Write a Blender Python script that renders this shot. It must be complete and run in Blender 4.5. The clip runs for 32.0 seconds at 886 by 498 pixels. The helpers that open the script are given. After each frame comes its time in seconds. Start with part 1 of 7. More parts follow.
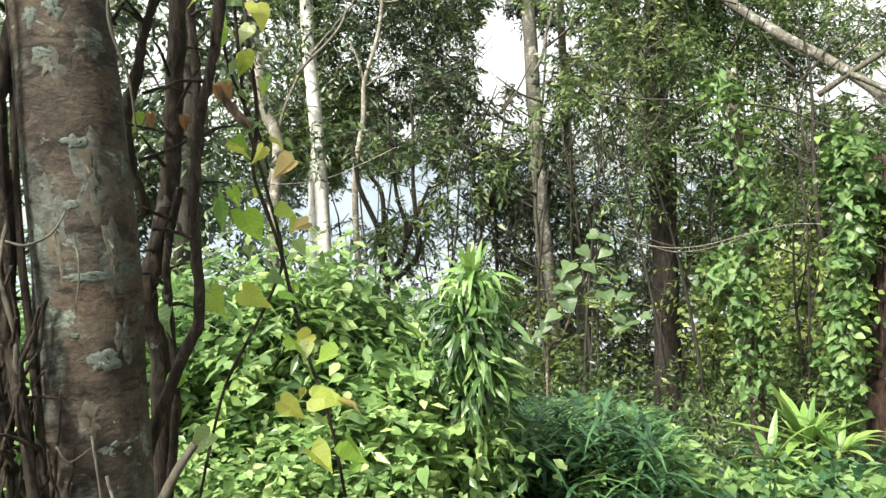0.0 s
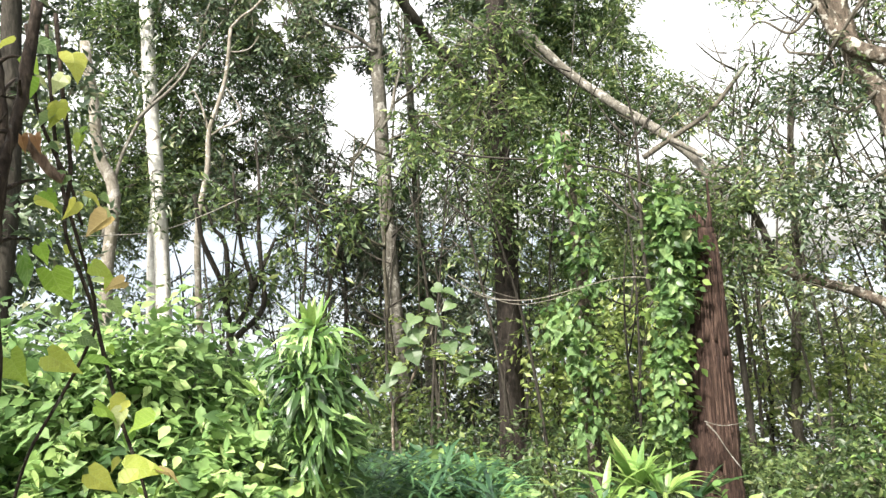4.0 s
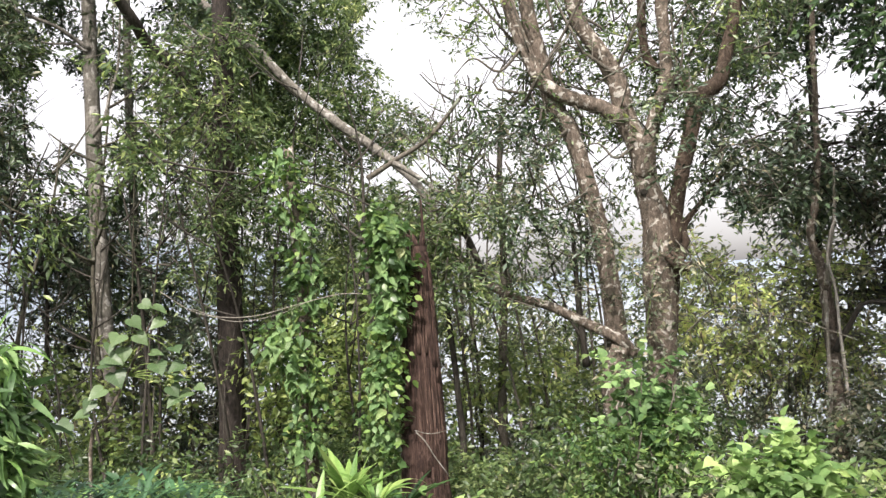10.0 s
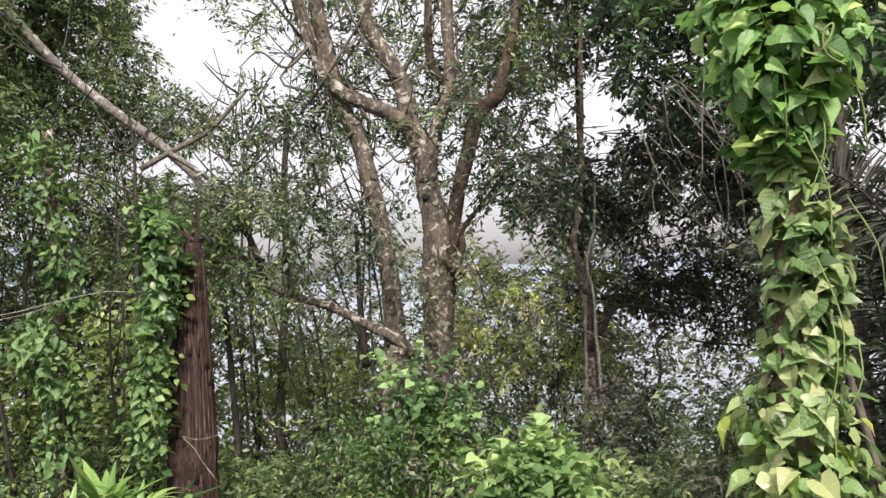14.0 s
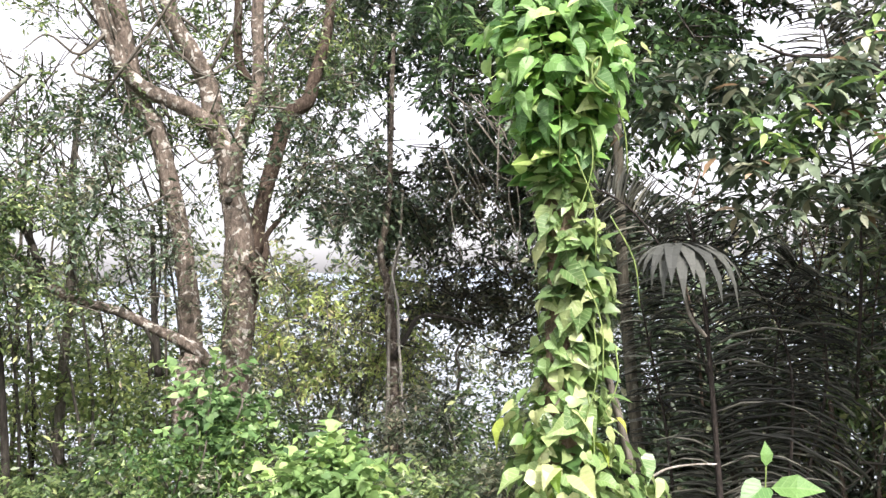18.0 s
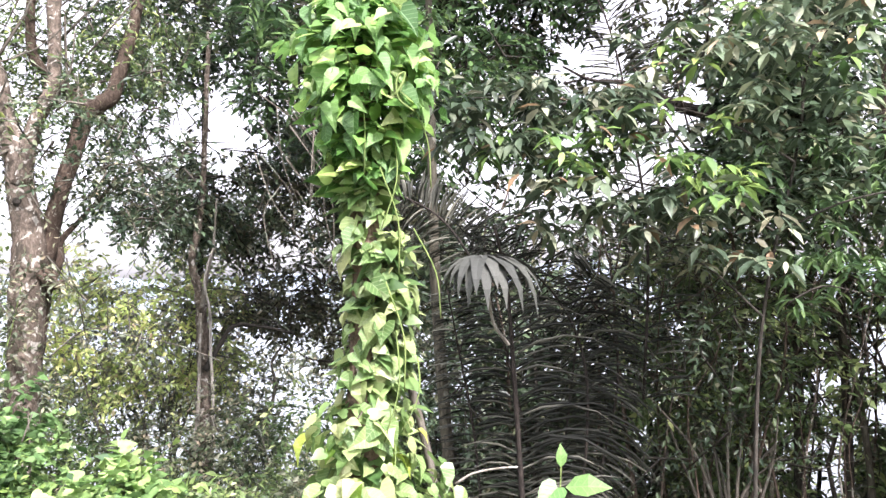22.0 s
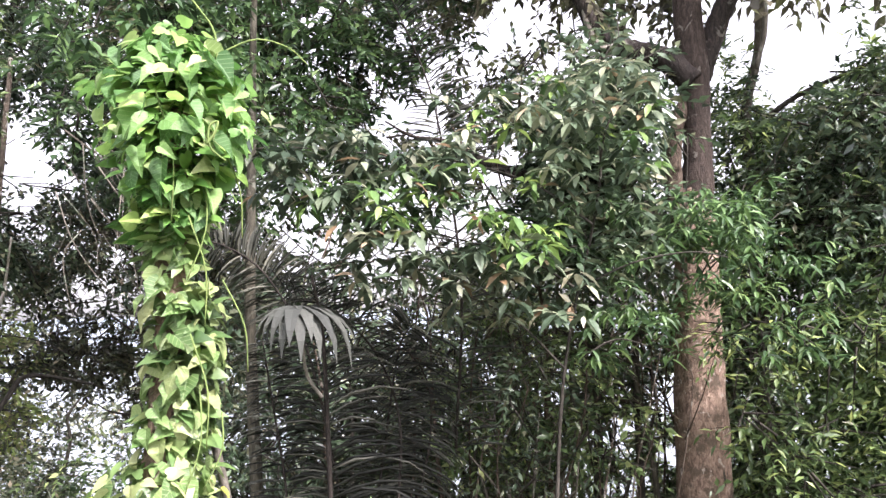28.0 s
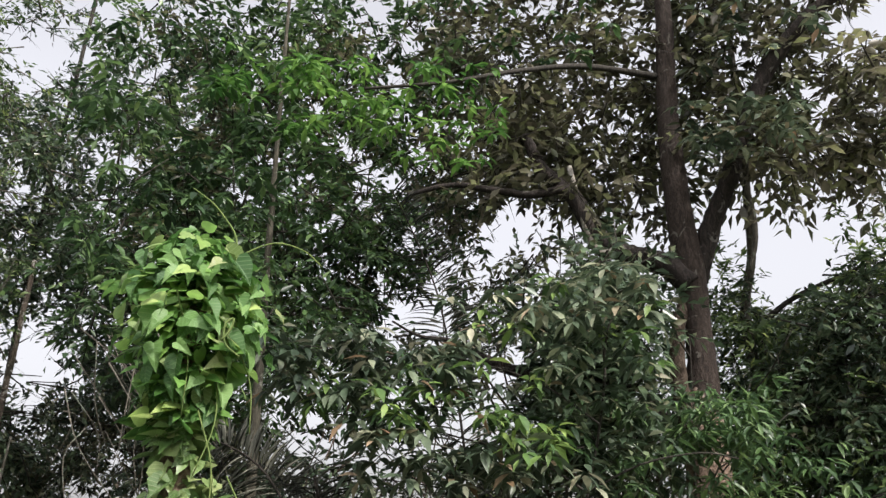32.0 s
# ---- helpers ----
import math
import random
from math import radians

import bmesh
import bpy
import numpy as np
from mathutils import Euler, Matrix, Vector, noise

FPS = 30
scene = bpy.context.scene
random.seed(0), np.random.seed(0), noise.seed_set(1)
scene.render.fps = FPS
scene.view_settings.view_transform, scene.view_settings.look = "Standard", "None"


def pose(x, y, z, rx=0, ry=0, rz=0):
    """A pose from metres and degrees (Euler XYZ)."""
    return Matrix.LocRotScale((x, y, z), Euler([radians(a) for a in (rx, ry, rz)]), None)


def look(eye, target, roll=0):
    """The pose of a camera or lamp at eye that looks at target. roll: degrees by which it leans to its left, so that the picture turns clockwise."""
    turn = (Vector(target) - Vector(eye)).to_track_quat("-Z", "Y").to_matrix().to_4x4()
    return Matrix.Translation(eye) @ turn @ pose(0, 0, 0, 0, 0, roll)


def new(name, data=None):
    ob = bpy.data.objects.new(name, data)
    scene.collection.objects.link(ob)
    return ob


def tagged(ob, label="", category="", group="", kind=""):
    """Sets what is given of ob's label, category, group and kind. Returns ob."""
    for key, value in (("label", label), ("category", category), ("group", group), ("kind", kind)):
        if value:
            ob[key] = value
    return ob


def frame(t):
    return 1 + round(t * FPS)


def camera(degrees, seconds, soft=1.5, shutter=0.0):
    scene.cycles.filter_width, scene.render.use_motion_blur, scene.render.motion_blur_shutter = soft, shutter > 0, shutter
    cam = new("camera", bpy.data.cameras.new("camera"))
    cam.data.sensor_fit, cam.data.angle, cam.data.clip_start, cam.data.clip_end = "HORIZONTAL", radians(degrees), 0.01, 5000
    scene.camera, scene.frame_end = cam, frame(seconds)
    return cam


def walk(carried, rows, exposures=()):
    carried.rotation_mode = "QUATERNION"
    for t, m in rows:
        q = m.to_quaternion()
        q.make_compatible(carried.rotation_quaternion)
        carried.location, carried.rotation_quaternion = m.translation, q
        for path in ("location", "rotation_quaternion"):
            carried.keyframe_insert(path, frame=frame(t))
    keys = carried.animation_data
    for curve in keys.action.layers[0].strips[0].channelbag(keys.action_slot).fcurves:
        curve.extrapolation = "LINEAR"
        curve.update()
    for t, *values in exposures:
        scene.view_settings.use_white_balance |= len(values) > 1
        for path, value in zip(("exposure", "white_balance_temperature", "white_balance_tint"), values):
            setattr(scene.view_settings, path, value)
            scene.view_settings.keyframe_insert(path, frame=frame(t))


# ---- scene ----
def view(x, y, z, yaw, pitch, roll):
    """A pose from the eye, the heading (degrees to the left of +y), the pitch up and the roll."""
    a, b = radians(yaw), radians(pitch)
    way = Vector((-math.sin(a) * math.cos(b), math.cos(a) * math.cos(b), math.sin(b)))
    eye = Vector((x, y, z))
    return look(eye, eye + way, roll)


cam = camera(58.89, 32.0, soft=1.45)
PATH = [
    (0.0, view(-0.333, 0.297, 1.591, 50.83, 0.12, -3.63)),
    (0.5, view(-0.331, 0.297, 1.593, 49.39, 0.13, -3.28)),
    (1.0, view(-0.326, 0.297, 1.597, 47.98, 0.34, -3.38)),
    (1.5, view(-0.321, 0.299, 1.602, 46.91, 0.69, -3.40)),
    (2.0, view(-0.315, 0.303, 1.607, 45.71, 1.17, -3.52)),
    (2.5, view(-0.310, 0.309, 1.611, 44.48, 1.68, -3.61)),
    (3.0, view(-0.305, 0.314, 1.613, 43.05, 2.25, -3.79)),
    (3.5, view(-0.302, 0.319, 1.614, 41.42, 2.71, -3.90)),
    (5.5, view(-0.184, 0.385, 1.554, 35.81, 4.30, -4.07)),
    (6.0, view(-0.181, 0.384, 1.553, 34.33, 4.40, -4.33)),
    (6.5, view(-0.178, 0.383, 1.553, 32.80, 4.41, -4.43)),
    (7.0, view(-0.174, 0.382, 1.553, 31.33, 4.39, -4.57)),
    (7.5, view(-0.169, 0.380, 1.553, 29.69, 4.29, -4.63)),
    (8.0, view(-0.163, 0.379, 1.553, 27.85, 4.17, -4.56)),
    (8.5, view(-0.157, 0.379, 1.553, 26.04, 4.01, -4.54)),
    (9.0, view(-0.150, 0.380, 1.554, 24.42, 3.86, -4.41)),
    (9.5, view(-0.141, 0.383, 1.556, 22.91, 3.59, -4.18)),
    (10.0, view(-0.132, 0.386, 1.557, 20.79, 3.28, -4.16)),
    (10.5, view(-0.121, 0.389, 1.560, 18.41, 2.95, -4.23)),
    (11.0, view(-0.111, 0.393, 1.562, 16.40, 2.79, -4.09)),
    (11.5, view(-0.099, 0.396, 1.564, 14.66, 2.68, -3.93)),
    (12.0, view(-0.088, 0.399, 1.565, 12.93, 2.57, -3.82)),
    (12.5, view(-0.078, 0.402, 1.565, 11.15, 2.37, -3.69)),
    (13.0, view(-0.068, 0.405, 1.564, 9.27, 2.36, -3.56)),
    (13.5, view(-0.060, 0.408, 1.562, 7.35, 2.34, -3.34)),
    (14.0, view(-0.055, 0.410, 1.560, 5.51, 2.29, -3.25)),
    (14.5, view(-0.051, 0.412, 1.558, 3.74, 2.32, -3.19)),
    (16.5, view(0.031, 0.389, 1.536, -2.89, 2.42, -2.54)),
    (17.0, view(0.035, 0.387, 1.536, -4.70, 2.43, -2.35)),
    (17.5, view(0.041, 0.385, 1.536, -6.32, 2.36, -2.04)),
    (18.0, view(0.049, 0.383, 1.537, -8.05, 2.39, -1.97)),
    (18.5, view(0.059, 0.381, 1.539, -9.81, 2.36, -1.95)),
    (19.0, view(0.070, 0.380, 1.542, -11.31, 2.31, -1.88)),
    (19.5, view(0.082, 0.379, 1.545, -12.98, 2.37, -1.67)),
    (20.0, view(0.095, 0.379, 1.548, -14.60, 2.44, -1.41)),
    (20.5, view(0.107, 0.380, 1.551, -15.98, 2.34, -1.81)),
    (21.0, view(0.120, 0.381, 1.553, -17.68, 2.58, -1.59)),
    (21.5, view(0.131, 0.381, 1.556, -19.33, 2.68, -1.34)),
    (22.0, view(0.140, 0.379, 1.560, -20.82, 2.42, -1.92)),
    (22.5, view(0.148, 0.375, 1.565, -22.48, 2.29, -2.19)),
    (23.0, view(0.155, 0.371, 1.569, -23.97, 2.21, -2.15)),
    (23.5, view(0.162, 0.366, 1.573, -25.34, 2.06, -2.17)),
    (24.0, view(0.167, 0.362, 1.576, -26.49, 1.98, -2.00)),
    (24.5, view(0.171, 0.359, 1.578, -27.59, 1.93, -1.96)),
    (25.0, view(0.175, 0.357, 1.579, -28.73, 1.98, -1.66)),
    (25.5, view(0.177, 0.356, 1.579, -29.87, 1.91, -1.58)),
    (27.5, view(0.180, 0.318, 1.586, -33.43, 3.61, -1.47)),
    (28.0, view(0.177, 0.313, 1.584, -33.57, 5.50, -1.39)),
    (28.5, view(0.171, 0.305, 1.580, -33.85, 6.70, -1.56)),
    (29.0, view(0.164, 0.293, 1.575, -34.03, 8.22, -1.45)),
    (29.5, view(0.154, 0.280, 1.569, -34.05, 9.57, -1.31)),
    (30.0, view(0.144, 0.265, 1.561, -34.06, 10.90, -1.17)),
    (30.5, view(0.134, 0.251, 1.554, -34.08, 12.99, -1.07)),
    (31.0, view(0.126, 0.239, 1.549, -33.92, 16.09, -1.06)),
    (31.5, view(0.121, 0.231, 1.544, -33.69, 18.63, -1.21)),
    (32.0, view(0.117, 0.226, 1.541, -33.48, 20.12, -1.18)),
]
walk(cam, PATH, exposures=[
    (0.0, 1.67, 6900, 4), (2.5, 2.05, 6900, 7), (6.0, 1.65, 6750, 12), (9.0, 1.6, 6700, 15), (11.0, 1.27, 6700, 16), (13.0, 1.17, 6700, 16), (14.5, 1.1, 6600, 17),
    (17.0, 1.67, 6450, 18), (18.0, 1.83, 6450, 18), (20.0, 1.7, 6350, 19), (21.0, 1.88, 6250, 20), (23.0, 2.47, 6250, 25), (25.0, 2.49, 6200, 26), (28.0, 2.16, 6300, 23), (30.0, 1.7, 6350, 19), (31.0, 1.42, 6550, 16), (32.0, 0.89, 6500, 14)])

# ---- light: bright overcast sky over a clearing ----
world = bpy.data.worlds.new("overcast_sky")
scene.world = world
world.use_nodes = True
wn, wl = world.node_tree.nodes, world.node_tree.links
sky = wn.new("ShaderNodeTexSky")
sky.sky_type = "NISHITA"
sky.sun_disc = False
sky.sun_elevation, sky.sun_rotation = radians(58), radians(200)
sky.dust_density, sky.air_density, sky.ozone_density = 2.0, 1.0, 1.0
cloud = wn.new("ShaderNodeHueSaturation")
cloud.inputs["Saturation"].default_value = 0.15
wl.new(sky.outputs["Color"], cloud.inputs["Color"])
# an overcast sky is brighter overhead than low down
height = wn.new("ShaderNodeTexCoord")
split = wn.new("ShaderNodeSeparateXYZ")
wl.new(height.outputs["Generated"], split.inputs["Vector"])
dome = wn.new("ShaderNodeMapRange")
dome.inputs["From Min"].default_value, dome.inputs["From Max"].default_value = 0.0, 0.5
dome.inputs["To Min"].default_value, dome.inputs["To Max"].default_value = 0.52, 1.35
wl.new(split.outputs["Z"], dome.inputs["Value"])
shade = wn.new("ShaderNodeVectorMath")
shade.operation = "SCALE"
wl.new(cloud.outputs["Color"], shade.inputs[0])
wl.new(dome.outputs["Result"], shade.inputs["Scale"])
wl.new(shade.outputs["Vector"], wn["Background"].inputs["Color"])
wn["Background"].inputs["Strength"].default_value = 0.125
sun_data = bpy.data.lights.new("sun", "SUN")
sun_data.energy, sun_data.angle, sun_data.color = 3.5, radians(7), (1.0, 0.96, 0.9)
sun = new("sun", sun_data)
sun.matrix_world = look((5, -14, 22), (0, 5, 0))


# ---- materials ----
def nodes_of(name):
    m = bpy.data.materials.new(name)
    m.use_nodes = True
    n, l = m.node_tree.nodes, m.node_tree.links
    return m, n, l, n["Principled BSDF"]


def ramp_of(n, stops):
    r = n.new("ShaderNodeValToRGB")
    e = r.color_ramp.elements
    while len(e) < len(stops):
        e.new(0.5)
    for k, (p, c) in enumerate(stops):
        e[k].position, e[k].color = p, (*c, 1)
    return r


def leaf_material(name, stops, gloss=0.45, thin=0.4, single=False, vein=None, shine=0.5):
    """Leaves: a colour for each leaf, blotches, a soft gloss, and light that comes through."""
    m, n, l, b = nodes_of(name)
    if single:
        info = n.new("ShaderNodeObjectInfo").outputs["Random"]
    else:
        info = n.new("ShaderNodeNewGeometry").outputs["Random Per Island"]
    r = ramp_of(n, stops)
    l.new(info, r.inputs["Fac"])
    co = n.new("ShaderNodeTexCoord")
    t = n.new("ShaderNodeTexNoise")
    t.inputs["Scale"].default_value, t.inputs["Detail"].default_value = 30.0, 3.0
    l.new(co.outputs["Object"], t.inputs["Vector"])
    v = n.new("ShaderNodeHueSaturation")
    span = n.new("ShaderNodeMapRange")
    span.inputs["To Min"].default_value, span.inputs["To Max"].default_value = 0.6, 1.4
    l.new(t.outputs["Fac"], span.inputs["Value"])
    if single:
        l.new(span.outputs["Result"], v.inputs["Value"])
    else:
        # value and hue that vary through the foliage, metres across
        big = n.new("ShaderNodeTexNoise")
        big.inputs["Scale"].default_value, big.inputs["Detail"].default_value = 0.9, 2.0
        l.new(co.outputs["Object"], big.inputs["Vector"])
        drift = n.new("ShaderNodeMapRange")
        drift.inputs["From Min"].default_value, drift.inputs["From Max"].default_value = 0.34, 0.66
        drift.inputs["To Min"].default_value, drift.inputs["To Max"].default_value = 0.5, 1.6
        l.new(big.outputs["Fac"], drift.inputs["Value"])
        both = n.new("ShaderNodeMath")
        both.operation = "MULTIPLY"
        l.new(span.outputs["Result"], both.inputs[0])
        l.new(drift.outputs["Result"], both.inputs[1])
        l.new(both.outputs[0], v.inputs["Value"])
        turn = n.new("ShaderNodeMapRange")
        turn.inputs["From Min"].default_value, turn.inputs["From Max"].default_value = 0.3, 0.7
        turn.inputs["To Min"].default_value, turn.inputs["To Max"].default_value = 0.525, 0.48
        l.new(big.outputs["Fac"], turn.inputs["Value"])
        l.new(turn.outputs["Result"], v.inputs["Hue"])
    l.new(r.outputs["Color"], v.inputs["Color"])
    colour = v.outputs["Color"]
    if vein:
        x = n.new("ShaderNodeSeparateXYZ")
        l.new(co.outputs["Object"], x.inputs["Vector"])
        a = n.new("ShaderNodeMath")
        a.operation = "ABSOLUTE"
        l.new(x.outputs["X"], a.inputs[0])
        side = n.new("ShaderNodeMath")
        side.operation = "MULTIPLY_ADD"
        side.inputs[1].default_value = -0.75
        l.new(a.outputs[0], side.inputs[0])
        l.new(x.outputs["Y"], side.inputs[2])
        wave = n.new("ShaderNodeMath")
        wave.operation = "PINGPONG"
        wave.inputs[1].default_value = 0.09
        l.new(side.outputs[0], wave.inputs[0])
        near = n.new("ShaderNodeMath")
        near.operation = "MINIMUM"
        l.new(wave.outputs[0], near.inputs[0])
        l.new(a.outputs[0], near.inputs[1])
        line = n.new("ShaderNodeMapRange")
        line.inputs["From Min"].default_value, line.inputs["From Max"].default_value = 0.006, 0.022
        line.inputs["To Min"].default_value, line.inputs["To Max"].default_value = 0.24, 0.0
        l.new(near.outputs[0], line.inputs["Value"])
        mix = n.new("ShaderNodeMixRGB")
        mix.inputs["Color2"].default_value = (*vein, 1)
        l.new(line.outputs["Result"], mix.inputs["Fac"])
        l.new(colour, mix.inputs["Color1"])
        colour = mix.outputs["Color"]
        bump = n.new("ShaderNodeBump")
        bump.inputs["Strength"].default_value = 0.35
        bump.inputs["Distance"].default_value = 0.02
        l.new(line.outputs["Result"], bump.inputs["Height"])
        l.new(bump.outputs["Normal"], b.inputs["Normal"])
    l.new(colour, b.inputs["Base Color"])
    b.inputs["Roughness"].default_value = gloss
    b.inputs["Specular IOR Level"].default_value = shine
    tr = n.new("ShaderNodeBsdfTranslucent")
    l.new(colour, tr.inputs["Color"])
    mx = n.new("ShaderNodeMixShader")
    mx.inputs["Fac"].default_value = thin
    l.new(b.outputs["BSDF"], mx.inputs[1])
    l.new(tr.outputs["BSDF"], mx.inputs[2])
    l.new(mx.outputs["Shader"], n["Material Output"].inputs["Surface"])
    return m


def bark_material(name, dark, mid, pale, patch=None, patch_size=3.0, patch_from=0.58, stretch=(9, 9, 1.5), rings=0.0, depth=0.6, second=None, warp=0.6):
    """Bark: long fissures and grain along the stem, with lichen or moss patches of their own shape."""
    m, n, l, b = nodes_of(name)
    co = n.new("ShaderNodeTexCoord")
    mp = n.new("ShaderNodeMapping")
    mp.inputs["Scale"].default_value = stretch
    l.new(co.outputs["Object"], mp.inputs["Vector"])
    t = n.new("ShaderNodeTexNoise")
    t.inputs["Scale"].default_value, t.inputs["Detail"].default_value, t.inputs["Roughness"].default_value = 4.0, 8.0, 0.7
    t.inputs["Distortion"].default_value = warp
    l.new(mp.outputs["Vector"], t.inputs["Vector"])
    r = ramp_of(n, [(0.3, dark), (0.5, mid), (0.72, pale)])
    l.new(t.outputs["Fac"], r.inputs["Fac"])
    colour, height = r.outputs["Color"], t.outputs["Fac"]
    if rings:
        w = n.new("ShaderNodeTexWave")
        w.bands_direction = "Z"
        w.inputs["Scale"].default_value, w.inputs["Distortion"].default_value = rings, 9.0
        w.inputs["Detail"].default_value = 4.0
        l.new(co.outputs["Object"], w.inputs["Vector"])
        k = n.new("ShaderNodeMixRGB")
        k.blend_type = "MULTIPLY"
        k.inputs["Fac"].default_value = 0.3
        l.new(colour, k.inputs["Color1"])
        l.new(w.outputs["Color"], k.inputs["Color2"])
        colour = k.outputs["Color"]
    if second:
        p = n.new("ShaderNodeTexNoise")
        p.inputs["Scale"].default_value, p.inputs["Detail"].default_value = patch_size * 0.6, 8.0
        p.inputs["Roughness"].default_value = 0.7
        l.new(co.outputs["Object"], p.inputs["Vector"])
        edge = n.new("ShaderNodeMapRange")
        edge.inputs["From Min"].default_value, edge.inputs["From Max"].default_value = 0.5, 0.6
        edge.inputs["To Max"].default_value = 0.8
        l.new(p.outputs["Fac"], edge.inputs["Value"])
        mix = n.new("ShaderNodeMixRGB")
        mix.inputs["Color2"].default_value = (*second, 1)
        l.new(edge.outputs["Result"], mix.inputs["Fac"])
        l.new(colour, mix.inputs["Color1"])
        colour = mix.outputs["Color"]
    if patch:
        p = n.new("ShaderNodeTexNoise")
        p.inputs["Scale"].default_value, p.inputs["Detail"].default_value = patch_size, 6.0
        p.inputs["Distortion"].default_value = 0.8
        l.new(co.outputs["Object"], p.inputs["Vector"])
        edge = n.new("ShaderNodeMapRange")
        edge.inputs["From Min"].default_value, edge.inputs["From Max"].default_value = patch_from, patch_from + 0.04
        l.new(p.outputs["Fac"], edge.inputs["Value"])
        fine = n.new("ShaderNodeTexNoise")
        fine.inputs["Scale"].default_value, fine.inputs["Detail"].default_value = 45.0, 5.0
        l.new(co.outputs["Object"], fine.inputs["Vector"])
        tone = ramp_of(n, [(0.3, tuple(0.55 * c for c in patch)), (0.7, patch)])
        l.new(fine.outputs["Fac"], tone.inputs["Fac"])
        mix = n.new("ShaderNodeMixRGB")
        l.new(edge.outputs["Result"], mix.inputs["Fac"])
        l.new(colour, mix.inputs["Color1"])
        l.new(tone.outputs["Color"], mix.inputs["Color2"])
        colour = mix.outputs["Color"]
    l.new(colour, b.inputs["Base Color"])
    b.inputs["Roughness"].default_value = 0.85
    b.inputs["Specular IOR Level"].default_value = 0.25
    bump = n.new("ShaderNodeBump")
    bump.inputs["Strength"].default_value, bump.inputs["Distance"].default_value = depth, 0.02
    l.new(height, bump.inputs["Height"])
    l.new(bump.outputs["Normal"], b.inputs["Normal"])
    return m


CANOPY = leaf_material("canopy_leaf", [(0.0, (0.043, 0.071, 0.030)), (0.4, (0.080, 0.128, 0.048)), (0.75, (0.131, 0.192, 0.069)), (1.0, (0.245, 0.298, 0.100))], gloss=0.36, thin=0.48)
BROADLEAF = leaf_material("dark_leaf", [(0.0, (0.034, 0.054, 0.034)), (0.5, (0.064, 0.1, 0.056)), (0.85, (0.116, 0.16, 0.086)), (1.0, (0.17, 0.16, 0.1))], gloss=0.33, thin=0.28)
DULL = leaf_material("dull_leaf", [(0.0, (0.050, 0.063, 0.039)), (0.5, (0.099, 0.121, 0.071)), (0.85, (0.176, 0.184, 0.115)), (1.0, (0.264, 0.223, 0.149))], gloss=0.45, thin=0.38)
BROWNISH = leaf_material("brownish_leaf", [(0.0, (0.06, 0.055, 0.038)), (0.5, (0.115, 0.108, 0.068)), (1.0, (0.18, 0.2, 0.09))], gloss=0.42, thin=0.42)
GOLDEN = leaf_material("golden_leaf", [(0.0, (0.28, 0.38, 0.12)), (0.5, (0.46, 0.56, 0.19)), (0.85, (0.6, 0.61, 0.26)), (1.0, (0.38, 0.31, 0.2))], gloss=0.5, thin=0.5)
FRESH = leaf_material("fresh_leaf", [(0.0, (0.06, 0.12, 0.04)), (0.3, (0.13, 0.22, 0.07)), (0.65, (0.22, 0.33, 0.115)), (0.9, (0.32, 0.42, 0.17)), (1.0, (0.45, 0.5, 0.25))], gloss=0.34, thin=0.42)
# brighter yellow-green that paints patches of sunlight into the understory
SUN_PAINTED = leaf_material("sun_painted_leaf", [(0.0, (0.08, 0.125, 0.04)), (0.5, (0.175, 0.24, 0.07)), (1.0, (0.3, 0.35, 0.12))], gloss=0.45, thin=0.5)
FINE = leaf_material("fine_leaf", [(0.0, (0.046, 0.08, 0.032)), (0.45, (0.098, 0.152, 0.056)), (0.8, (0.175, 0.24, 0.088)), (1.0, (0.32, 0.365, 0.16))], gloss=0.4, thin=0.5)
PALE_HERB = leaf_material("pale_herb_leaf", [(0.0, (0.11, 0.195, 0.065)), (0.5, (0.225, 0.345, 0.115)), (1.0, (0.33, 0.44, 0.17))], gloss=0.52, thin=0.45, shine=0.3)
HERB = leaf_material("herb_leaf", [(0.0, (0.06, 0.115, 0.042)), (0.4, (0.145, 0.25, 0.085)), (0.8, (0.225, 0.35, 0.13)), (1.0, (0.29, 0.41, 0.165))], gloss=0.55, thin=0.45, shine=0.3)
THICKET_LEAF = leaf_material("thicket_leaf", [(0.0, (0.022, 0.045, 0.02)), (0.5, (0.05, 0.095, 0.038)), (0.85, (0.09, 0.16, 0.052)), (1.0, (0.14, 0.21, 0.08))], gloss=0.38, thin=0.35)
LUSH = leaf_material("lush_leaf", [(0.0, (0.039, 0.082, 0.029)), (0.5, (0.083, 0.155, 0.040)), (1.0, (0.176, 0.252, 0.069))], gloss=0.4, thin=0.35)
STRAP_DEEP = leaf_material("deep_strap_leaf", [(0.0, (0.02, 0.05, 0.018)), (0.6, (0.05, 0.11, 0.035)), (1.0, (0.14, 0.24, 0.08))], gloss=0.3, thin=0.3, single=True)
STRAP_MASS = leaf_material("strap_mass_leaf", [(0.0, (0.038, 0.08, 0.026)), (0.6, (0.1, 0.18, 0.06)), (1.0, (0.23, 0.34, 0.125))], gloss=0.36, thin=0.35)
STRAP = leaf_material("strap_leaf", [(0.0, (0.09, 0.18, 0.05)), (0.5, (0.21, 0.37, 0.1)), (1.0, (0.4, 0.54, 0.22))], gloss=0.3, thin=0.4, single=True)
SAGE = leaf_material("sage_leaf", [(0.0, (0.052, 0.1, 0.037)), (1.0, (0.12, 0.185, 0.076))], gloss=0.42, thin=0.4, single=True, vein=(0.210, 0.285, 0.140))
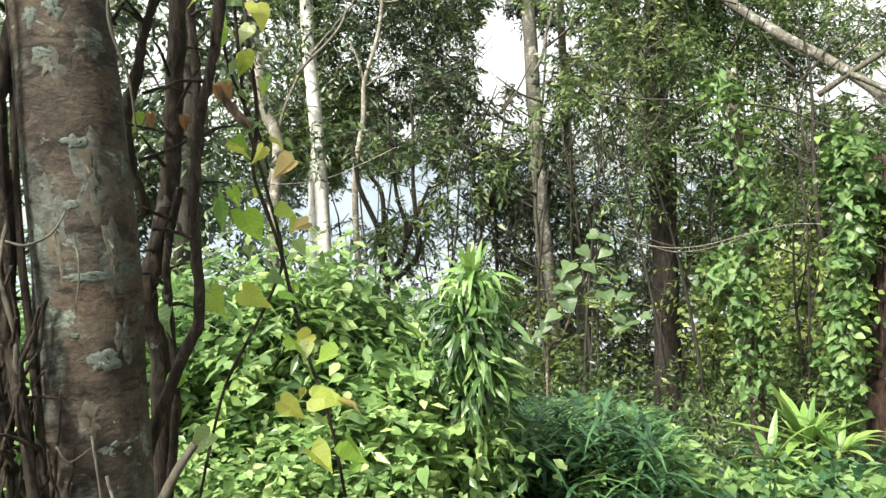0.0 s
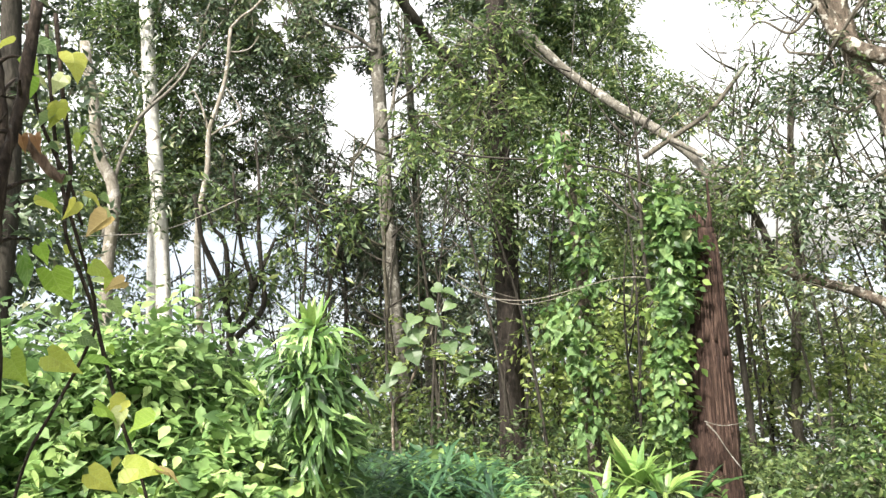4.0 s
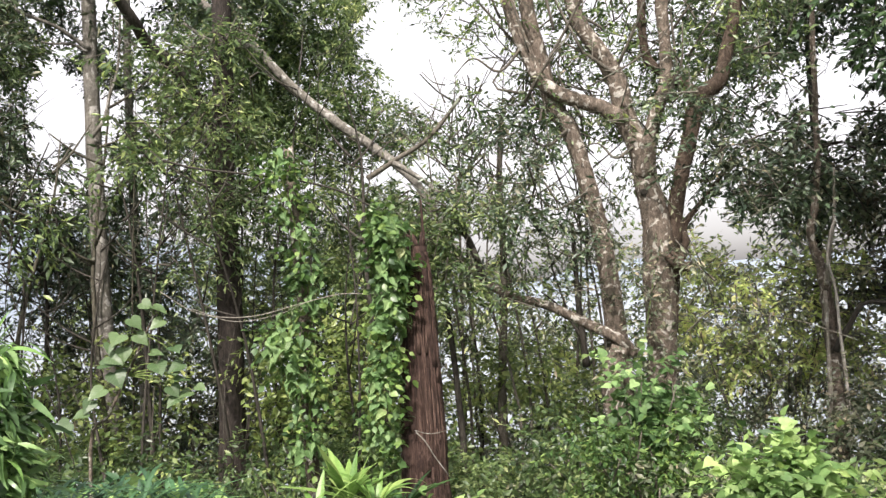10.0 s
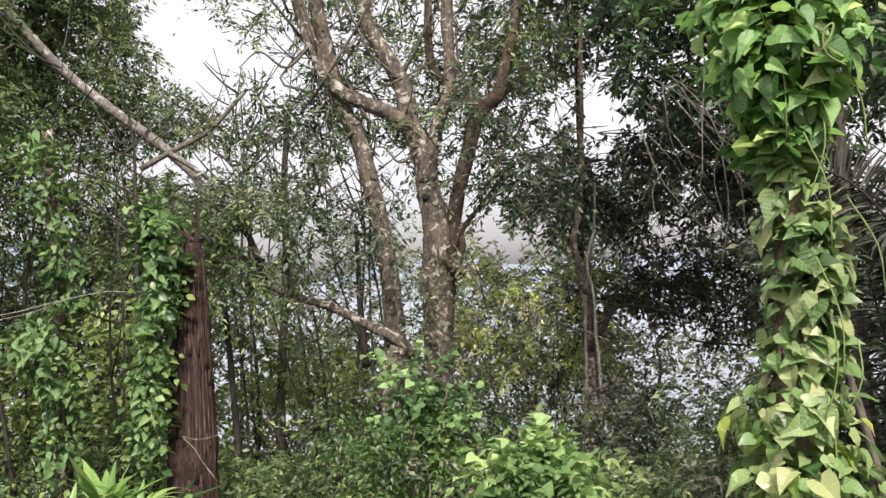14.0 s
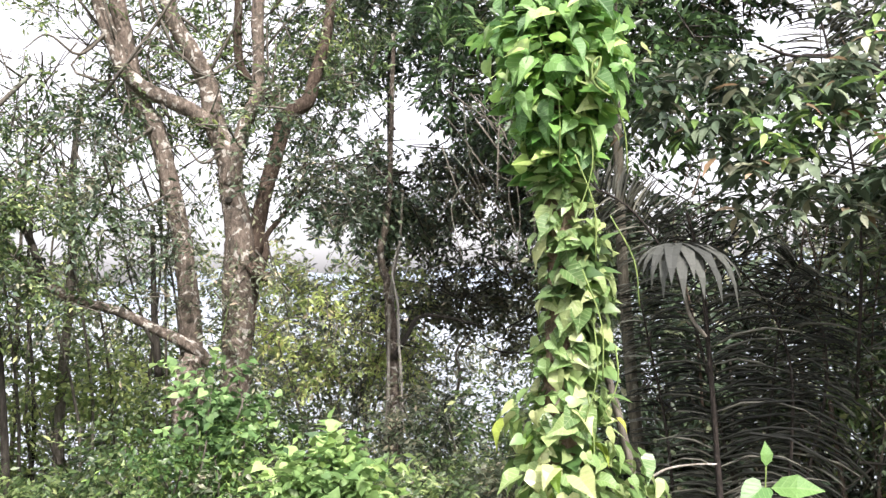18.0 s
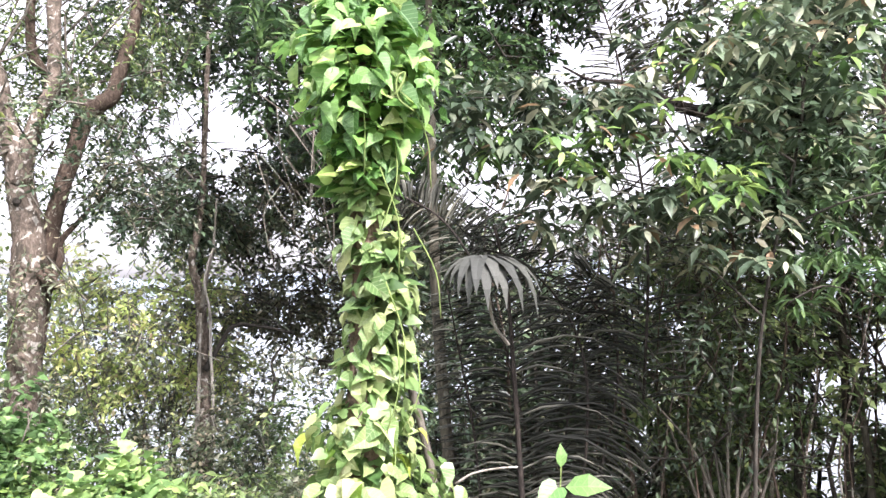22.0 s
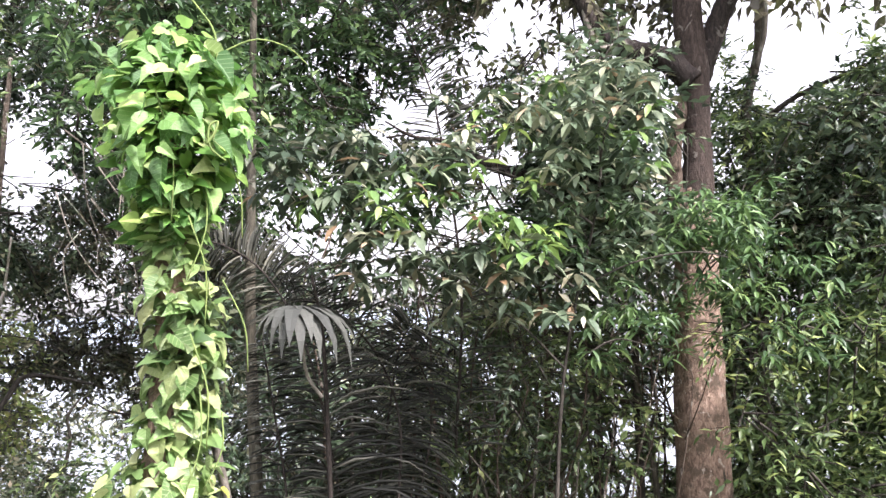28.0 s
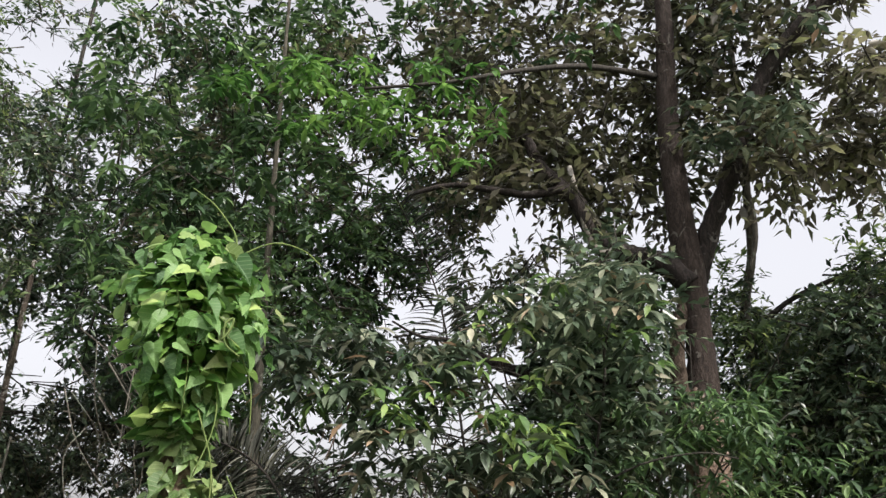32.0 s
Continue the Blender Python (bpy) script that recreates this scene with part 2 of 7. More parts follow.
BLADE = leaf_material("bright_blade", [(0.0, (0.1, 0.2, 0.05)), (0.6, (0.2, 0.33, 0.085)), (1.0, (0.36, 0.47, 0.16))], gloss=0.32, thin=0.42, single=True)
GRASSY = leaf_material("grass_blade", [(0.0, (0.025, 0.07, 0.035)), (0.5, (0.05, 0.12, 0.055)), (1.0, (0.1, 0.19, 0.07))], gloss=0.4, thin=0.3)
# near-black leaflets with a few pale ones: shade and sheen put into the colour
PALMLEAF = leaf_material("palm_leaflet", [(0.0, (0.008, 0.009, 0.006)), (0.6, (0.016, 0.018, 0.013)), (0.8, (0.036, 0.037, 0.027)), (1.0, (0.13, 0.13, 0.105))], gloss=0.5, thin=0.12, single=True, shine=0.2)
VINE = leaf_material("vine_leaf", [(0.0, (0.09, 0.165, 0.05)), (0.35, (0.165, 0.265, 0.085)), (0.7, (0.26, 0.345, 0.13)), (1.0, (0.39, 0.42, 0.19))], gloss=0.38, thin=0.42, single=True, vein=(0.525, 0.570, 0.330))
VINE_DEEP = leaf_material("vine_leaf_deep", [(0.0, (0.08, 0.15, 0.055)), (0.6, (0.14, 0.24, 0.09)), (1.0, (0.21, 0.31, 0.125))], gloss=0.5, thin=0.4, single=True, shine=0.3, vein=(0.3, 0.45, 0.2))
VINE_TOP = leaf_material("vine_leaf_top", [(0.0, (0.045, 0.12, 0.03)), (0.5, (0.112, 0.24, 0.058)), (1.0, (0.225, 0.375, 0.118))], gloss=0.48, thin=0.42, single=True, vein=(0.33, 0.47, 0.22))
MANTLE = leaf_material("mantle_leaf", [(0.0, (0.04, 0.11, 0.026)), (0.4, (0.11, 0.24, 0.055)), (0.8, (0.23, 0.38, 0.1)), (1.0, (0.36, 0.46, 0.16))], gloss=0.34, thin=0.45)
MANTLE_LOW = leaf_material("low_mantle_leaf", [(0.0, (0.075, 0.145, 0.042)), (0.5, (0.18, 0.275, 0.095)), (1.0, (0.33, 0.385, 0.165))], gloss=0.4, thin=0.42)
YELLOWING = leaf_material("yellowing_vine_leaf", [(0.0, (0.14, 0.29, 0.045)), (0.5, (0.28, 0.43, 0.065)), (1.0, (0.46, 0.46, 0.1))], gloss=0.5, thin=0.62, single=True, vein=(0.495, 0.600, 0.200))
BROWNING = leaf_material("browning_leaf", [(0.0, (0.28, 0.3, 0.1)), (1.0, (0.34, 0.23, 0.11))], gloss=0.55, thin=0.55, single=True, vein=(0.5, 0.42, 0.15))
DRY = leaf_material("dry_leaf", [(0.0, (0.18, 0.09, 0.04)), (1.0, (0.34, 0.2, 0.1))], gloss=0.7, thin=0.3, single=True)


def old_bark(name):
    """Smooth old bark: brown and tan blotches, fine level cracks, grey-green lichen in wide films and small crusts."""
    m, n, l, b = nodes_of(name)
    co = n.new("ShaderNodeTexCoord")

    def cloudy(scale, detail=6.0, stretch=None, warp=0.0, rough=0.6):
        t = n.new("ShaderNodeTexNoise")
        t.inputs["Scale"].default_value, t.inputs["Detail"].default_value = scale, detail
        t.inputs["Distortion"].default_value, t.inputs["Roughness"].default_value = warp, rough
        if stretch:
            mp = n.new("ShaderNodeMapping")
            mp.inputs["Scale"].default_value = stretch
            l.new(co.outputs["Object"], mp.inputs["Vector"])
            l.new(mp.outputs["Vector"], t.inputs["Vector"])
        else:
            l.new(co.outputs["Object"], t.inputs["Vector"])
        return t.outputs["Fac"]

    def over(colour, tint, field, lo, hi, share):
        edge = n.new("ShaderNodeMapRange")
        edge.inputs["From Min"].default_value, edge.inputs["From Max"].default_value = lo, hi
        edge.inputs["To Max"].default_value = share
        l.new(field, edge.inputs["Value"])
        mix = n.new("ShaderNodeMixRGB")
        l.new(edge.outputs["Result"], mix.inputs["Fac"])
        l.new(colour, mix.inputs["Color1"])
        if isinstance(tint, tuple):
            mix.inputs["Color2"].default_value = (*tint, 1)
        else:
            l.new(tint, mix.inputs["Color2"])
        return mix.outputs["Color"]

    ground = ramp_of(n, [(0.3, (0.012, 0.009, 0.007)), (0.45, (0.042, 0.032, 0.025)), (0.6, (0.085, 0.067, 0.051)), (0.75, (0.15, 0.124, 0.097))])
    l.new(cloudy(7.0, 9.0, (1, 1, 1.6), 0.5, 0.72), ground.inputs["Fac"])
    colour = ground.outputs["Color"]
    colour = over(colour, (0.09, 0.064, 0.045), cloudy(5.5, 5.0, None, 0.6), 0.54, 0.62, 0.65)
    grain = cloudy(26.0, 8.0, (1, 1, 1.6), 1.0, 0.75)
    film = ramp_of(n, [(0.35, (0.04, 0.045, 0.038)), (0.65, (0.125, 0.138, 0.12))])
    l.new(grain, film.inputs["Fac"])
    colour = over(colour, film.outputs["Color"], cloudy(4.2, 7.0, (1, 1, 0.8), 0.5, 0.68), 0.48, 0.54, 0.85)
    crust = ramp_of(n, [(0.35, (0.1, 0.115, 0.1)), (0.65, (0.22, 0.245, 0.215))])
    l.new(cloudy(60.0, 4.0), crust.inputs["Fac"])
    colour = over(colour, crust.outputs["Color"], cloudy(11.0, 5.0, (1, 1, 1.5), 0.9), 0.62, 0.64, 0.9)
    colour = over(colour, (0.012, 0.01, 0.008), cloudy(8.0, 6.0, (1, 1, 2.4), 0.6, 0.75), 0.53, 0.6, 0.8)
    crack = cloudy(4.0, 5.0, (5, 5, 17), 1.5, 0.6)
    colour = over(colour, (0.008, 0.006, 0.005), crack, 0.61, 0.66, 0.7)
    pore = n.new("ShaderNodeMapRange")
    pore.inputs["From Min"].default_value, pore.inputs["From Max"].default_value = 0.3, 0.7
    pore.inputs["To Min"].default_value, pore.inputs["To Max"].default_value = 0.45, 1.35
    l.new(cloudy(70.0, 5.0, (1, 1, 1.8), 0.4, 0.75), pore.inputs["Value"])
    speck = n.new("ShaderNodeHueSaturation")
    l.new(pore.outputs["Result"], speck.inputs["Value"])
    l.new(colour, speck.inputs["Color"])
    l.new(speck.outputs["Color"], b.inputs["Base Color"])
    b.inputs["Roughness"].default_value, b.inputs["Specular IOR Level"].default_value = 0.8, 0.3
    bump = n.new("ShaderNodeBump")
    bump.inputs["Strength"].default_value, bump.inputs["Distance"].default_value = 0.8, 0.01
    l.new(grain, bump.inputs["Height"])
    l.new(bump.outputs["Normal"], b.inputs["Normal"])
    return m


LICHEN_BARK = old_bark("lichen_bark")
WHITE_BARK = bark_material("white_bark", (0.38, 0.365, 0.345), (0.6, 0.585, 0.56), (0.76, 0.75, 0.72), patch=(0.24, 0.22, 0.19), patch_size=6.0, patch_from=0.62, stretch=(5, 5, 3), depth=0.3)
PALE_BARK = bark_material("pale_bark", (0.11, 0.1, 0.08), (0.21, 0.19, 0.16), (0.35, 0.325, 0.285), patch=(0.42, 0.4, 0.36), patch_size=7.0, patch_from=0.57, stretch=(6, 6, 3), second=(0.12, 0.11, 0.08))
ASH_BARK = bark_material("ash_bark", (0.06, 0.055, 0.046), (0.14, 0.13, 0.112), (0.24, 0.228, 0.2), patch=(0.36, 0.35, 0.32), patch_size=9.0, patch_from=0.58, stretch=(6, 6, 3), second=(0.075, 0.07, 0.055))
TAN_BARK = bark_material("tan_bark", (0.03, 0.023, 0.018), (0.115, 0.092, 0.072), (0.24, 0.2, 0.16), patch=(0.42, 0.4, 0.35), patch_size=11.0, patch_from=0.575, stretch=(7, 7, 3.5), depth=1.0, second=(0.04, 0.036, 0.026))
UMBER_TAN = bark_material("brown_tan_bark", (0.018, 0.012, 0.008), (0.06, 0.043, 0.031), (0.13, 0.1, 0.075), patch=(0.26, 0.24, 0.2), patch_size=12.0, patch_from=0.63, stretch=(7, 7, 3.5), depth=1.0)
RED_BARK = bark_material("red_bark", (0.006, 0.004, 0.003), (0.032, 0.018, 0.014), (0.11, 0.068, 0.052), stretch=(15, 15, 0.9), depth=1.0)
STRIP_BARK = bark_material("strip_bark", (0.014, 0.008, 0.006), (0.065, 0.039, 0.03), (0.185, 0.122, 0.097), stretch=(24, 24, 1.6), depth=1.0)
RUST_BARK = bark_material("rust_bark", (0.045, 0.03, 0.022), (0.19, 0.132, 0.098), (0.37, 0.28, 0.22), patch=(0.42, 0.37, 0.31), patch_size=13.0, patch_from=0.62, stretch=(9, 9, 4), depth=1.0, second=(0.06, 0.048, 0.034))
# darker copy of the rust bark, with backlit shade put into its colour
SHADED_RUST = bark_material("shaded_rust_bark", (0.009, 0.006, 0.005), (0.032, 0.023, 0.018), (0.075, 0.057, 0.046), patch=(0.15, 0.135, 0.115), patch_size=11, patch_from=0.64, stretch=(9, 9, 3), depth=1.0)
# bark made this dark in colour to stand for deep shade
SHADE_DARK_BARK = bark_material("shade_dark_bark", (0.006, 0.005, 0.004), (0.02, 0.016, 0.013), (0.06, 0.049, 0.04), stretch=(9, 9, 2.5), depth=1.0)
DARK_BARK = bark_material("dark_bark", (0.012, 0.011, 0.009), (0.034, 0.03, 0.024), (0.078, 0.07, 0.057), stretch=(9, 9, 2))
# near-black bark that paints shade onto limbs seen against the sky
SHADED_BARK = bark_material("painted_shade_bark", (0.007, 0.006, 0.005), (0.024, 0.019, 0.016), (0.065, 0.05, 0.042), patch=(0.14, 0.13, 0.115), patch_size=9, patch_from=0.63, stretch=(9, 9, 2.5), depth=1.0)
STEM_BARK = bark_material("stem_bark", (0.022, 0.021, 0.015), (0.058, 0.053, 0.038), (0.13, 0.12, 0.09), patch=(0.2, 0.2, 0.16), patch_size=9, patch_from=0.62, stretch=(9, 9, 2))
GREY_BARK = bark_material("grey_bark", (0.036, 0.032, 0.026), (0.085, 0.076, 0.06), (0.165, 0.15, 0.125), patch=(0.2, 0.22, 0.17), patch_size=6, patch_from=0.6, stretch=(8, 8, 2))
LIANA_BARK = bark_material("liana_bark", (0.008, 0.006, 0.005), (0.033, 0.024, 0.018), (0.105, 0.08, 0.062), patch=(0.16, 0.16, 0.14), patch_size=18, patch_from=0.66, stretch=(16, 16, 5), depth=1.0)
DEAD_WOOD = bark_material("dead_wood", (0.2, 0.18, 0.15), (0.38, 0.35, 0.31), (0.55, 0.52, 0.47), stretch=(10, 10, 2))
GREEN_STEM = bark_material("green_stem", (0.06, 0.09, 0.03), (0.12, 0.17, 0.05), (0.2, 0.24, 0.08), stretch=(10, 10, 2), depth=0.2)


# ---- building helpers ----
def at(az, d, z):
    """A place from the heading (degrees to the left of +y), the distance from the viewpoint and the height."""
    a = radians(az)
    return Vector((-math.sin(a) * d, math.cos(a) * d, z))


def ats(rows):
    return [at(*r) for r in rows]


def soil(x, y):
    """The height of the ground: a level shelf at the viewpoint, a slope down into a valley."""
    r = math.hypot(x, y)
    drop = 0.25 * max(0.0, min(r, 12.0) - 3.4) + 0.4 * max(0.0, min(r, 1000.0) - 12.0)
    side = y
    k = 1 / (1 + math.exp(-max(-60.0, (side + 0.35 * abs(x)) / 1.5)))
    return -drop * k + 0.12 * noise.noise((x * 0.6, y * 0.6, 0)) + 0.04 * noise.noise((x * 2.5, y * 2.5, 3))


def base_at(az, d):
    p = at(az, d, 0)
    p.z = soil(p.x, p.y)
    return p


def thing(name, place, label, category, group="", kind=""):
    ob = new(name)
    ob.empty_display_size = 0.2
    ob.location = place
    return tagged(ob, label, category, group, kind)


def origin_of(ob):
    """Where the origin of a thing or a part lies in the world."""
    p = ob.location.copy()
    while ob.parent:
        ob = ob.parent
        p += ob.location
    return p


def part(name, bm, material, parent, label=""):
    """Links a bmesh, or a finished mesh, given in world places, as one mesh under a thing or a part."""
    if isinstance(bm, bmesh.types.BMesh):
        me = bpy.data.meshes.new(name)
        bm.to_mesh(me)
        bm.free()
    else:
        me = bm
    me.materials.clear()
    me.materials.append(material)
    ob = new(name, me)
    me.transform(Matrix.Translation(-origin_of(parent)))
    ob.parent = parent
    return tagged(ob, label)


def smooth_line(points, steps):
    """A Catmull-Rom line through the points."""
    pts = [points[0] * 2 - points[1], *points, points[-1] * 2 - points[-2]]
    out = []
    for k in range(1, len(pts) - 2):
        a, b, c, d = pts[k - 1 : k + 3]
        for s in range(steps):
            t = s / steps
            out.append(0.5 * (2 * b + (c - a) * t + (2 * a - 5 * b + 4 * c - d) * t * t + (3 * b - a - 3 * c + d) * t**3))
    return out + [points[-1]]


def tube(bm, points, r0, r1, sides=8, steps=4, rough=0.08, swell=0.0, seed=0.0):
    """A tapering stem along the points, uneven as grown wood is; swell widens its foot. r0 may list the radii along it."""
    girths = [r0, r1] if not isinstance(r0, (list, tuple)) else r0
    stations = np.linspace(0, 1, len(girths))
    line = smooth_line(points, steps)
    n = len(line)
    rings, across = [], None
    for k, p in enumerate(line):
        way = (line[min(k + 1, n - 1)] - line[max(k - 1, 0)]).normalized()
        across = way.orthogonal().normalized() if across is None else (across - way * across.dot(way)).normalized()
        other = way.cross(across)
        f = k / (n - 1)
        r = float(np.interp(f, stations, girths)) + swell * max(0.0, 1 - f * 5) ** 2
        ring = []
        for s in range(sides):
            a = 2 * math.pi * s / sides
            q = p + (across * math.cos(a) + other * math.sin(a)) * r
            g = 1 + rough * noise.noise(q / max(r, 0.01) * 0.7 + Vector((seed, seed, 0))) * 1.6
            ring.append(bm.verts.new(p + (across * math.cos(a) + other * math.sin(a)) * r * g))
        rings.append(ring)
    for a, b in zip(rings, rings[1:]):
        for s in range(sides):
            bm.faces.new((a[s], a[(s + 1) % sides], b[(s + 1) % sides], b[s])).smooth = True
    bm.faces.new(rings[-1])
    bm.faces.new(rings[0][::-1])
    return bm


def stem(name, rows, r0, r1, material, parent, label="", **kw):
    pts = ats(rows) if not isinstance(rows[0], Vector) else rows
    return part(name, tube(bmesh.new(), pts, r0, r1, **kw), material, parent, label)


# leaf outlines: half-width and length of one, x across, y along, z up from the blade
LANCE = (np.array([(0, 0, 0), (0.5, 0.42, 0.07), (0, 1, -0.06), (-0.5, 0.42, 0.07)]), [(0, 1, 2), (0, 2, 3)])
OVAL = (np.array([(0, 0, 0), (0.38, 0.22, 0.06), (0.48, 0.52, 0.06), (0, 1, -0.12), (-0.48, 0.52, 0.06), (-0.38, 0.22, 0.06), (0, 0.5, 0.0)]),
        [(0, 1, 6), (1, 2, 6), (2, 3, 6), (3, 4, 6), (4, 5, 6), (5, 0, 6)])
HEART = (np.array([(0, 0, 0), (0.2, -0.14, 0.03), (0.42, -0.06, 0.06), (0.52, 0.18, 0.07), (0.42, 0.46, 0.05), (0.2, 0.76, -0.03), (0, 1.06, -0.14),
                   (-0.2, 0.76, -0.03), (-0.42, 0.46, 0.05), (-0.52, 0.18, 0.07), (-0.42, -0.06, 0.06), (-0.2, -0.14, 0.03), (0, 0.42, -0.01), (0, 0.76, -0.06)]),
         [(0, 1, 2), (0, 2, 3), (0, 3, 12), (3, 4, 12), (4, 5, 13), (4, 13, 12), (5, 6, 13), (6, 7, 13), (7, 8, 13), (8, 12, 13), (8, 9, 12), (9, 0, 12), (9, 10, 0), (10, 11, 0)])


def heart(fold, curl, wave, seed):
    """A heart-shaped leaf, folded along its midrib, with a curled tip and an uneven wavy edge."""
    rnd = random.Random(seed)
    v, f = HEART
    out = []
    for x, y, z in v:
        edge = abs(x) > 0.1
        x = x * rnd.uniform(0.82, 1.12) + (rnd.uniform(-0.03, 0.03) if edge else 0.0) - 0.1 * max(0.0, y - 0.5) ** 2 * curl * 3
        out.append((x, y * rnd.uniform(0.95, 1.08), z + fold * abs(x) - curl * max(0.0, y - 0.3) ** 2 + (rnd.uniform(-wave, wave) if edge else 0.0)))
    return np.array(out), f


def blade(segments=6, droop=0.5, fold=0.12):
    """A strap leaf that arches over, pleated along its midrib."""
    v, f = [], []
    for k in range(segments + 1):
        t = k / segments
        w = 0.5 * (0.35 + 0.65 * min(1, t * 4)) * (1 - max(0, t - 0.45) / 0.55) ** 0.8 if k < segments else 0.0
        y, z = t * (1 - 0.35 * droop * t * t), -droop * t * t * 0.75
        v += [(-w, y, z + fold * w * 0.15), (0, y, z), (w, y, z + fold * w * 0.15)]
    for k in range(segments):
        a, b = 3 * k, 3 * k + 3
        for s in (0, 1):
            f += [(a + s, a + s + 1, b + s + 1), (a + s, b + s + 1, b + s)]
    return np.array(v), f


def unit(v):
    return v / np.maximum(np.linalg.norm(v, axis=-1, keepdims=True), 1e-9)


def leaf_mesh(name, shape, place, along, normal, length, width):
    """One mesh of many leaves: at each place, along a way, facing a normal, of its own length and width."""
    verts, faces = shape
    along = unit(along)
    across = unit(np.cross(along, normal))
    up = np.cross(across, along)
    n, k, m = len(place), len(verts), len(faces)
    length, width = np.broadcast_to(length, n)[:, None, None], np.broadcast_to(width, n)[:, None, None]
    co = (place[:, None] + across[:, None] * verts[None, :, :1] * width + along[:, None] * verts[None, :, 1:2] * length
          + up[:, None] * verts[None, :, 2:] * length)
    tri = (np.array(faces)[None] + np.arange(n)[:, None, None] * k).ravel()
    me = bpy.data.meshes.new(name)
    me.vertices.add(n * k)
    me.vertices.foreach_set("co", co.astype(np.float32).ravel())
    me.loops.add(n * m * 3)
    me.loops.foreach_set("vertex_index", tri.astype(np.int32))
    me.polygons.add(n * m)
    me.polygons.foreach_set("loop_start", np.arange(0, n * m * 3, 3, dtype=np.int32))
    me.update(calc_edges=True)
    me.validate()
    return me


# openings in the canopy through which the white sky shows: heading, elevation, half width, half height
SLOPE_GAPS = [
    (56.2, 4.2, 2.0, 2.2), (52.0, 5.0, 1.3, 2.0), (49.2, 4.0, 0.8, 1.6),
    (58.9, 3.4, 1.7, 1.5), (56.8, 13.7, 0.6, 1.1), (56.6, 3.5, 1.2, 1.4), (53.8, 3.9, 1.7, 1.1), (53.8, 12.0, 0.6, 1.2),
    (52.9, 8.9, 1.2, 0.9), (50.5, 19.3, 1.0, 1.7), (50.3, 19.5, 0.7, 1.1), (49.3, 7.0, 1.0, 0.7), (46.9, 11.6, 1.7, 0.7),
    (46.0, 14.1, 1.6, 2.9), (45.8, 13.5, 1.9, 3.3), (45.7, 13.9, 1.7, 2.5), (45.7, 13.9, 1.0, 2.5), (43.5, 13.0, 1.2, 2.5),
    (43.4, 20.1, 1.0, 1.5), (41.3, 13.8, 0.7, 1.2), (40.4, 19.5, 0.8, 1.7), (35.1, 21.6, 1.5, 0.9), (25.1, 8.6, 1.6, 0.7),
    (23.6, 17.8, 2.5, 3.3), (23.1, 8.3, 2.5, 0.7), (22.9, 8.9, 1.4, 0.5), (21.4, 15.6, 3.5, 2.9),
]
CANOPY_GAPS = [
    (20.8, 15.5, 1.7, 2.1), (19.0, 9.0, 2.9, 0.5), (18.8, 3.8, 0.8, 0.7), (18.4, 3.3, 0.9, 1.4), (17.8, 2.8, 1.5, 0.5),
    (16.4, 8.5, 0.9, 1.2), (16.0, 15.1, 1.7, 2.9), (14.6, 4.3, 0.7, 1.2), (13.2, 7.1, 1.2, 0.9), (11.5, 8.3, 1.0, 2.1),
    (10.4, 12.5, 1.1, 1.0), (9.5, -3.3, 1.1, 1.5), (9.0, 8.1, 1.2, 1.7), (4.1, 8.8, 0.8, 1.7), (2.4, 3.0, 1.2, 1.1),
    (0.7, 1.9, 1.3, 1.2), (-1.2, 9.3, 0.7, 1.1), (-2.4, 11.4, 1.3, 0.9), (-3.0, 30.5, 4.1, 1.3), (-3.6, 21.4, 1.2, 1.2),
    (-3.7, 28.2, 1.7, 0.9), (-5.3, 10.0, 1.9, 0.9), (-5.5, 11.3, 1.7, 1.9), (-6.9, 11.4, 0.8, 1.1),
]
SHADE_GAPS = [
    (-6.0, 8.1, 1.2, 1.0), (-8.1, 9.9, 0.9, 1.1), (-7.1, 6.4, 0.8, 0.6), (-28.1, 13.5, 0.8, 0.5), (-33.0, 17.8, 1.8, 0.8), (-23.3, 12.6, 0.5, 0.4), (-34.4, 7.9, 1.0, 0.6), (-37.7, 8.6, 0.9, 0.6),
    (-7.0, -3.1, 0.9, 0.6), (-9.4, 24.2, 1.7, 0.9), (-9.3, 2.9, 1.5, 0.5), (-10.9, 4.4, 0.7, 0.5), (-11.0, 30.4, 1.7, 1.1),
    (-14.2, 27.5, 1.2, 0.9), (-18.2, 22.9, 1.2, 0.7), (-20.4, 25.4, 0.7, 0.7), (-22.4, 24.0, 1.3, 0.6),
    (-24.6, 21.0, 1.0, 0.7), (-25.5, 10.6, 0.9, 0.6), (-25.8, 26.6, 1.4, 0.7), (-26.2, 6.9, 0.9, 0.8),
    (-27.0, 6.2, 0.8, 0.6), (-28.4, 24.6, 1.7, 0.9), (-30.3, 31.3, 1.2, 0.9),
    (-30.9, 14.7, 2.5, 1.2), (-31.6, 26.9, 1.0, 0.7), (-33.6, 6.4, 1.7, 0.7), (-34.3, -10.5, 0.7, 0.9),
]
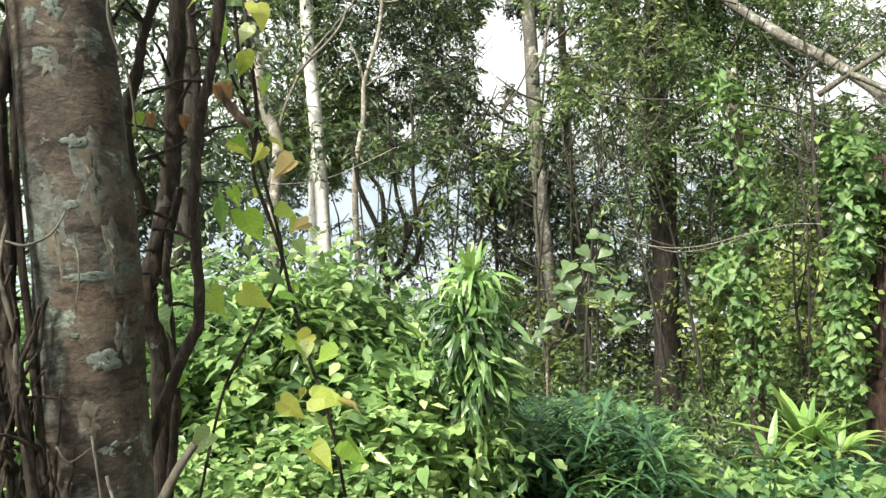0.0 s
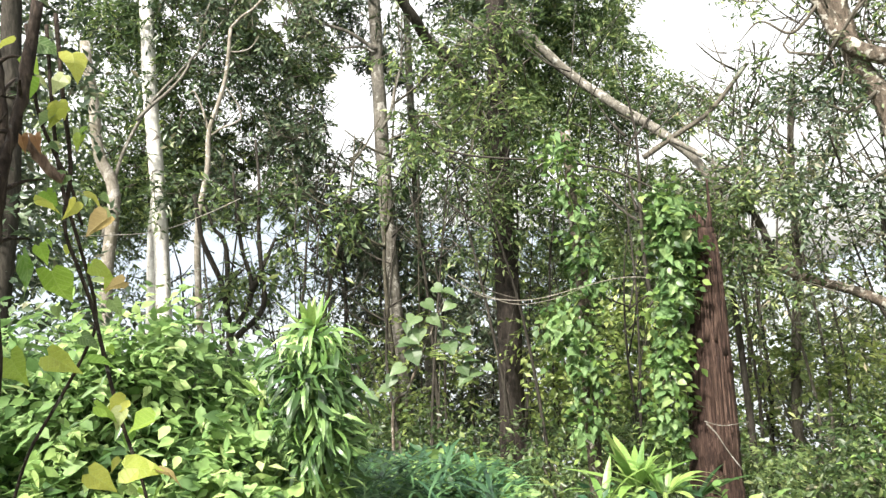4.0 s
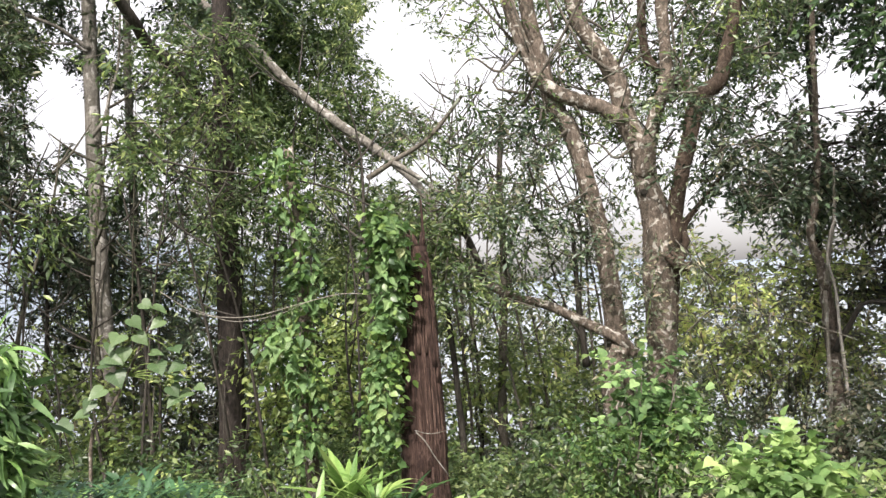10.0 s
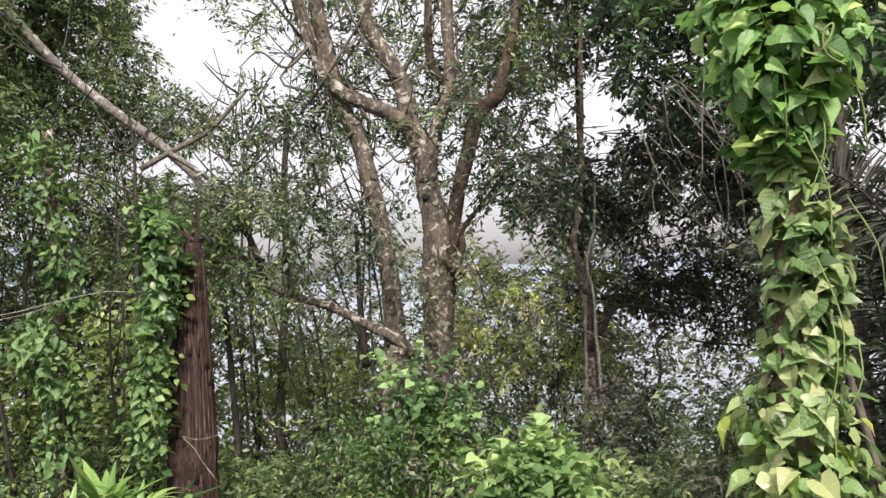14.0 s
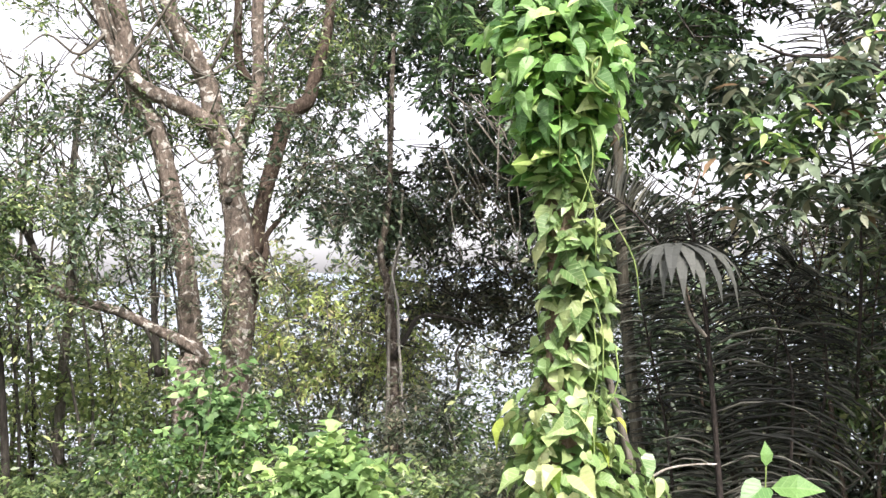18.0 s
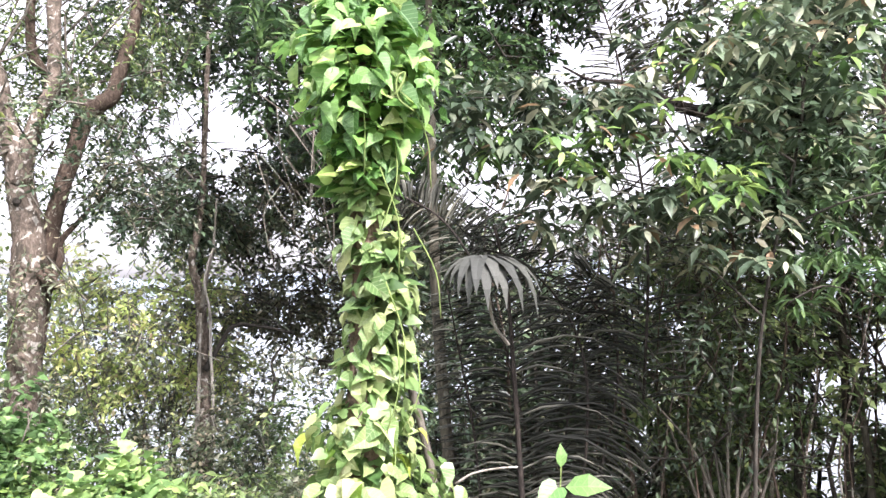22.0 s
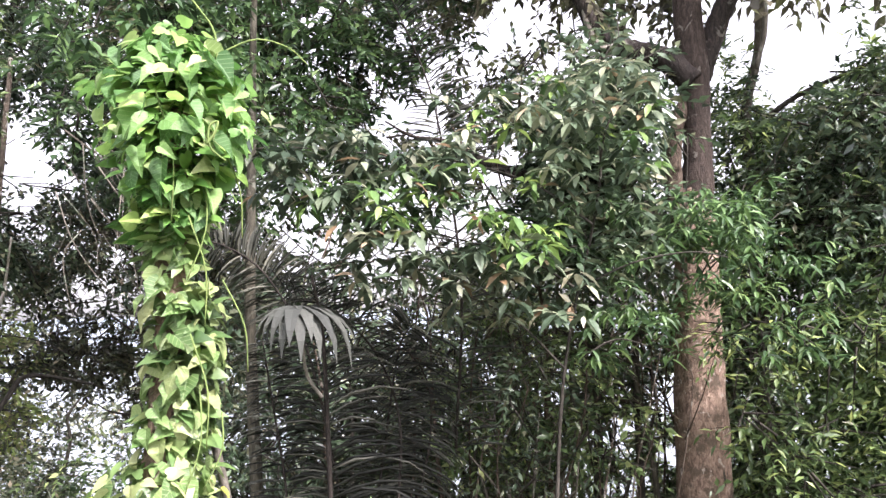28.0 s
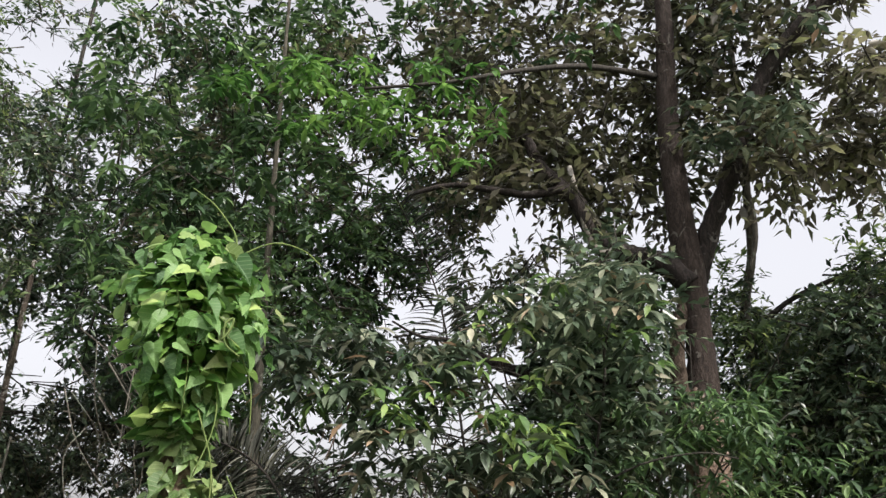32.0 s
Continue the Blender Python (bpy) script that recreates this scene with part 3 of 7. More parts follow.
THICKET_GAPS = [
    (-41.2, 17.6, 1.4, 0.8), (-43.6, 20.8, 1.0, 0.9), (-39.6, 15.6, 1.2, 0.6), (-37.2, 10.8, 2.1, 0.7), (-38.1, 11.5, 1.9, 0.9), (-38.9, 20.6, 3.3, 2.1), (-40.9, -3.2, 0.6, 0.7), (-41.2, -5.2, 0.7, 0.8),
    (-41.9, -11.6, 1.2, 1.1), (-44.0, -7.9, 0.8, 1.2), (-45.1, -13.2, 1.2, 1.0), (-45.5, -7.0, 0.8, 0.8), (-45.6, -12.1, 1.0, 1.2),
    (-46.4, -10.3, 0.9, 1.1), (-46.6, -7.5, 0.7, 0.8), (-48.5, -4.8, 1.2, 1.6), (-48.8, -5.3, 1.1, 1.3), (-48.9, -8.6, 1.0, 1.2),
    (-49.4, -8.7, 0.7, 1.2), (-56.9, 30.0, 0.8, 0.7), (-57.2, 15.4, 2.2, 2.4), (-59.4, 16.8, 1.5, 2.9), (-61.0, 26.5, 1.2, 0.7),
    (-64.6, 30.7, 1.6, 1.1), (-67.0, 30.0, 1.7, 2.1),
]
GAPS = SLOPE_GAPS + CANOPY_GAPS + SHADE_GAPS + THICKET_GAPS
rng = np.random.default_rng(7)


def ragged(az, el):
    """Shifts that give the openings torn outlines."""
    return (0.6 * np.sin(el * 2.9 + 1.3 * np.sin(az * 1.7)) + 0.3 * np.sin(el * 6.1 + az * 2.3),
            0.5 * np.sin(az * 2.3 + 1.1 * np.sin(el * 1.9)) + 0.25 * np.sin(az * 5.3 - el * 2.7))


def thinned(p, keep=0.06, porous=0.75):
    """Which places lie outside the openings in the canopy."""
    d = p - np.array((0, 0, 1.6))
    az, el = np.degrees(np.arctan2(-d[:, 0], d[:, 1])), np.degrees(np.arctan2(d[:, 2], np.hypot(d[:, 0], d[:, 1])))
    ok = np.ones(len(p), bool)
    warp_az, warp_el = ragged(az, el)
    for a, e, w, h in GAPS:
        rim = ((az - a + warp_az) / w) ** 2 + ((el - e + warp_el) / h) ** 2 + rng.normal(0, 0.18, len(p))
        ok &= (rim > 1) | (rng.random(len(p)) < keep)
    # smaller holes, scattered as they are in a thin canopy
    holes = np.sin(az * 1.31 + 0.8 * np.sin(el * 0.9)) * np.sin(el * 1.53 + 1.1 * np.sin(az * 0.7)) + 0.6 * np.sin(az * 3.1 + 2.0 * np.sin(el * 1.7)) * np.sin(el * 3.7 + 1.3)
    ok &= (holes < porous - 0.2 * (el > 12) - 0.35 * (el > 17) * (az < -8)) | (rng.random(len(p)) < 0.12) | (el < -9)
    return ok


def clear_of_gaps(p, share=0.8):
    """Which leaves leave the heart of every opening free."""
    d = p - np.array((0, 0, 1.6))
    az, el = np.degrees(np.arctan2(-d[:, 0], d[:, 1])), np.degrees(np.arctan2(d[:, 2], np.hypot(d[:, 0], d[:, 1])))
    ok = np.ones(len(p), bool)
    warp_az, warp_el = ragged(az, el)
    for a, e, w, h in GAPS:
        rim = ((az - a + warp_az) / (w * share)) ** 2 + ((el - e + warp_el) / (h * share)) ** 2 + rng.normal(0, 0.2, len(p))
        ok &= (rim > 1) | (rng.random(len(p)) < 0.08)
    return ok


def in_ball(n, hollow=0.5):
    v = unit(rng.normal(size=(n, 3)))
    return v * (hollow + (1 - hollow) * rng.random((n, 1))) ** 0.6


def sprays(centres, radii, twigs, per=9, twig=0.4, droop=0.25, spread=0.8):
    """Places, ways and normals of leaves that sit along twigs; the twigs fill balls round the centres."""
    base, way = [], []
    for c, r, k in zip(centres, radii, twigs):
        b = in_ball(k)
        base.append(np.array(c) + b * np.array(r))
        w = unit(b + rng.normal(0, 0.7, (k, 3)))
        w[:, 2] -= droop
        way.append(unit(w))
    base, way = np.concatenate(base), np.concatenate(way)
    keep = thinned(base)
    base, way = base[keep], way[keep]
    n = len(base)
    s = (np.arange(per) + 0.5) / per
    span = twig * rng.uniform(0.6, 1.3, (n, 1))
    p = base[:, None] + way[:, None] * (s[None] * span)[..., None]
    p[..., 2] -= (s[None] ** 2 * span) * droop
    side = unit(np.cross(way, np.array((0, 0, 1.0)) + rng.normal(0, 0.3, (n, 3))))
    sign = np.where(np.arange(per) % 2, 1, -1)[None, :, None]
    along = way[:, None] * 0.6 + side[:, None] * sign * spread + rng.normal(0, 0.3, (n, per, 3))
    along[..., 2] -= droop
    normal = np.array((0, 0, 1.0)) + rng.normal(0, 0.55, (n, per, 3))
    return p.reshape(-1, 3), along.reshape(-1, 3), normal.reshape(-1, 3), base, way, span


def foliage(parent, name, material, centres, radii, twigs, shape=LANCE, leaf=(0.1, 0.035), label="", wood=None, **kw):
    """A crown of leafy twigs as one part; with wood, its twigs as another."""
    p, along, normal, base, way, span = sprays(centres, radii, twigs, **kw)
    free = clear_of_gaps(p)
    p, along, normal = p[free], along[free], normal[free]
    k = rng.uniform(0.65, 1.25, len(p))
    me = leaf_mesh(name, shape, p, along, normal, leaf[0] * k, leaf[1] * k * rng.uniform(0.8, 1.2, len(p)))
    ob = part(name, me, material, parent, label)
    tagged(ob, kind="stuff")
    if wood is not None and len(base):
        pick = np.arange(0, len(base), 2)
        tw = leaf_mesh("twig_work", TWIG, base[pick] - way[pick] * 0.15, way[pick], rng.normal(size=(len(pick), 3)), span[pick, 0] + 0.2, 0.009)
        tagged(part("twig_work", tw, wood, parent), kind="stuff")
    return ob


TWIG = (np.array([(0.5, 0, 0), (-0.25, 0, 0.02), (-0.25, 0, -0.02), (0.05, 1, -0.03)]), [(0, 1, 3), (1, 2, 3), (2, 0, 3)])


def limbs(parent, top, foot, count, reach, r, material, up=0.5, seed=0):
    """Side branches that leave a stem between two places; returns their ends."""
    rnd = random.Random(seed)
    ends = []
    for k in range(count):
        f = rnd.uniform(0.35, 1)
        a = foot.lerp(top, f)
        turn = rnd.uniform(0, 2 * math.pi)
        out = Vector((math.cos(turn), math.sin(turn), rnd.uniform(0.1, up + 0.4)))
        b = a + out * reach * rnd.uniform(0.6, 1.1)
        mid = (a + b) / 2 + Vector((rnd.uniform(-0.15, 0.15), rnd.uniform(-0.15, 0.15), -0.1)) * reach
        stem("branch", [a, mid, b], r, r * 0.3, material, parent, sides=6, steps=3)
        ends.append(b)
    return ends


# ---- ground: one sheet, a shelf at the viewpoint, a slope, a valley out to the horizon ----
def build_ground():
    m, n, l, b = nodes_of("forest_floor")
    co = n.new("ShaderNodeTexCoord")
    t = n.new("ShaderNodeTexNoise")
    t.inputs["Scale"].default_value, t.inputs["Detail"].default_value = 2.2, 8.0
    l.new(co.outputs["Object"], t.inputs["Vector"])
    r = ramp_of(n, [(0.3, (0.03, 0.025, 0.017)), (0.5, (0.06, 0.055, 0.03)), (0.7, (0.06, 0.09, 0.03))])
    l.new(t.outputs["Fac"], r.inputs["Fac"])
    l.new(r.outputs["Color"], b.inputs["Base Color"])
    b.inputs["Roughness"].default_value = 0.95
    bump = n.new("ShaderNodeBump")
    bump.inputs["Strength"].default_value = 0.8
    l.new(t.outputs["Fac"], bump.inputs["Height"])
    l.new(bump.outputs["Normal"], b.inputs["Normal"])
    bm = bmesh.new()
    rings, sides = [], 96
    reach = [0.6 * 1.13**k for k in range(70)]
    middle = bm.verts.new((0, 0, soil(0, 0)))
    for r_ in reach:
        ring = []
        for s in range(sides):
            a = 2 * math.pi * s / sides
            x, y = r_ * math.cos(a), r_ * math.sin(a)
            ring.append(bm.verts.new((x, y, soil(x, y))))
        rings.append(ring)
    for s in range(sides):
        bm.faces.new((middle, rings[0][s], rings[0][(s + 1) % sides])).smooth = True
    for a, c in zip(rings, rings[1:]):
        for s in range(sides):
            bm.faces.new((a[s], c[s], c[(s + 1) % sides], a[(s + 1) % sides])).smooth = True
    me = bpy.data.meshes.new("ground")
    bm.to_mesh(me)
    bm.free()
    me.materials.append(m)
    tagged(new("ground", me), "sloping forest floor of dark soil, litter and low green growth", "ground", kind="structure")


build_ground()


def build_hills():
    m, n, l, b = nodes_of("painted_haze_hill")
    co = n.new("ShaderNodeTexCoord")
    t = n.new("ShaderNodeTexNoise")
    t.inputs["Scale"].default_value, t.inputs["Detail"].default_value = 0.012, 7.0
    l.new(co.outputs["Object"], t.inputs["Vector"])
    # distance haze painted as colour: blue tones that whiten toward the foot
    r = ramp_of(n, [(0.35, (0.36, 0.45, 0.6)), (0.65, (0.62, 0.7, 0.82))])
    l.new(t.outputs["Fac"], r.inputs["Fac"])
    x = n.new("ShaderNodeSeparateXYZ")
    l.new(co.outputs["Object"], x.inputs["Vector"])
    haze_fade = n.new("ShaderNodeMapRange")
    haze_fade.inputs["From Min"].default_value, haze_fade.inputs["From Max"].default_value = 25.0, -45.0
    l.new(x.outputs["Z"], haze_fade.inputs["Value"])
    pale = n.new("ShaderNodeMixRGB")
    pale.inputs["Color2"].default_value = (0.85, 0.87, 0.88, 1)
    l.new(haze_fade.outputs["Result"], pale.inputs["Fac"])
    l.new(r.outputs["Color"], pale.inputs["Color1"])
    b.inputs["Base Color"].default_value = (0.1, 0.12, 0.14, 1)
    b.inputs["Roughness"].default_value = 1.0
    # the hillside glows so that its painted haze stays pale
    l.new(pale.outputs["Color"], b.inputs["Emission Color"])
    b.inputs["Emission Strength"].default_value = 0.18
    bm = bmesh.new()
    rings = [[], [], []]
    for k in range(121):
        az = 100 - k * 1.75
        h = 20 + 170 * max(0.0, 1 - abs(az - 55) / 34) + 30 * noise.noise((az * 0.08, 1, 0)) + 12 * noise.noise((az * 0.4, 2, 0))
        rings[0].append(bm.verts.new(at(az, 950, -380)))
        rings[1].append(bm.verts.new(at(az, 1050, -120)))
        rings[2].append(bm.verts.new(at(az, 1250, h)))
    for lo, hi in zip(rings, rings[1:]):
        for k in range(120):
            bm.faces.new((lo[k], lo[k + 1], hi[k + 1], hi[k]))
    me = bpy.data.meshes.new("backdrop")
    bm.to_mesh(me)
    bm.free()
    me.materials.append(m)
    tagged(new("backdrop", me), "far hillside backdrop with pale blue haze painted in and a glow", "hills", kind="structure")


build_hills()


def crown_box(parent, material, az, el, d, depth, clumps, twigs, r=0.06, name="crown", squash=0.7, **kw):
    """Foliage masses spread over a stretch of headings and elevations round a distance."""
    c, rad = [], []
    for k in range(clumps):
        dist = d + rng.uniform(-depth, depth)
        e = radians(rng.uniform(*el))
        c.append(at(rng.uniform(min(az), max(az)), dist, 1.6 + dist * math.tan(e)))
        q = r * dist * rng.uniform(0.6, 1.3)
        rad.append((q, q, q * squash))
    return foliage(parent, name, material, c, rad, [twigs] * clumps, **kw)


def tree(name, rows, r0, r1, bark, label, foot=True, sides=10, category="tree", group="", **kw):
    """A tree whose trunk follows the rows, from its foot in the soil upwards."""
    pts = ats(rows)
    if foot:
        low = pts[0].copy()
        low.z = soil(low.x, low.y) - 0.1
        if low.z < pts[0].z - 0.3:
            pts = [low, *pts]
    ob = thing(name, pts[0], label, category, group)
    stem("trunk", pts, r0, r1, bark, ob, sides=sides, **kw)
    return ob


# ---- the near trunk wrapped in lianas ----
def build_near_trunk():
    rows = [(70.15, 2.2, 1.126), (70.0, 2.2, 1.455), (69.95, 2.2, 1.631), (70.2, 2.2, 1.866), (70.45, 2.2, 2.066), (70.7, 2.2, 2.230), (71.0, 2.2, 2.627)]
    ob = tree("lichen_trunk", rows, 0.111, 0.096, LICHEN_BARK, "thick brown tree trunk blotched with grey-green lichen", sides=32, steps=8, rough=0.012, swell=0.03)
    crust = bark_material("lichen_crust", (0.035, 0.043, 0.037), (0.085, 0.1, 0.087), (0.15, 0.17, 0.15), stretch=(30, 30, 30), depth=0.12)
    FILM = bark_material("lichen_film", (0.02, 0.02, 0.017), (0.07, 0.074, 0.064), (0.15, 0.155, 0.135), stretch=(12, 12, 16), depth=0.12, second=(0.085, 0.065, 0.045), patch_size=40.0)
    line = smooth_line([base_at(72, 2.2), *ats(rows)], 8)
    rnd = random.Random(13)
    spots = [((70.28, 1.849), (0.06, 0.04)), ((70.11, 1.584), (0.12, 0.026)), ((69.57, 1.419), (0.075, 0.055)), ((71.82, 1.229), (0.035, 0.045)), ((71.80, 2.024), (0.06, 0.03)), ((69.14, 2.141), (0.05, 0.02)),
             ((71.05, 2.112), (0.045, 0.05)), ((72.3, 2.1), (0.04, 0.05)), ((67.64, 1.805), (0.03, 0.05)), ((70.74, 1.726), (0.05, 0.03)), ((69.20, 1.250), (0.02, 0.015)), ((72.45, 1.671), (0.04, 0.07)), ((68.6, 1.23), (0.02, 0.02)), ((70.9, 1.47), (0.02, 0.012))]
    films = [((69.6, 1.77), (0.11, 0.2)), ((68.6, 1.62), (0.07, 0.16)), ((71.6, 1.69), (0.06, 0.2)), ((68.4, 1.46), (0.05, 0.12)), ((71.4, 2.0), (0.06, 0.07)), ((69.2, 2.05), (0.09, 0.06)), ((70.6, 1.3), (0.09, 0.09))]
    for (az, z), (w, h), film in [(*s_, False) for s_ in spots] + [(*f_, True) for f_ in films]:
        centre = min(line, key=lambda q: abs(q.z - z))
        aim = at(az, 2.2, z) - centre
        eye = toward_eye(centre)
        eye.z = 0
        eye.normalize()
        side = Vector((0, 0, 1)).cross(eye).normalized()
        shift = max(-0.95, min(0.95, aim.dot(side) / 0.115))
        bm = bmesh.new()
        seed = rnd.uniform(0, 50)
        rims = []
        for ring in range(1, 5):
            rim = []
            for j in range(36):
                a = j * 2 * math.pi / 36
                k = ring / 4 * (0.85 + (0.9 if film else 0.55) * noise.noise((math.cos(a) * 1.7 + seed, math.sin(a) * 1.7, ring * 0.05)) + 0.25 * noise.noise((math.cos(a) * 6 + seed, math.sin(a) * 6, 5)))
                turn = math.asin(shift) + k * math.cos(a) * w / 0.115 / 2
                zz = z + k * math.sin(a) * h / 2
                c = min(line, key=lambda q: abs(q.z - zz))
                girth = 0.111 - 0.015 * line.index(c) / len(line)
                lift = 0.001 if film else 0.0018
                rim.append(bm.verts.new(Vector((c.x, c.y, zz)) + (eye * math.cos(turn) + side * math.sin(turn)) * (girth + (lift if ring < 4 else -0.001))))
            rims.append(rim)
        bm.faces.new(rims[0])
        for a, b in zip(rims, rims[1:]):
            for j in range(36):
                bm.faces.new((a[j], a[(j + 1) % 36], b[(j + 1) % 36], b[j])).smooth = True
        part("lichen_film" if film else "lichen_patch", bm, FILM if film else crust, ob, "thin grey film of lichen" if film else "pale grey-green crust of lichen")
    return ob


toward_eye = lambda p: (Vector((0, 0.3, 1.6)) - p).normalized()
build_near_trunk()


def spurs(ob, pts, r, count):
    """Short side twigs along a woody stem."""
    rnd = random.Random(int(abs(pts[0].x * 977 + pts[-1].z * 131)))
    line = smooth_line(pts, 6)
    for k in range(count):
        a = line[rnd.randrange(len(line) // 5, len(line))]
        turn = rnd.uniform(0, 6.28)
        b = a + Vector((math.cos(turn), math.sin(turn), rnd.uniform(-0.3, 0.9))) * rnd.uniform(0.05, 0.13)
        mid = (a + b) / 2 + Vector((rnd.uniform(-0.015, 0.015), rnd.uniform(-0.015, 0.015), 0.01))
        stem("side_twig", [a, mid, b], min(0.006, r * 0.5), 0.002, LIANA_BARK, ob, sides=5, steps=3)


def liana(rows, r0, r1, label="dark twisted woody liana hanging beside the lichen trunk", bark=None, **kw):
    pts = ats(rows)
    ob = thing("liana", pts[0], label, "liana", "lianas round the lichen trunk")
    stem("woody_stem", pts, r0 * 0.85, r1 * 0.85, bark or LIANA_BARK, ob, sides=10, steps=6, rough=0.32, **kw)
    spurs(ob, pts, r0, 4)
    return ob


liana([(68.72, 2.35, 0.971), (67.78, 2.35, 1.173), (65.75, 2.35, 1.372), (64.62, 2.35, 1.474), (64.56, 2.35, 1.659), (64.33, 2.35, 1.818), (63.71, 2.35, 1.963), (62.89, 2.35, 2.096), (61.86, 2.35, 2.324)], 0.017, 0.015)
liana([(67.66, 2.5, 0.913), (67.05, 2.5, 1.360), (67.60, 2.5, 1.474), (66.99, 2.5, 1.627), (66.00, 2.5, 1.795), (65.47, 2.5, 2.008), (64.90, 2.5, 2.265), (64.49, 2.5, 2.494)], 0.028, 0.026)
liana([(66.97, 2.45, 1.035), (66.27, 2.45, 1.279), (66.37, 2.45, 1.473), (66.28, 2.45, 1.625), (65.37, 2.45, 1.789)], 0.013, 0.012)
liana([(67.09, 2.4, 1.720), (67.74, 2.4, 1.828), (67.85, 2.4, 1.962), (67.11, 2.4, 2.069), (66.70, 2.4, 2.150), (65.59, 2.4, 2.286)], 0.015, 0.014)
liana([(64.41, 2.6, 1.937), (64.29, 2.6, 2.147), (64.56, 2.6, 2.298), (65.03, 2.6, 2.417)], 0.013, 0.012)
liana([(75.55, 2.2, 1.140), (74.09, 2.2, 1.356), (73.77, 2.2, 1.674), (73.80, 2.2, 1.924), (72.92, 2.2, 2.086), (71.64, 2.2, 2.227)], 0.02, 0.02)
liana([(73.24, 2.2, 1.123), (73.57, 2.2, 1.262), (74.06, 2.2, 1.470), (73.44, 2.2, 1.627), (73.44, 2.2, 1.810)], 0.008, 0.007)

# ---- trees of the slope, by their trunks ----
T_WHITE = tree("white_tree", [(59.0, 12.5, 0.36), (59.0, 12.5, 1.74), (59.0, 12.5, 3.37), (59.2, 12.5, 4.49), (59.2, 12.5, 5.53), (59.1, 12.5, 7.25)], 0.12, 0.1, WHITE_BARK, "slender tree with smooth white bark and dark small leaves")
stem("second_stem", [(60.0, 12.6, 0.71), (59.7, 12.6, 1.75), (59.5, 12.6, 2.70), (59.2, 12.55, 3.3), (59.05, 12.5, 3.8)], 0.1, 0.05, WHITE_BARK, T_WHITE)
T_FORK = tree("forked_tree", [(62.6, 12, 0.80), (62.4, 12, 2.10), (61.7, 12, 3.24), (62.5, 12, 3.82), (62.7, 12, 4.55), (63.1, 12, 5.37)], 0.1, 0.07, PALE_BARK, "thin pale forked tree with dark small leaves")
stem("branch", [(60.1, 12, 4.29), (59.2, 12, 4.49), (58.1, 12, 4.69), (57.0, 12, 4.95), (56.4, 12, 5.18), (55.9, 12, 5.33), (55.6, 12, 5.67), (54.9, 12, 6.08)], 0.028, 0.01, ASH_BARK, T_FORK)
stem("branch", [(62.5, 12.1, 2.68), (61.9, 12.1, 3.21), (61.1, 12.1, 3.83), (59.5, 12.1, 4.46), (58.5, 12.1, 4.73), (57.3, 12.1, 5.01), (55.6, 12.1, 5.42), (53.9, 12.1, 5.88), (51.7, 12.1, 6.62)], 0.03, 0.01, ASH_BARK, T_FORK)
T_BENT = tree("bent_tree", [(56.7, 11.5, 1.86), (56.5, 11.5, 2.72), (56.3, 11.5, 3.01), (55.7, 11.5, 3.53), (55.5, 11.5, 4.01), (54.6, 11.5, 4.51), (54.1, 11.5, 4.89), (53.7, 11.5, 5.47)], 0.05, 0.024, PALE_BARK, "thin crooked pale sapling among dark leaves")
stem("branch", [(53.7, 11.5, 5.47), (52.9, 11.5, 5.64), (52.0, 11.5, 5.77), (50.6, 11.5, 6.10), (49.1, 11.5, 6.52)], 0.022, 0.012, PALE_BARK, T_BENT, sides=7)
stem("branch", [(54.0, 11.5, 5.14), (53.1, 11.5, 5.14), (52.4, 11.5, 5.20), (51.8, 11.5, 5.36)], 0.014, 0.006, PALE_BARK, T_BENT, sides=6)
stem("branch", [(55.4, 11.5, 3.96), (54.6, 11.5, 4.07), (53.6, 11.5, 4.15), (53.3, 11.5, 4.24), (53.5, 11.5, 4.40), (54.3, 11.5, 4.66)], 0.018, 0.008, PALE_BARK, T_BENT, sides=6)
stem("branch", [(55.5, 11.5, 3.98), (55.8, 11.5, 4.31), (56.3, 11.5, 4.57), (56.6, 11.5, 4.55)], 0.018, 0.008, PALE_BARK, T_BENT, sides=6)
T_FAN = tree("slender_tree", [(54.8, 10.5, 0.76), (54.8, 10.5, 1.28), (54.9, 10.5, 1.61), (55.2, 10.5, 1.94), (56.2, 10.5, 2.42), (56.4, 10.5, 2.69), (56.6, 10.5, 3.02)], 0.05, 0.025, DARK_BARK, "slender dark tree with several crooked stems")
stem("stem", [(54.9, 10.5, 1.54), (54.7, 10.5, 2.07), (54.8, 10.5, 2.41), (55.5, 10.5, 2.61), (55.9, 10.5, 2.88)], 0.04, 0.016, DARK_BARK, T_FAN, sides=7)
stem("stem", [(54.7, 10.5, 1.28), (53.5, 10.5, 1.59), (53.2, 10.5, 1.92), (53.7, 10.5, 2.33), (53.9, 10.5, 2.87), (54.0, 10.5, 3.28)], 0.04, 0.016, DARK_BARK, T_FAN, sides=7)
stem("stem", [(54.5, 10.5, 1.21), (52.5, 10.5, 1.57), (52.5, 10.5, 2.18), (52.5, 10.5, 2.59), (52.3, 10.5, 3.14), (52.4, 10.5, 3.69)], 0.04, 0.016, DARK_BARK, T_FAN, sides=7)
stem("stem", [(53.2, 10.5, 1.78), (52.1, 10.5, 2.17), (51.4, 10.5, 2.44)], 0.04, 0.016, DARK_BARK, T_FAN, sides=7)
crown_box(T_FAN, CANOPY, (57, 46), (1, 8), 10.6, 0.4, 16, 18, r=0.03, leaf=(0.13, 0.045), wood=DARK_BARK)
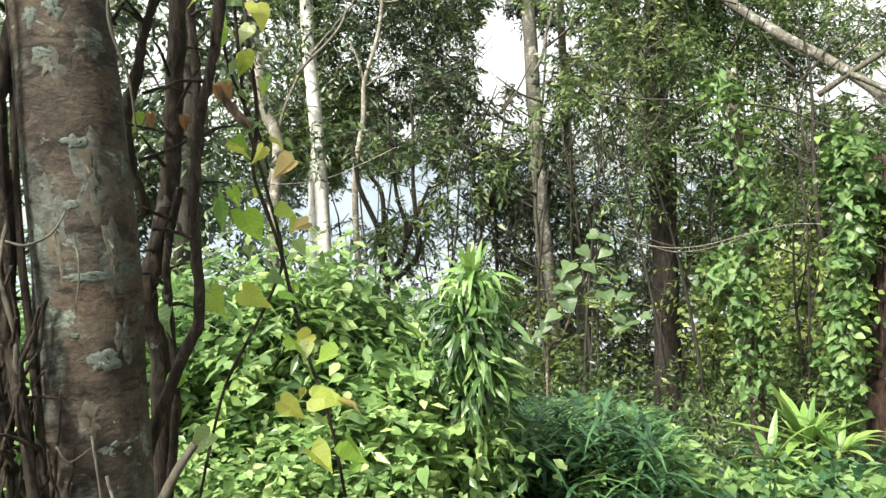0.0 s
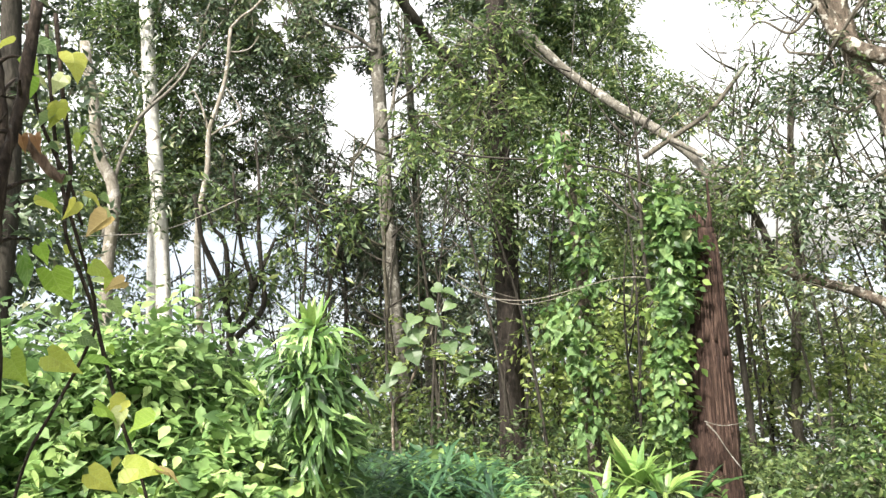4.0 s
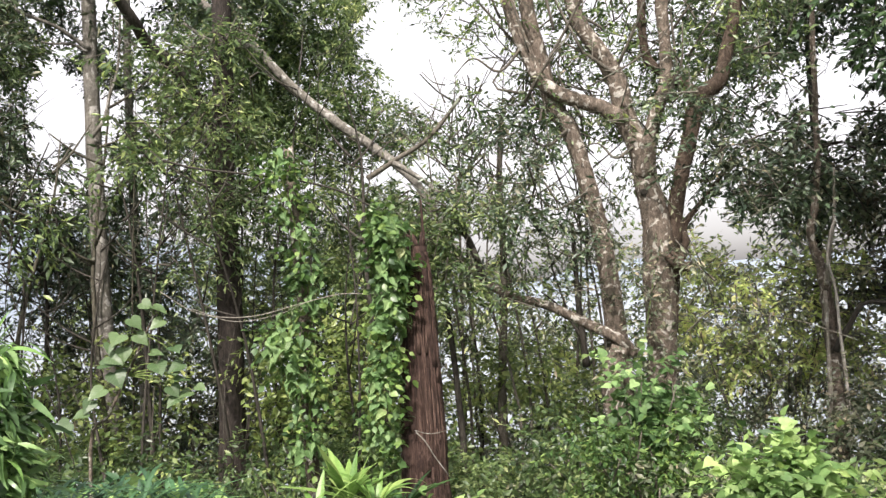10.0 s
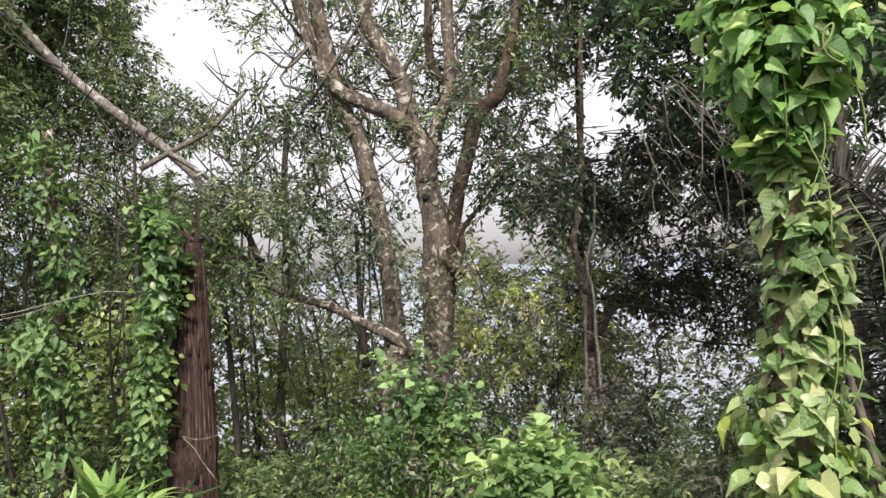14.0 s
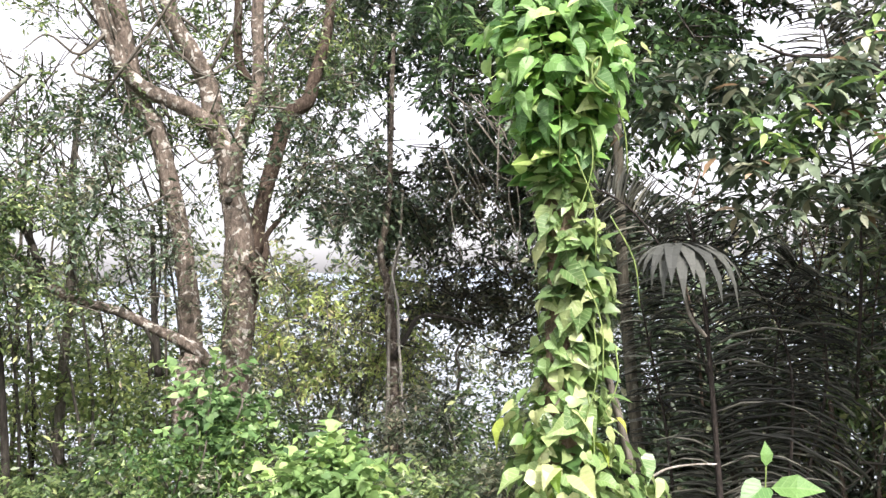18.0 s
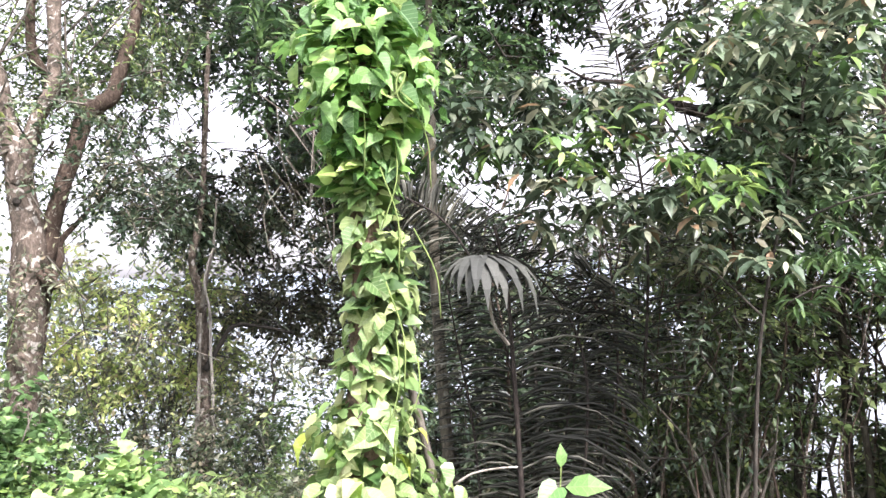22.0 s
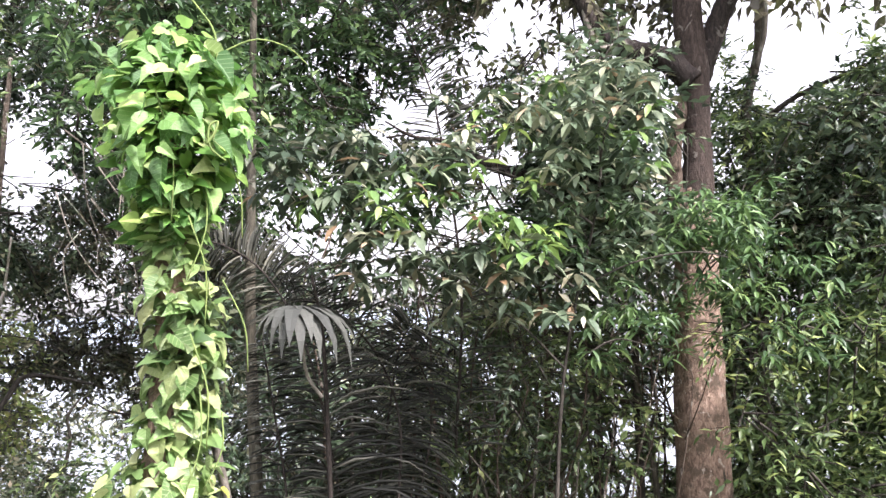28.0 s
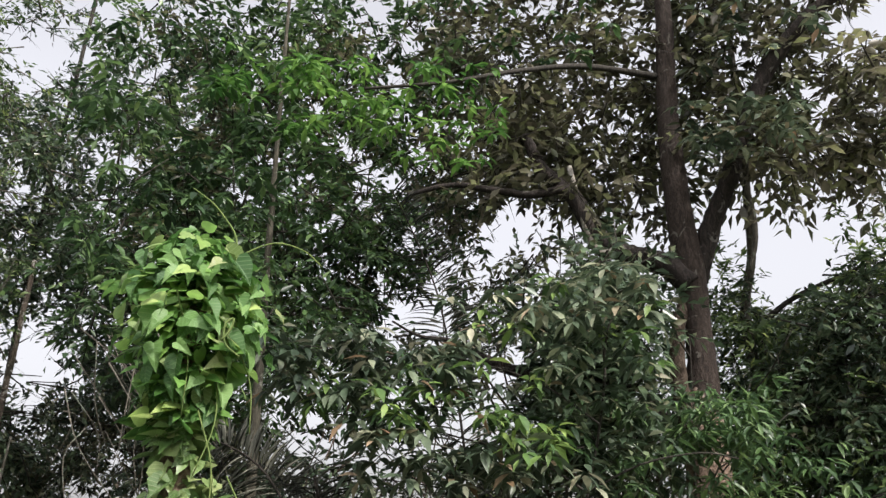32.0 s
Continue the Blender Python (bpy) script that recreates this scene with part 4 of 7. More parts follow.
T_STRAIGHT = tree("straight_tree", [(43.4, 13, -1.35), (43.3, 13, -0.28), (43.6, 13, 1.43), (43.7, 13, 3.50), (43.7, 13, 5.12), (43.6, 13, 6.56)], [0.17, 0.15, 0.13, 0.12, 0.11, 0.1], 0.1, ASH_BARK, "straight slim tree with mottled pale bark")
stem("branch", [(43.7, 12.9, 5.57), (44.6, 12.9, 5.72), (45.7, 12.9, 5.89), (47.6, 12.9, 6.05), (49.0, 12.9, 6.24), (50.0, 12.9, 6.50)], 0.04, 0.012, ASH_BARK, T_STRAIGHT)
stem("branch", [(43.8, 12.9, 5.52), (44.8, 12.9, 5.63), (46.1, 12.9, 5.62), (47.3, 12.9, 5.69)], 0.025, 0.008, ASH_BARK, T_STRAIGHT)
stem("branch", [(43.8, 12.8, 4.22), (43.0, 12.8, 4.49), (42.6, 12.8, 4.85), (42.0, 12.8, 5.30), (41.7, 12.8, 6.12)], 0.03, 0.016, ASH_BARK, T_STRAIGHT)
T_SLIM = tree("slim_tree", [(41.5, 14, -1.02), (41.4, 14, 0.33), (41.5, 14, 1.87), (41.5, 14, 3.80), (41.5, 14, 5.15), (41.3, 14, 7.17)], 0.1, 0.06, ASH_BARK, "slim grey tree standing in the thicket")
# the trunk's shade comes from its near-black bark colour
T_DARK = tree("dark_tree", [(36.0, 11.2, -0.75), (35.8, 11.2, 0.31), (35.6, 11.2, 1.45), (35.5, 11.2, 2.36), (35.5, 11.2, 3.35), (35.3, 11.2, 4.26), (35.1, 11.2, 4.86), (35.0, 11.2, 6.08)], 0.19, 0.12, SHADE_DARK_BARK, "tall tree with a straight trunk, shade painted into its dark bark", sides=14, steps=6, rough=0.1)
T_STEMS = tree("thicket_tree", [(17.8, 12, -1.46), (17.5, 12, -0.68), (17.3, 12, 0.11), (16.8, 12, 1.22), (16.5, 12, 2.18), (16.4, 12, 3.16), (15.9, 12, 4.13)], 0.085, 0.04, GREY_BARK, "slim grey tree in the thicket behind the broken trunk")
stem("stem", [(20.4, 11, -1.19), (20.3, 11, -0.39), (20.5, 11, 0.63), (20.7, 11, 1.30), (20.7, 11, 1.90)], 0.055, 0.03, DARK_BARK, T_STEMS)
stem("stem", [(11.4, 11.4, 0.42), (11.5, 11.4, 0.86), (11.6, 11.4, 1.30), (11.6, 11.4, 1.82), (11.6, 11.4, 2.42)], 0.055, 0.03, DARK_BARK, T_STEMS)
stem("branch", [(16.6, 11.8, 1.93), (15.4, 11.8, 2.46), (14.1, 11.8, 2.91), (13.5, 11.8, 3.45)], 0.03, 0.012, DARK_BARK, T_STEMS)
stem("branch", [(16.5, 11.8, 2.65), (17.2, 11.8, 3.07), (17.4, 11.8, 3.48)], 0.02, 0.01, DARK_BARK, T_STEMS)
stem("branch", [(11.5, 11.4, 0.79), (12.3, 11.4, 1.09), (13.2, 11.4, 1.33), (14.1, 11.4, 1.49)], 0.025, 0.01, DARK_BARK, T_STEMS)
T_OVER = tree("overhanging_tree", [(36.2, 13.5, -1.59), (35.9, 13.3, 0.25), (35.7, 13, 2.07), (35.9, 12.8, 3.49), (36.8, 12.5, 4.54), (37.4, 12.3, 4.82), (38.7, 12, 5.12), (40.0, 11.8, 5.32), (40.8, 11.5, 5.54), (41.8, 11.3, 5.77), (43.1, 11, 5.96), (44.4, 10.8, 6.47)], 0.13, 0.06, DARK_BARK, "dark limb of a tall tree crossing the canopy")

# ---- the broken red trunk with its creeper ----
T_RED = tree("broken_trunk", [(23.0, 7.8, -0.27), (22.9, 7.8, 0.34), (22.8, 7.8, 1.15), (22.7, 7.8, 1.67), (22.7, 7.8, 2.02)], 0.235, 0.12, RED_BARK, "broken reddish dead trunk with stringy fissured bark", sides=20, steps=6, rough=0.16)

# ---- the large many-stemmed tree ----
T_BIG = tree("great_tree", [(6.9, 10.3, -1.01), (6.5, 10.3, 0.11), (6.3, 10.3, 0.81), (6.1, 10.3, 1.66), (6.0, 10.3, 2.23), (6.4, 10.3, 2.73), (6.6, 10.3, 3.13), (7.4, 10.3, 3.57), (7.8, 10.3, 4.05), (8.9, 10.3, 4.47), (10.0, 10.3, 4.84), (10.6, 10.3, 5.33), (11.0, 10.3, 5.95)],
             [0.24, 0.22, 0.19, 0.18, 0.19, 0.17, 0.15, 0.14, 0.135, 0.12, 0.105, 0.095, 0.085, 0.065], 0.07, TAN_BARK, "large many-stemmed tree with lichen-flecked tan bark", sides=20, steps=7, rough=0.07)
stem("stem", [(9.3, 10.4, -0.6), (9.3, 10.4, 0.19), (9.2, 10.4, 0.69), (9.4, 10.4, 1.55), (9.7, 10.4, 2.13), (10.2, 10.4, 2.64), (10.6, 10.4, 3.01), (11.2, 10.4, 3.49), (12.0, 10.4, 3.76), (12.5, 10.4, 4.05), (13.0, 10.4, 4.57), (13.4, 10.4, 4.94), (13.6, 10.4, 5.39), (13.6, 10.4, 6.0)], [0.17, 0.15, 0.12, 0.115, 0.115, 0.115, 0.105, 0.1, 0.085], 0.1, TAN_BARK, T_BIG, sides=16, steps=6, rough=0.07)
stem("limb", [(7.2, 10.25, 3.49), (8.5, 10.25, 3.66), (9.8, 10.25, 3.79), (11.8, 10.25, 3.95), (13.0, 10.25, 4.15), (13.7, 10.25, 4.46), (14.4, 10.25, 4.83), (15.0, 10.25, 5.34), (15.5, 10.25, 5.9)], 0.1, 0.08, TAN_BARK, T_BIG, sides=14, steps=6, rough=0.07)
stem("limb", [(6.4, 10.25, 2.8), (5.9, 10.2, 3.29), (5.2, 10.2, 3.63), (4.6, 10.2, 3.91), (4.4, 10.2, 4.34), (4.4, 10.2, 4.77), (4.3, 10.2, 5.20), (4.2, 10.2, 5.9)], [0.11, 0.085, 0.075, 0.08, 0.07], 0.06, TAN_BARK, T_BIG, sides=12, steps=6, rough=0.14)
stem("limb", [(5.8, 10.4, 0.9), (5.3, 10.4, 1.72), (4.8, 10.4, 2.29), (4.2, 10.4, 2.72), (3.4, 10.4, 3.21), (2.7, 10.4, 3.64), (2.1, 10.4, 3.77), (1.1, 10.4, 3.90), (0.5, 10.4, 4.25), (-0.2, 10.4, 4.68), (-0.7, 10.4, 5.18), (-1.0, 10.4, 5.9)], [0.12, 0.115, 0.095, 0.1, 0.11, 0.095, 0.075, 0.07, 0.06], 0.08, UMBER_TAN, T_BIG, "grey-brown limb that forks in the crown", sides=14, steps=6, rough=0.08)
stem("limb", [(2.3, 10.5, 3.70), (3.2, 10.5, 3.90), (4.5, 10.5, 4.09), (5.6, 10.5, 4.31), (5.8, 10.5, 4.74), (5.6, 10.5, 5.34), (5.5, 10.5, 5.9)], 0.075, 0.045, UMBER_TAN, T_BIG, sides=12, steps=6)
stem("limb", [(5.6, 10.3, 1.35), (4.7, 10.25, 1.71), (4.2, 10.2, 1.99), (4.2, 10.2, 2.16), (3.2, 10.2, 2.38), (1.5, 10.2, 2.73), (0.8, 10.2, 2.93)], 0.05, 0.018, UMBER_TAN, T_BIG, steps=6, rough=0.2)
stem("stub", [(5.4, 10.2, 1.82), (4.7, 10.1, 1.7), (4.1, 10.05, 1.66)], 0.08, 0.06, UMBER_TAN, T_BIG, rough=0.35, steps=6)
stem("knot", [(6.6, 10.25, 2.6), (6.6, 10.16, 2.61), (6.6, 10.13, 2.61)], [0.06, 0.05, 0.03], 0.03, DARK_BARK, T_BIG, "dark knot where a limb broke off", rough=0.3)
for rows, r in (([(6.9, 10.2, 3.2), (8.3, 10.1, 3.05), (9.4, 10.1, 3.25), (10.9, 10.1, 3.2)], 0.022), ([(7.9, 10.2, 4.1), (9.6, 10.1, 4.35), (11.6, 10.1, 4.6)], 0.03), ([(10.4, 10.3, 2.7), (12.6, 10.2, 2.5), (14.0, 10.2, 2.7), (15.6, 10.2, 2.6)], 0.02),
                ([(11.4, 10.3, 3.5), (13.0, 10.2, 3.3), (14.8, 10.2, 3.5), (17.0, 10.2, 3.4)], 0.026), ([(14.0, 10.2, 4.6), (15.8, 10.2, 4.3), (17.6, 10.2, 4.5), (19.0, 10.2, 4.3)], 0.024), ([(9.8, 10.3, 2.2), (11.6, 10.2, 1.9), (13.6, 10.2, 2.1)], 0.018)):
    stem("bare_twig", rows, r, 0.006, GREY_BARK, T_BIG, sides=5, steps=5, rough=0.2)
stem("leaning_limb", [(8.2, 10.35, 0.66), (9.1, 10.25, 0.85), (11.4, 10.3, 1.09), (13.9, 10.5, 1.33), (16.1, 10.6, 1.46), (18.3, 10.8, 1.72), (19.8, 10.9, 2.09)], [0.085, 0.07, 0.062, 0.055, 0.05], 0.05, TAN_BARK, T_BIG, "low bare limb leaning away from the trunk", steps=6, rough=0.1)
stem("leaning_limb", [(19.6, 10.9, 2.02), (21.8, 11.1, 2.95), (23.8, 11.2, 3.43), (27.4, 11.4, 4.04), (30.5, 11.6, 4.65), (33.1, 11.7, 5.30), (36.2, 11.8, 5.91), (39.0, 12, 6.55)], [0.05, 0.07, 0.065, 0.06], 0.045, ASH_BARK, T_BIG, "long bare pale limb leaning across the canopy", steps=6, rough=0.09)
stem("branch", [(23.8, 10.7, 3.34), (22.1, 10.7, 3.12), (20.6, 10.7, 2.87)], 0.04, 0.025, ASH_BARK, T_BIG)
stem("branch", [(33.1, 11.7, 5.30), (34.6, 11.7, 5.28), (36.2, 11.7, 5.39), (37.6, 11.7, 5.60)], 0.045, 0.02, ASH_BARK, T_BIG)
stem("branch", [(25.7, 10.7, 3.14), (23.6, 10.7, 3.37), (21.1, 10.7, 3.64), (18.6, 10.7, 4.16)], 0.04, 0.025, GREY_BARK, T_BIG)
stem("branch", [(18.0, 10.4, 1.68), (18.7, 10.4, 2.15), (19.6, 10.4, 2.46), (20.3, 10.4, 2.58)], 0.05, 0.03, DARK_BARK, T_BIG)
for j in range(54):
    q = random.Random(300 + j)
    a = at(9 + q.uniform(-7, 7), 10.3 + q.uniform(-0.5, 0.5), q.uniform(3.6, 6.2))
    b = a + Vector((q.uniform(-0.9, 0.9), q.uniform(-0.3, 0.3), q.uniform(0.2, 1.1)))
    c = b + Vector((q.uniform(-0.6, 0.6), q.uniform(-0.3, 0.3), q.uniform(0.1, 0.7)))
    stem("branchlet", [a, b, c], 0.022 - 0.01 * (j % 2), 0.006, GREY_BARK, T_BIG, sides=5, steps=3)
stem("root_stump", [(10.0, 9.9, -0.20), (9.7, 9.9, 0.27), (9.5, 9.9, 0.60), (9.1, 9.9, 0.79)], 0.16, 0.1, TAN_BARK, T_BIG, rough=0.25)

# ---- the shaded tree with a layered dark crown ----
T_SHADE = tree("shade_tree", [(-3.8, 14, -1.76), (-4.0, 14, -0.54), (-4.1, 14, 0.78), (-4.1, 14, 2.11), (-4.4, 14, 3.25), (-4.6, 14, 4.98), (-5.0, 14, 7.12), (-5.8, 14, 10.05), (-7.1, 14, 14.99)], 0.07, 0.03, DARK_BARK, "slender tree with a layered dark crown")
stem("stem", [(-4.2, 12.4, -2.2), (-4.1, 12.4, -1.23), (-4.2, 12.4, -0.14), (-4.2, 12.4, 0.71), (-4.1, 12.4, 1.40), (-3.8, 12.4, 1.74), (-3.6, 12.4, 2.04), (-4.0, 12.4, 2.43), (-4.4, 12.4, 3.03), (-4.7, 12.4, 4.16), (-5.0, 12.4, 5.39)], [0.12, 0.115, 0.105, 0.09, 0.075, 0.06, 0.055, 0.05, 0.045, 0.04, 0.03], 0.03, TAN_BARK, T_SHADE, rough=0.3, sides=12, steps=7)
stem("pale_stem", [(-3.3, 12.2, -2.2), (-3.3, 12.2, -1.59), (-3.5, 12.2, -0.93), (-3.8, 12.2, -0.11), (-4.0, 12.2, 0.73), (-4.1, 12.2, 1.23)], 0.036, 0.025, PALE_BARK, T_SHADE, rough=0.25, steps=6)
stem("dead_vine", [(-4.6, 12.2, -2.2), (-4.6, 12.2, -1.61), (-4.7, 12.2, -0.78), (-4.8, 12.2, -0.03), (-4.7, 12.2, 0.64), (-4.7, 12.2, 1.23), (-4.4, 12.2, 1.65), (-4.7, 12.2, 1.98), (-5.1, 12.2, 2.2)], 0.026, 0.016, DEAD_WOOD, T_SHADE, rough=0.2, steps=6)
stem("branch", [(-4.2, 12.3, 1.30), (-4.6, 12.3, 1.82), (-5.0, 12.3, 2.2), (-5.3, 12.3, 2.9)], 0.035, 0.014, PALE_BARK, T_SHADE, steps=6)
stem("branch", [(-4.3, 12.3, 0.40), (-5.4, 12.3, 0.79), (-6.2, 12.3, 1.02), (-7.8, 12.3, 1.01), (-10.2, 12.3, 0.88)], 0.045, 0.018, DARK_BARK, T_SHADE, steps=6, rough=0.2)
stem("branch", [(-4.3, 12.3, -1.4), (-5.1, 12.3, -0.97), (-7.2, 12.3, -0.49), (-8.4, 12.3, -0.21), (-10.0, 12.3, -0.18)], 0.04, 0.018, DARK_BARK, T_SHADE, steps=6, rough=0.2)
stem("branch", [(-8.6, 12.3, -0.2), (-8.9, 12.3, 0.15), (-8.7, 12.3, 0.45), (-9.4, 12.3, 0.7)], 0.03, 0.015, GREY_BARK, T_SHADE, steps=6, rough=0.2)
for j in range(26):
    q = random.Random(700 + j)
    a = at(-1 - q.uniform(0, 15), 12.6 + q.uniform(-0.4, 0.6), q.uniform(0.2, 4.5))
    b = a + Vector((q.uniform(-0.8, 0.8), q.uniform(-0.2, 0.2), q.uniform(-0.1, 0.35)))
    c = b + Vector((q.uniform(-0.7, 0.7), q.uniform(-0.2, 0.2), q.uniform(-0.15, 0.3)))
    stem("branchlet", [a, b, c], 0.02 - 0.008 * (j % 2), 0.006, DARK_BARK, T_SHADE, sides=5, steps=3, rough=0.2)

# ---- the palm thicket's stem and the big rust trunk ----
T_POLE = tree("grey_pole_tree", [(-20.8, 7.4, -0.38), (-20.5, 7.4, 0.50), (-20.2, 7.4, 1.49), (-20.2, 7.4, 2.44), (-20.3, 7.4, 3.25), (-20.4, 7.4, 4.22), (-20.6, 7.4, 5.56), (-21.0, 7.4, 7.66)], [0.06, 0.058, 0.053, 0.048, 0.04, 0.032, 0.024, 0.015], 0.015, STEM_BARK, "thin grey stem behind the vine column")
T_RUST = tree("rust_tree", [(-50.3, 8.2, -0.08), (-50.3, 8.2, 0.34), (-50.3, 8.2, 0.86), (-50.4, 8.2, 1.39), (-50.5, 8.2, 1.93), (-50.6, 8.2, 2.47), (-50.8, 8.2, 2.85), (-50.95, 8.2, 3.1)], [0.27, 0.255, 0.25, 0.235, 0.215, 0.195, 0.155, 0.08], 0.08, RUST_BARK, "stout tree with rust-brown bark and a dark forked crown", sides=24, steps=7, rough=0.035)
# upper trunk and limbs are darkened by colour, as if against the light
stem("upper_trunk", [(-50.55, 8.2, 2.2), (-50.7, 8.2, 2.6), (-51.0, 8.2, 3.1), (-51.1, 8.2, 3.55), (-51.15, 8.2, 4.02), (-50.9, 8.2, 4.39), (-50.8, 8.2, 4.84), (-50.8, 8.2, 5.23), (-51.0, 8.2, 5.99), (-51.5, 8.2, 6.85), (-51.8, 8.2, 7.54)], [0.18, 0.172, 0.14, 0.125, 0.135, 0.14, 0.13, 0.125, 0.115, 0.1, 0.08], 0.08, SHADED_RUST, T_RUST, "upper trunk with its backlit darkness painted into the bark", sides=18, steps=6, rough=0.08)
stem("stem", [(-50.2, 8.05, 2.2), (-49.4, 8.05, 2.74), (-49.4, 8.05, 3.13), (-49.8, 8.1, 3.45), (-50.6, 8.2, 3.8), (-50.9, 8.25, 4.2)], [0.1, 0.085, 0.075, 0.07, 0.06, 0.05], 0.08, UMBER_TAN, T_RUST, steps=6, rough=0.2, sides=12)
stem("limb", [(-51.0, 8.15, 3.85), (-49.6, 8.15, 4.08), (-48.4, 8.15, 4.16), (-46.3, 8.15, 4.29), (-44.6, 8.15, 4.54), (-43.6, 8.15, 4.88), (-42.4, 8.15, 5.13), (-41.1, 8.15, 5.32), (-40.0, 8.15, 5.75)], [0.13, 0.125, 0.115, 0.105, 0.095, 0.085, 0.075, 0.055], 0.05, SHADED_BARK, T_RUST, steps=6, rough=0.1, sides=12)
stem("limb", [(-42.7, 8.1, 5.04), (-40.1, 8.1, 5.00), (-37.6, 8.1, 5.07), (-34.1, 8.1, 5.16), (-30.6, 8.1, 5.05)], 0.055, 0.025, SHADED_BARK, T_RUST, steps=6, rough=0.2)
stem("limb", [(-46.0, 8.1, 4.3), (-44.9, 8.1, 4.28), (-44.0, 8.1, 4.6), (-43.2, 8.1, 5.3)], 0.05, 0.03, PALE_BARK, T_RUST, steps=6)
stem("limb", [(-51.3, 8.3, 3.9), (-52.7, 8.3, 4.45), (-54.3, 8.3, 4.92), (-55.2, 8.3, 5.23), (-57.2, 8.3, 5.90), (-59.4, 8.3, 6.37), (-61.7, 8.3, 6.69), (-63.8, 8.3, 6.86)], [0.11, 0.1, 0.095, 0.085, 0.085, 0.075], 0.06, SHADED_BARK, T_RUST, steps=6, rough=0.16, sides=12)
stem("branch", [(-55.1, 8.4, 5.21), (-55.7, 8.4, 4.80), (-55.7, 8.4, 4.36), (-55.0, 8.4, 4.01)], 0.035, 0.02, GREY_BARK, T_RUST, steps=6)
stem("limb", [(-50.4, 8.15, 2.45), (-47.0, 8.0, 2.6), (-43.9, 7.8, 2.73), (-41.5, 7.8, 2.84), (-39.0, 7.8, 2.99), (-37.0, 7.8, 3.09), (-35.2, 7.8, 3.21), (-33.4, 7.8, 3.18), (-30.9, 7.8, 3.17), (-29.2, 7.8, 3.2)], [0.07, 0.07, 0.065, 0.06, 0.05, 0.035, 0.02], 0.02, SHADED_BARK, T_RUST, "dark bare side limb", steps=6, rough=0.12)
stem("branch", [(-35.4, 7.8, 3.2), (-33.6, 7.8, 3.35), (-31.4, 7.8, 3.4), (-29.5, 7.8, 3.55)], 0.03, 0.01, SHADED_BARK, T_RUST, steps=5)
T_TWIN = tree("twin_sapling", [(-54.4, 9.5, -0.33), (-54.5, 9.5, 0.75), (-54.5, 9.5, 1.96), (-54.5, 9.5, 3.01), (-54.3, 9.5, 3.45), (-54.4, 9.5, 3.93), (-55.3, 9.5, 4.5), (-55.6, 9.5, 5.17), (-55.8, 9.5, 5.61), (-56.3, 9.5, 7.51)], [0.1, 0.09, 0.08, 0.07, 0.055, 0.05, 0.045, 0.04], 0.04, GREY_BARK, "thin sapling beside the rust-brown tree", steps=6)
stem("branch", [(-54.6, 9.4, 2.9), (-55.0, 9.3, 3.22), (-55.4, 9.3, 3.61), (-56.2, 9.3, 3.78), (-57.8, 9.3, 3.93), (-60.5, 9.3, 4.08), (-62.7, 9.3, 4.19)], 0.045, 0.02, DARK_BARK, T_TWIN, steps=6, rough=0.2)

def thicket_tree(rows, r0, r1, bark):
    ob = tree("thicket_tree", rows, r0, r1, bark, THICKET, group="thicket trees")
    pts = ats(rows)
    limbs(ob, pts[-1], pts[1], 4, 0.5, r1 * 0.7, bark, 0.7, int(r0 * 1000 + abs(rows[0][0]) * 10))
    return ob


THICKET = "slim bare-stemmed tree in the shaded thicket"
thicket_tree([(-40.8, 8.8, -0.78), (-40.9, 8.8, -0.11), (-40.9, 8.8, 0.31), (-40.4, 8.8, 0.72), (-40.7, 8.8, 1.12), (-41.0, 8.8, 1.47), (-41.4, 8.8, 2.13)], 0.035, 0.02, STEM_BARK)
thicket_tree([(-41.7, 8.6, -0.71), (-41.9, 8.6, 0.10), (-42.0, 8.6, 0.75), (-42.2, 8.6, 1.59), (-42.2, 8.6, 2.28)], 0.032, 0.02, STEM_BARK)
thicket_tree([(-43.4, 8.9, -0.78), (-43.6, 8.9, 0.05), (-43.7, 8.9, 0.72), (-43.6, 8.9, 1.44), (-43.7, 8.9, 2.12)], 0.06, 0.04, DARK_BARK)
thicket_tree([(-46.2, 8.7, -0.68), (-46.3, 8.7, -0.05), (-46.3, 8.7, 0.89), (-46.4, 8.7, 1.43), (-46.3, 8.7, 2.08)], 0.05, 0.03, DARK_BARK)
thicket_tree([(-47.4, 8.5, -0.61), (-47.3, 8.5, -0.11), (-47.0, 8.5, 0.38), (-46.5, 8.5, 0.81), (-46.1, 8.5, 1.12)], 0.04, 0.02, STEM_BARK)
thicket_tree([(-39.6, 9.2, -0.90), (-39.9, 9.2, -0.43), (-39.7, 9.2, -0.14), (-38.1, 9.2, 0.21), (-37.7, 9.2, 0.39)], 0.022, 0.012, STEM_BARK)

# ---- crowns ----
BIG = dict(leaf=(0.12, 0.042), per=12)
crown_box(T_FORK, CANOPY, (84, 58), (3, 32), 14, 1.5, 130, 30, r=0.038, **BIG)
crown_box(T_WHITE, CANOPY, (62, 47), (7, 30), 14, 1.5, 145, 32, r=0.036, wood=GREY_BARK, **BIG)
crown_box(T_WHITE, BROADLEAF, (57.3, 47.5), (7, 22), 12.2, 0.4, 42, 20, r=0.036, name="near_crown", leaf=(0.12, 0.045), wood=GREY_BARK)
crown_box(T_BENT, BROADLEAF, (64, 44), (-1, 9), 15.5, 1.2, 60, 20, r=0.03, wood=GREY_BARK, **BIG)
crown_box(T_STRAIGHT, BROADLEAF, (50, 36), (1, 28), 15, 1.5, 95, 30, r=0.034, wood=GREY_BARK, **BIG)
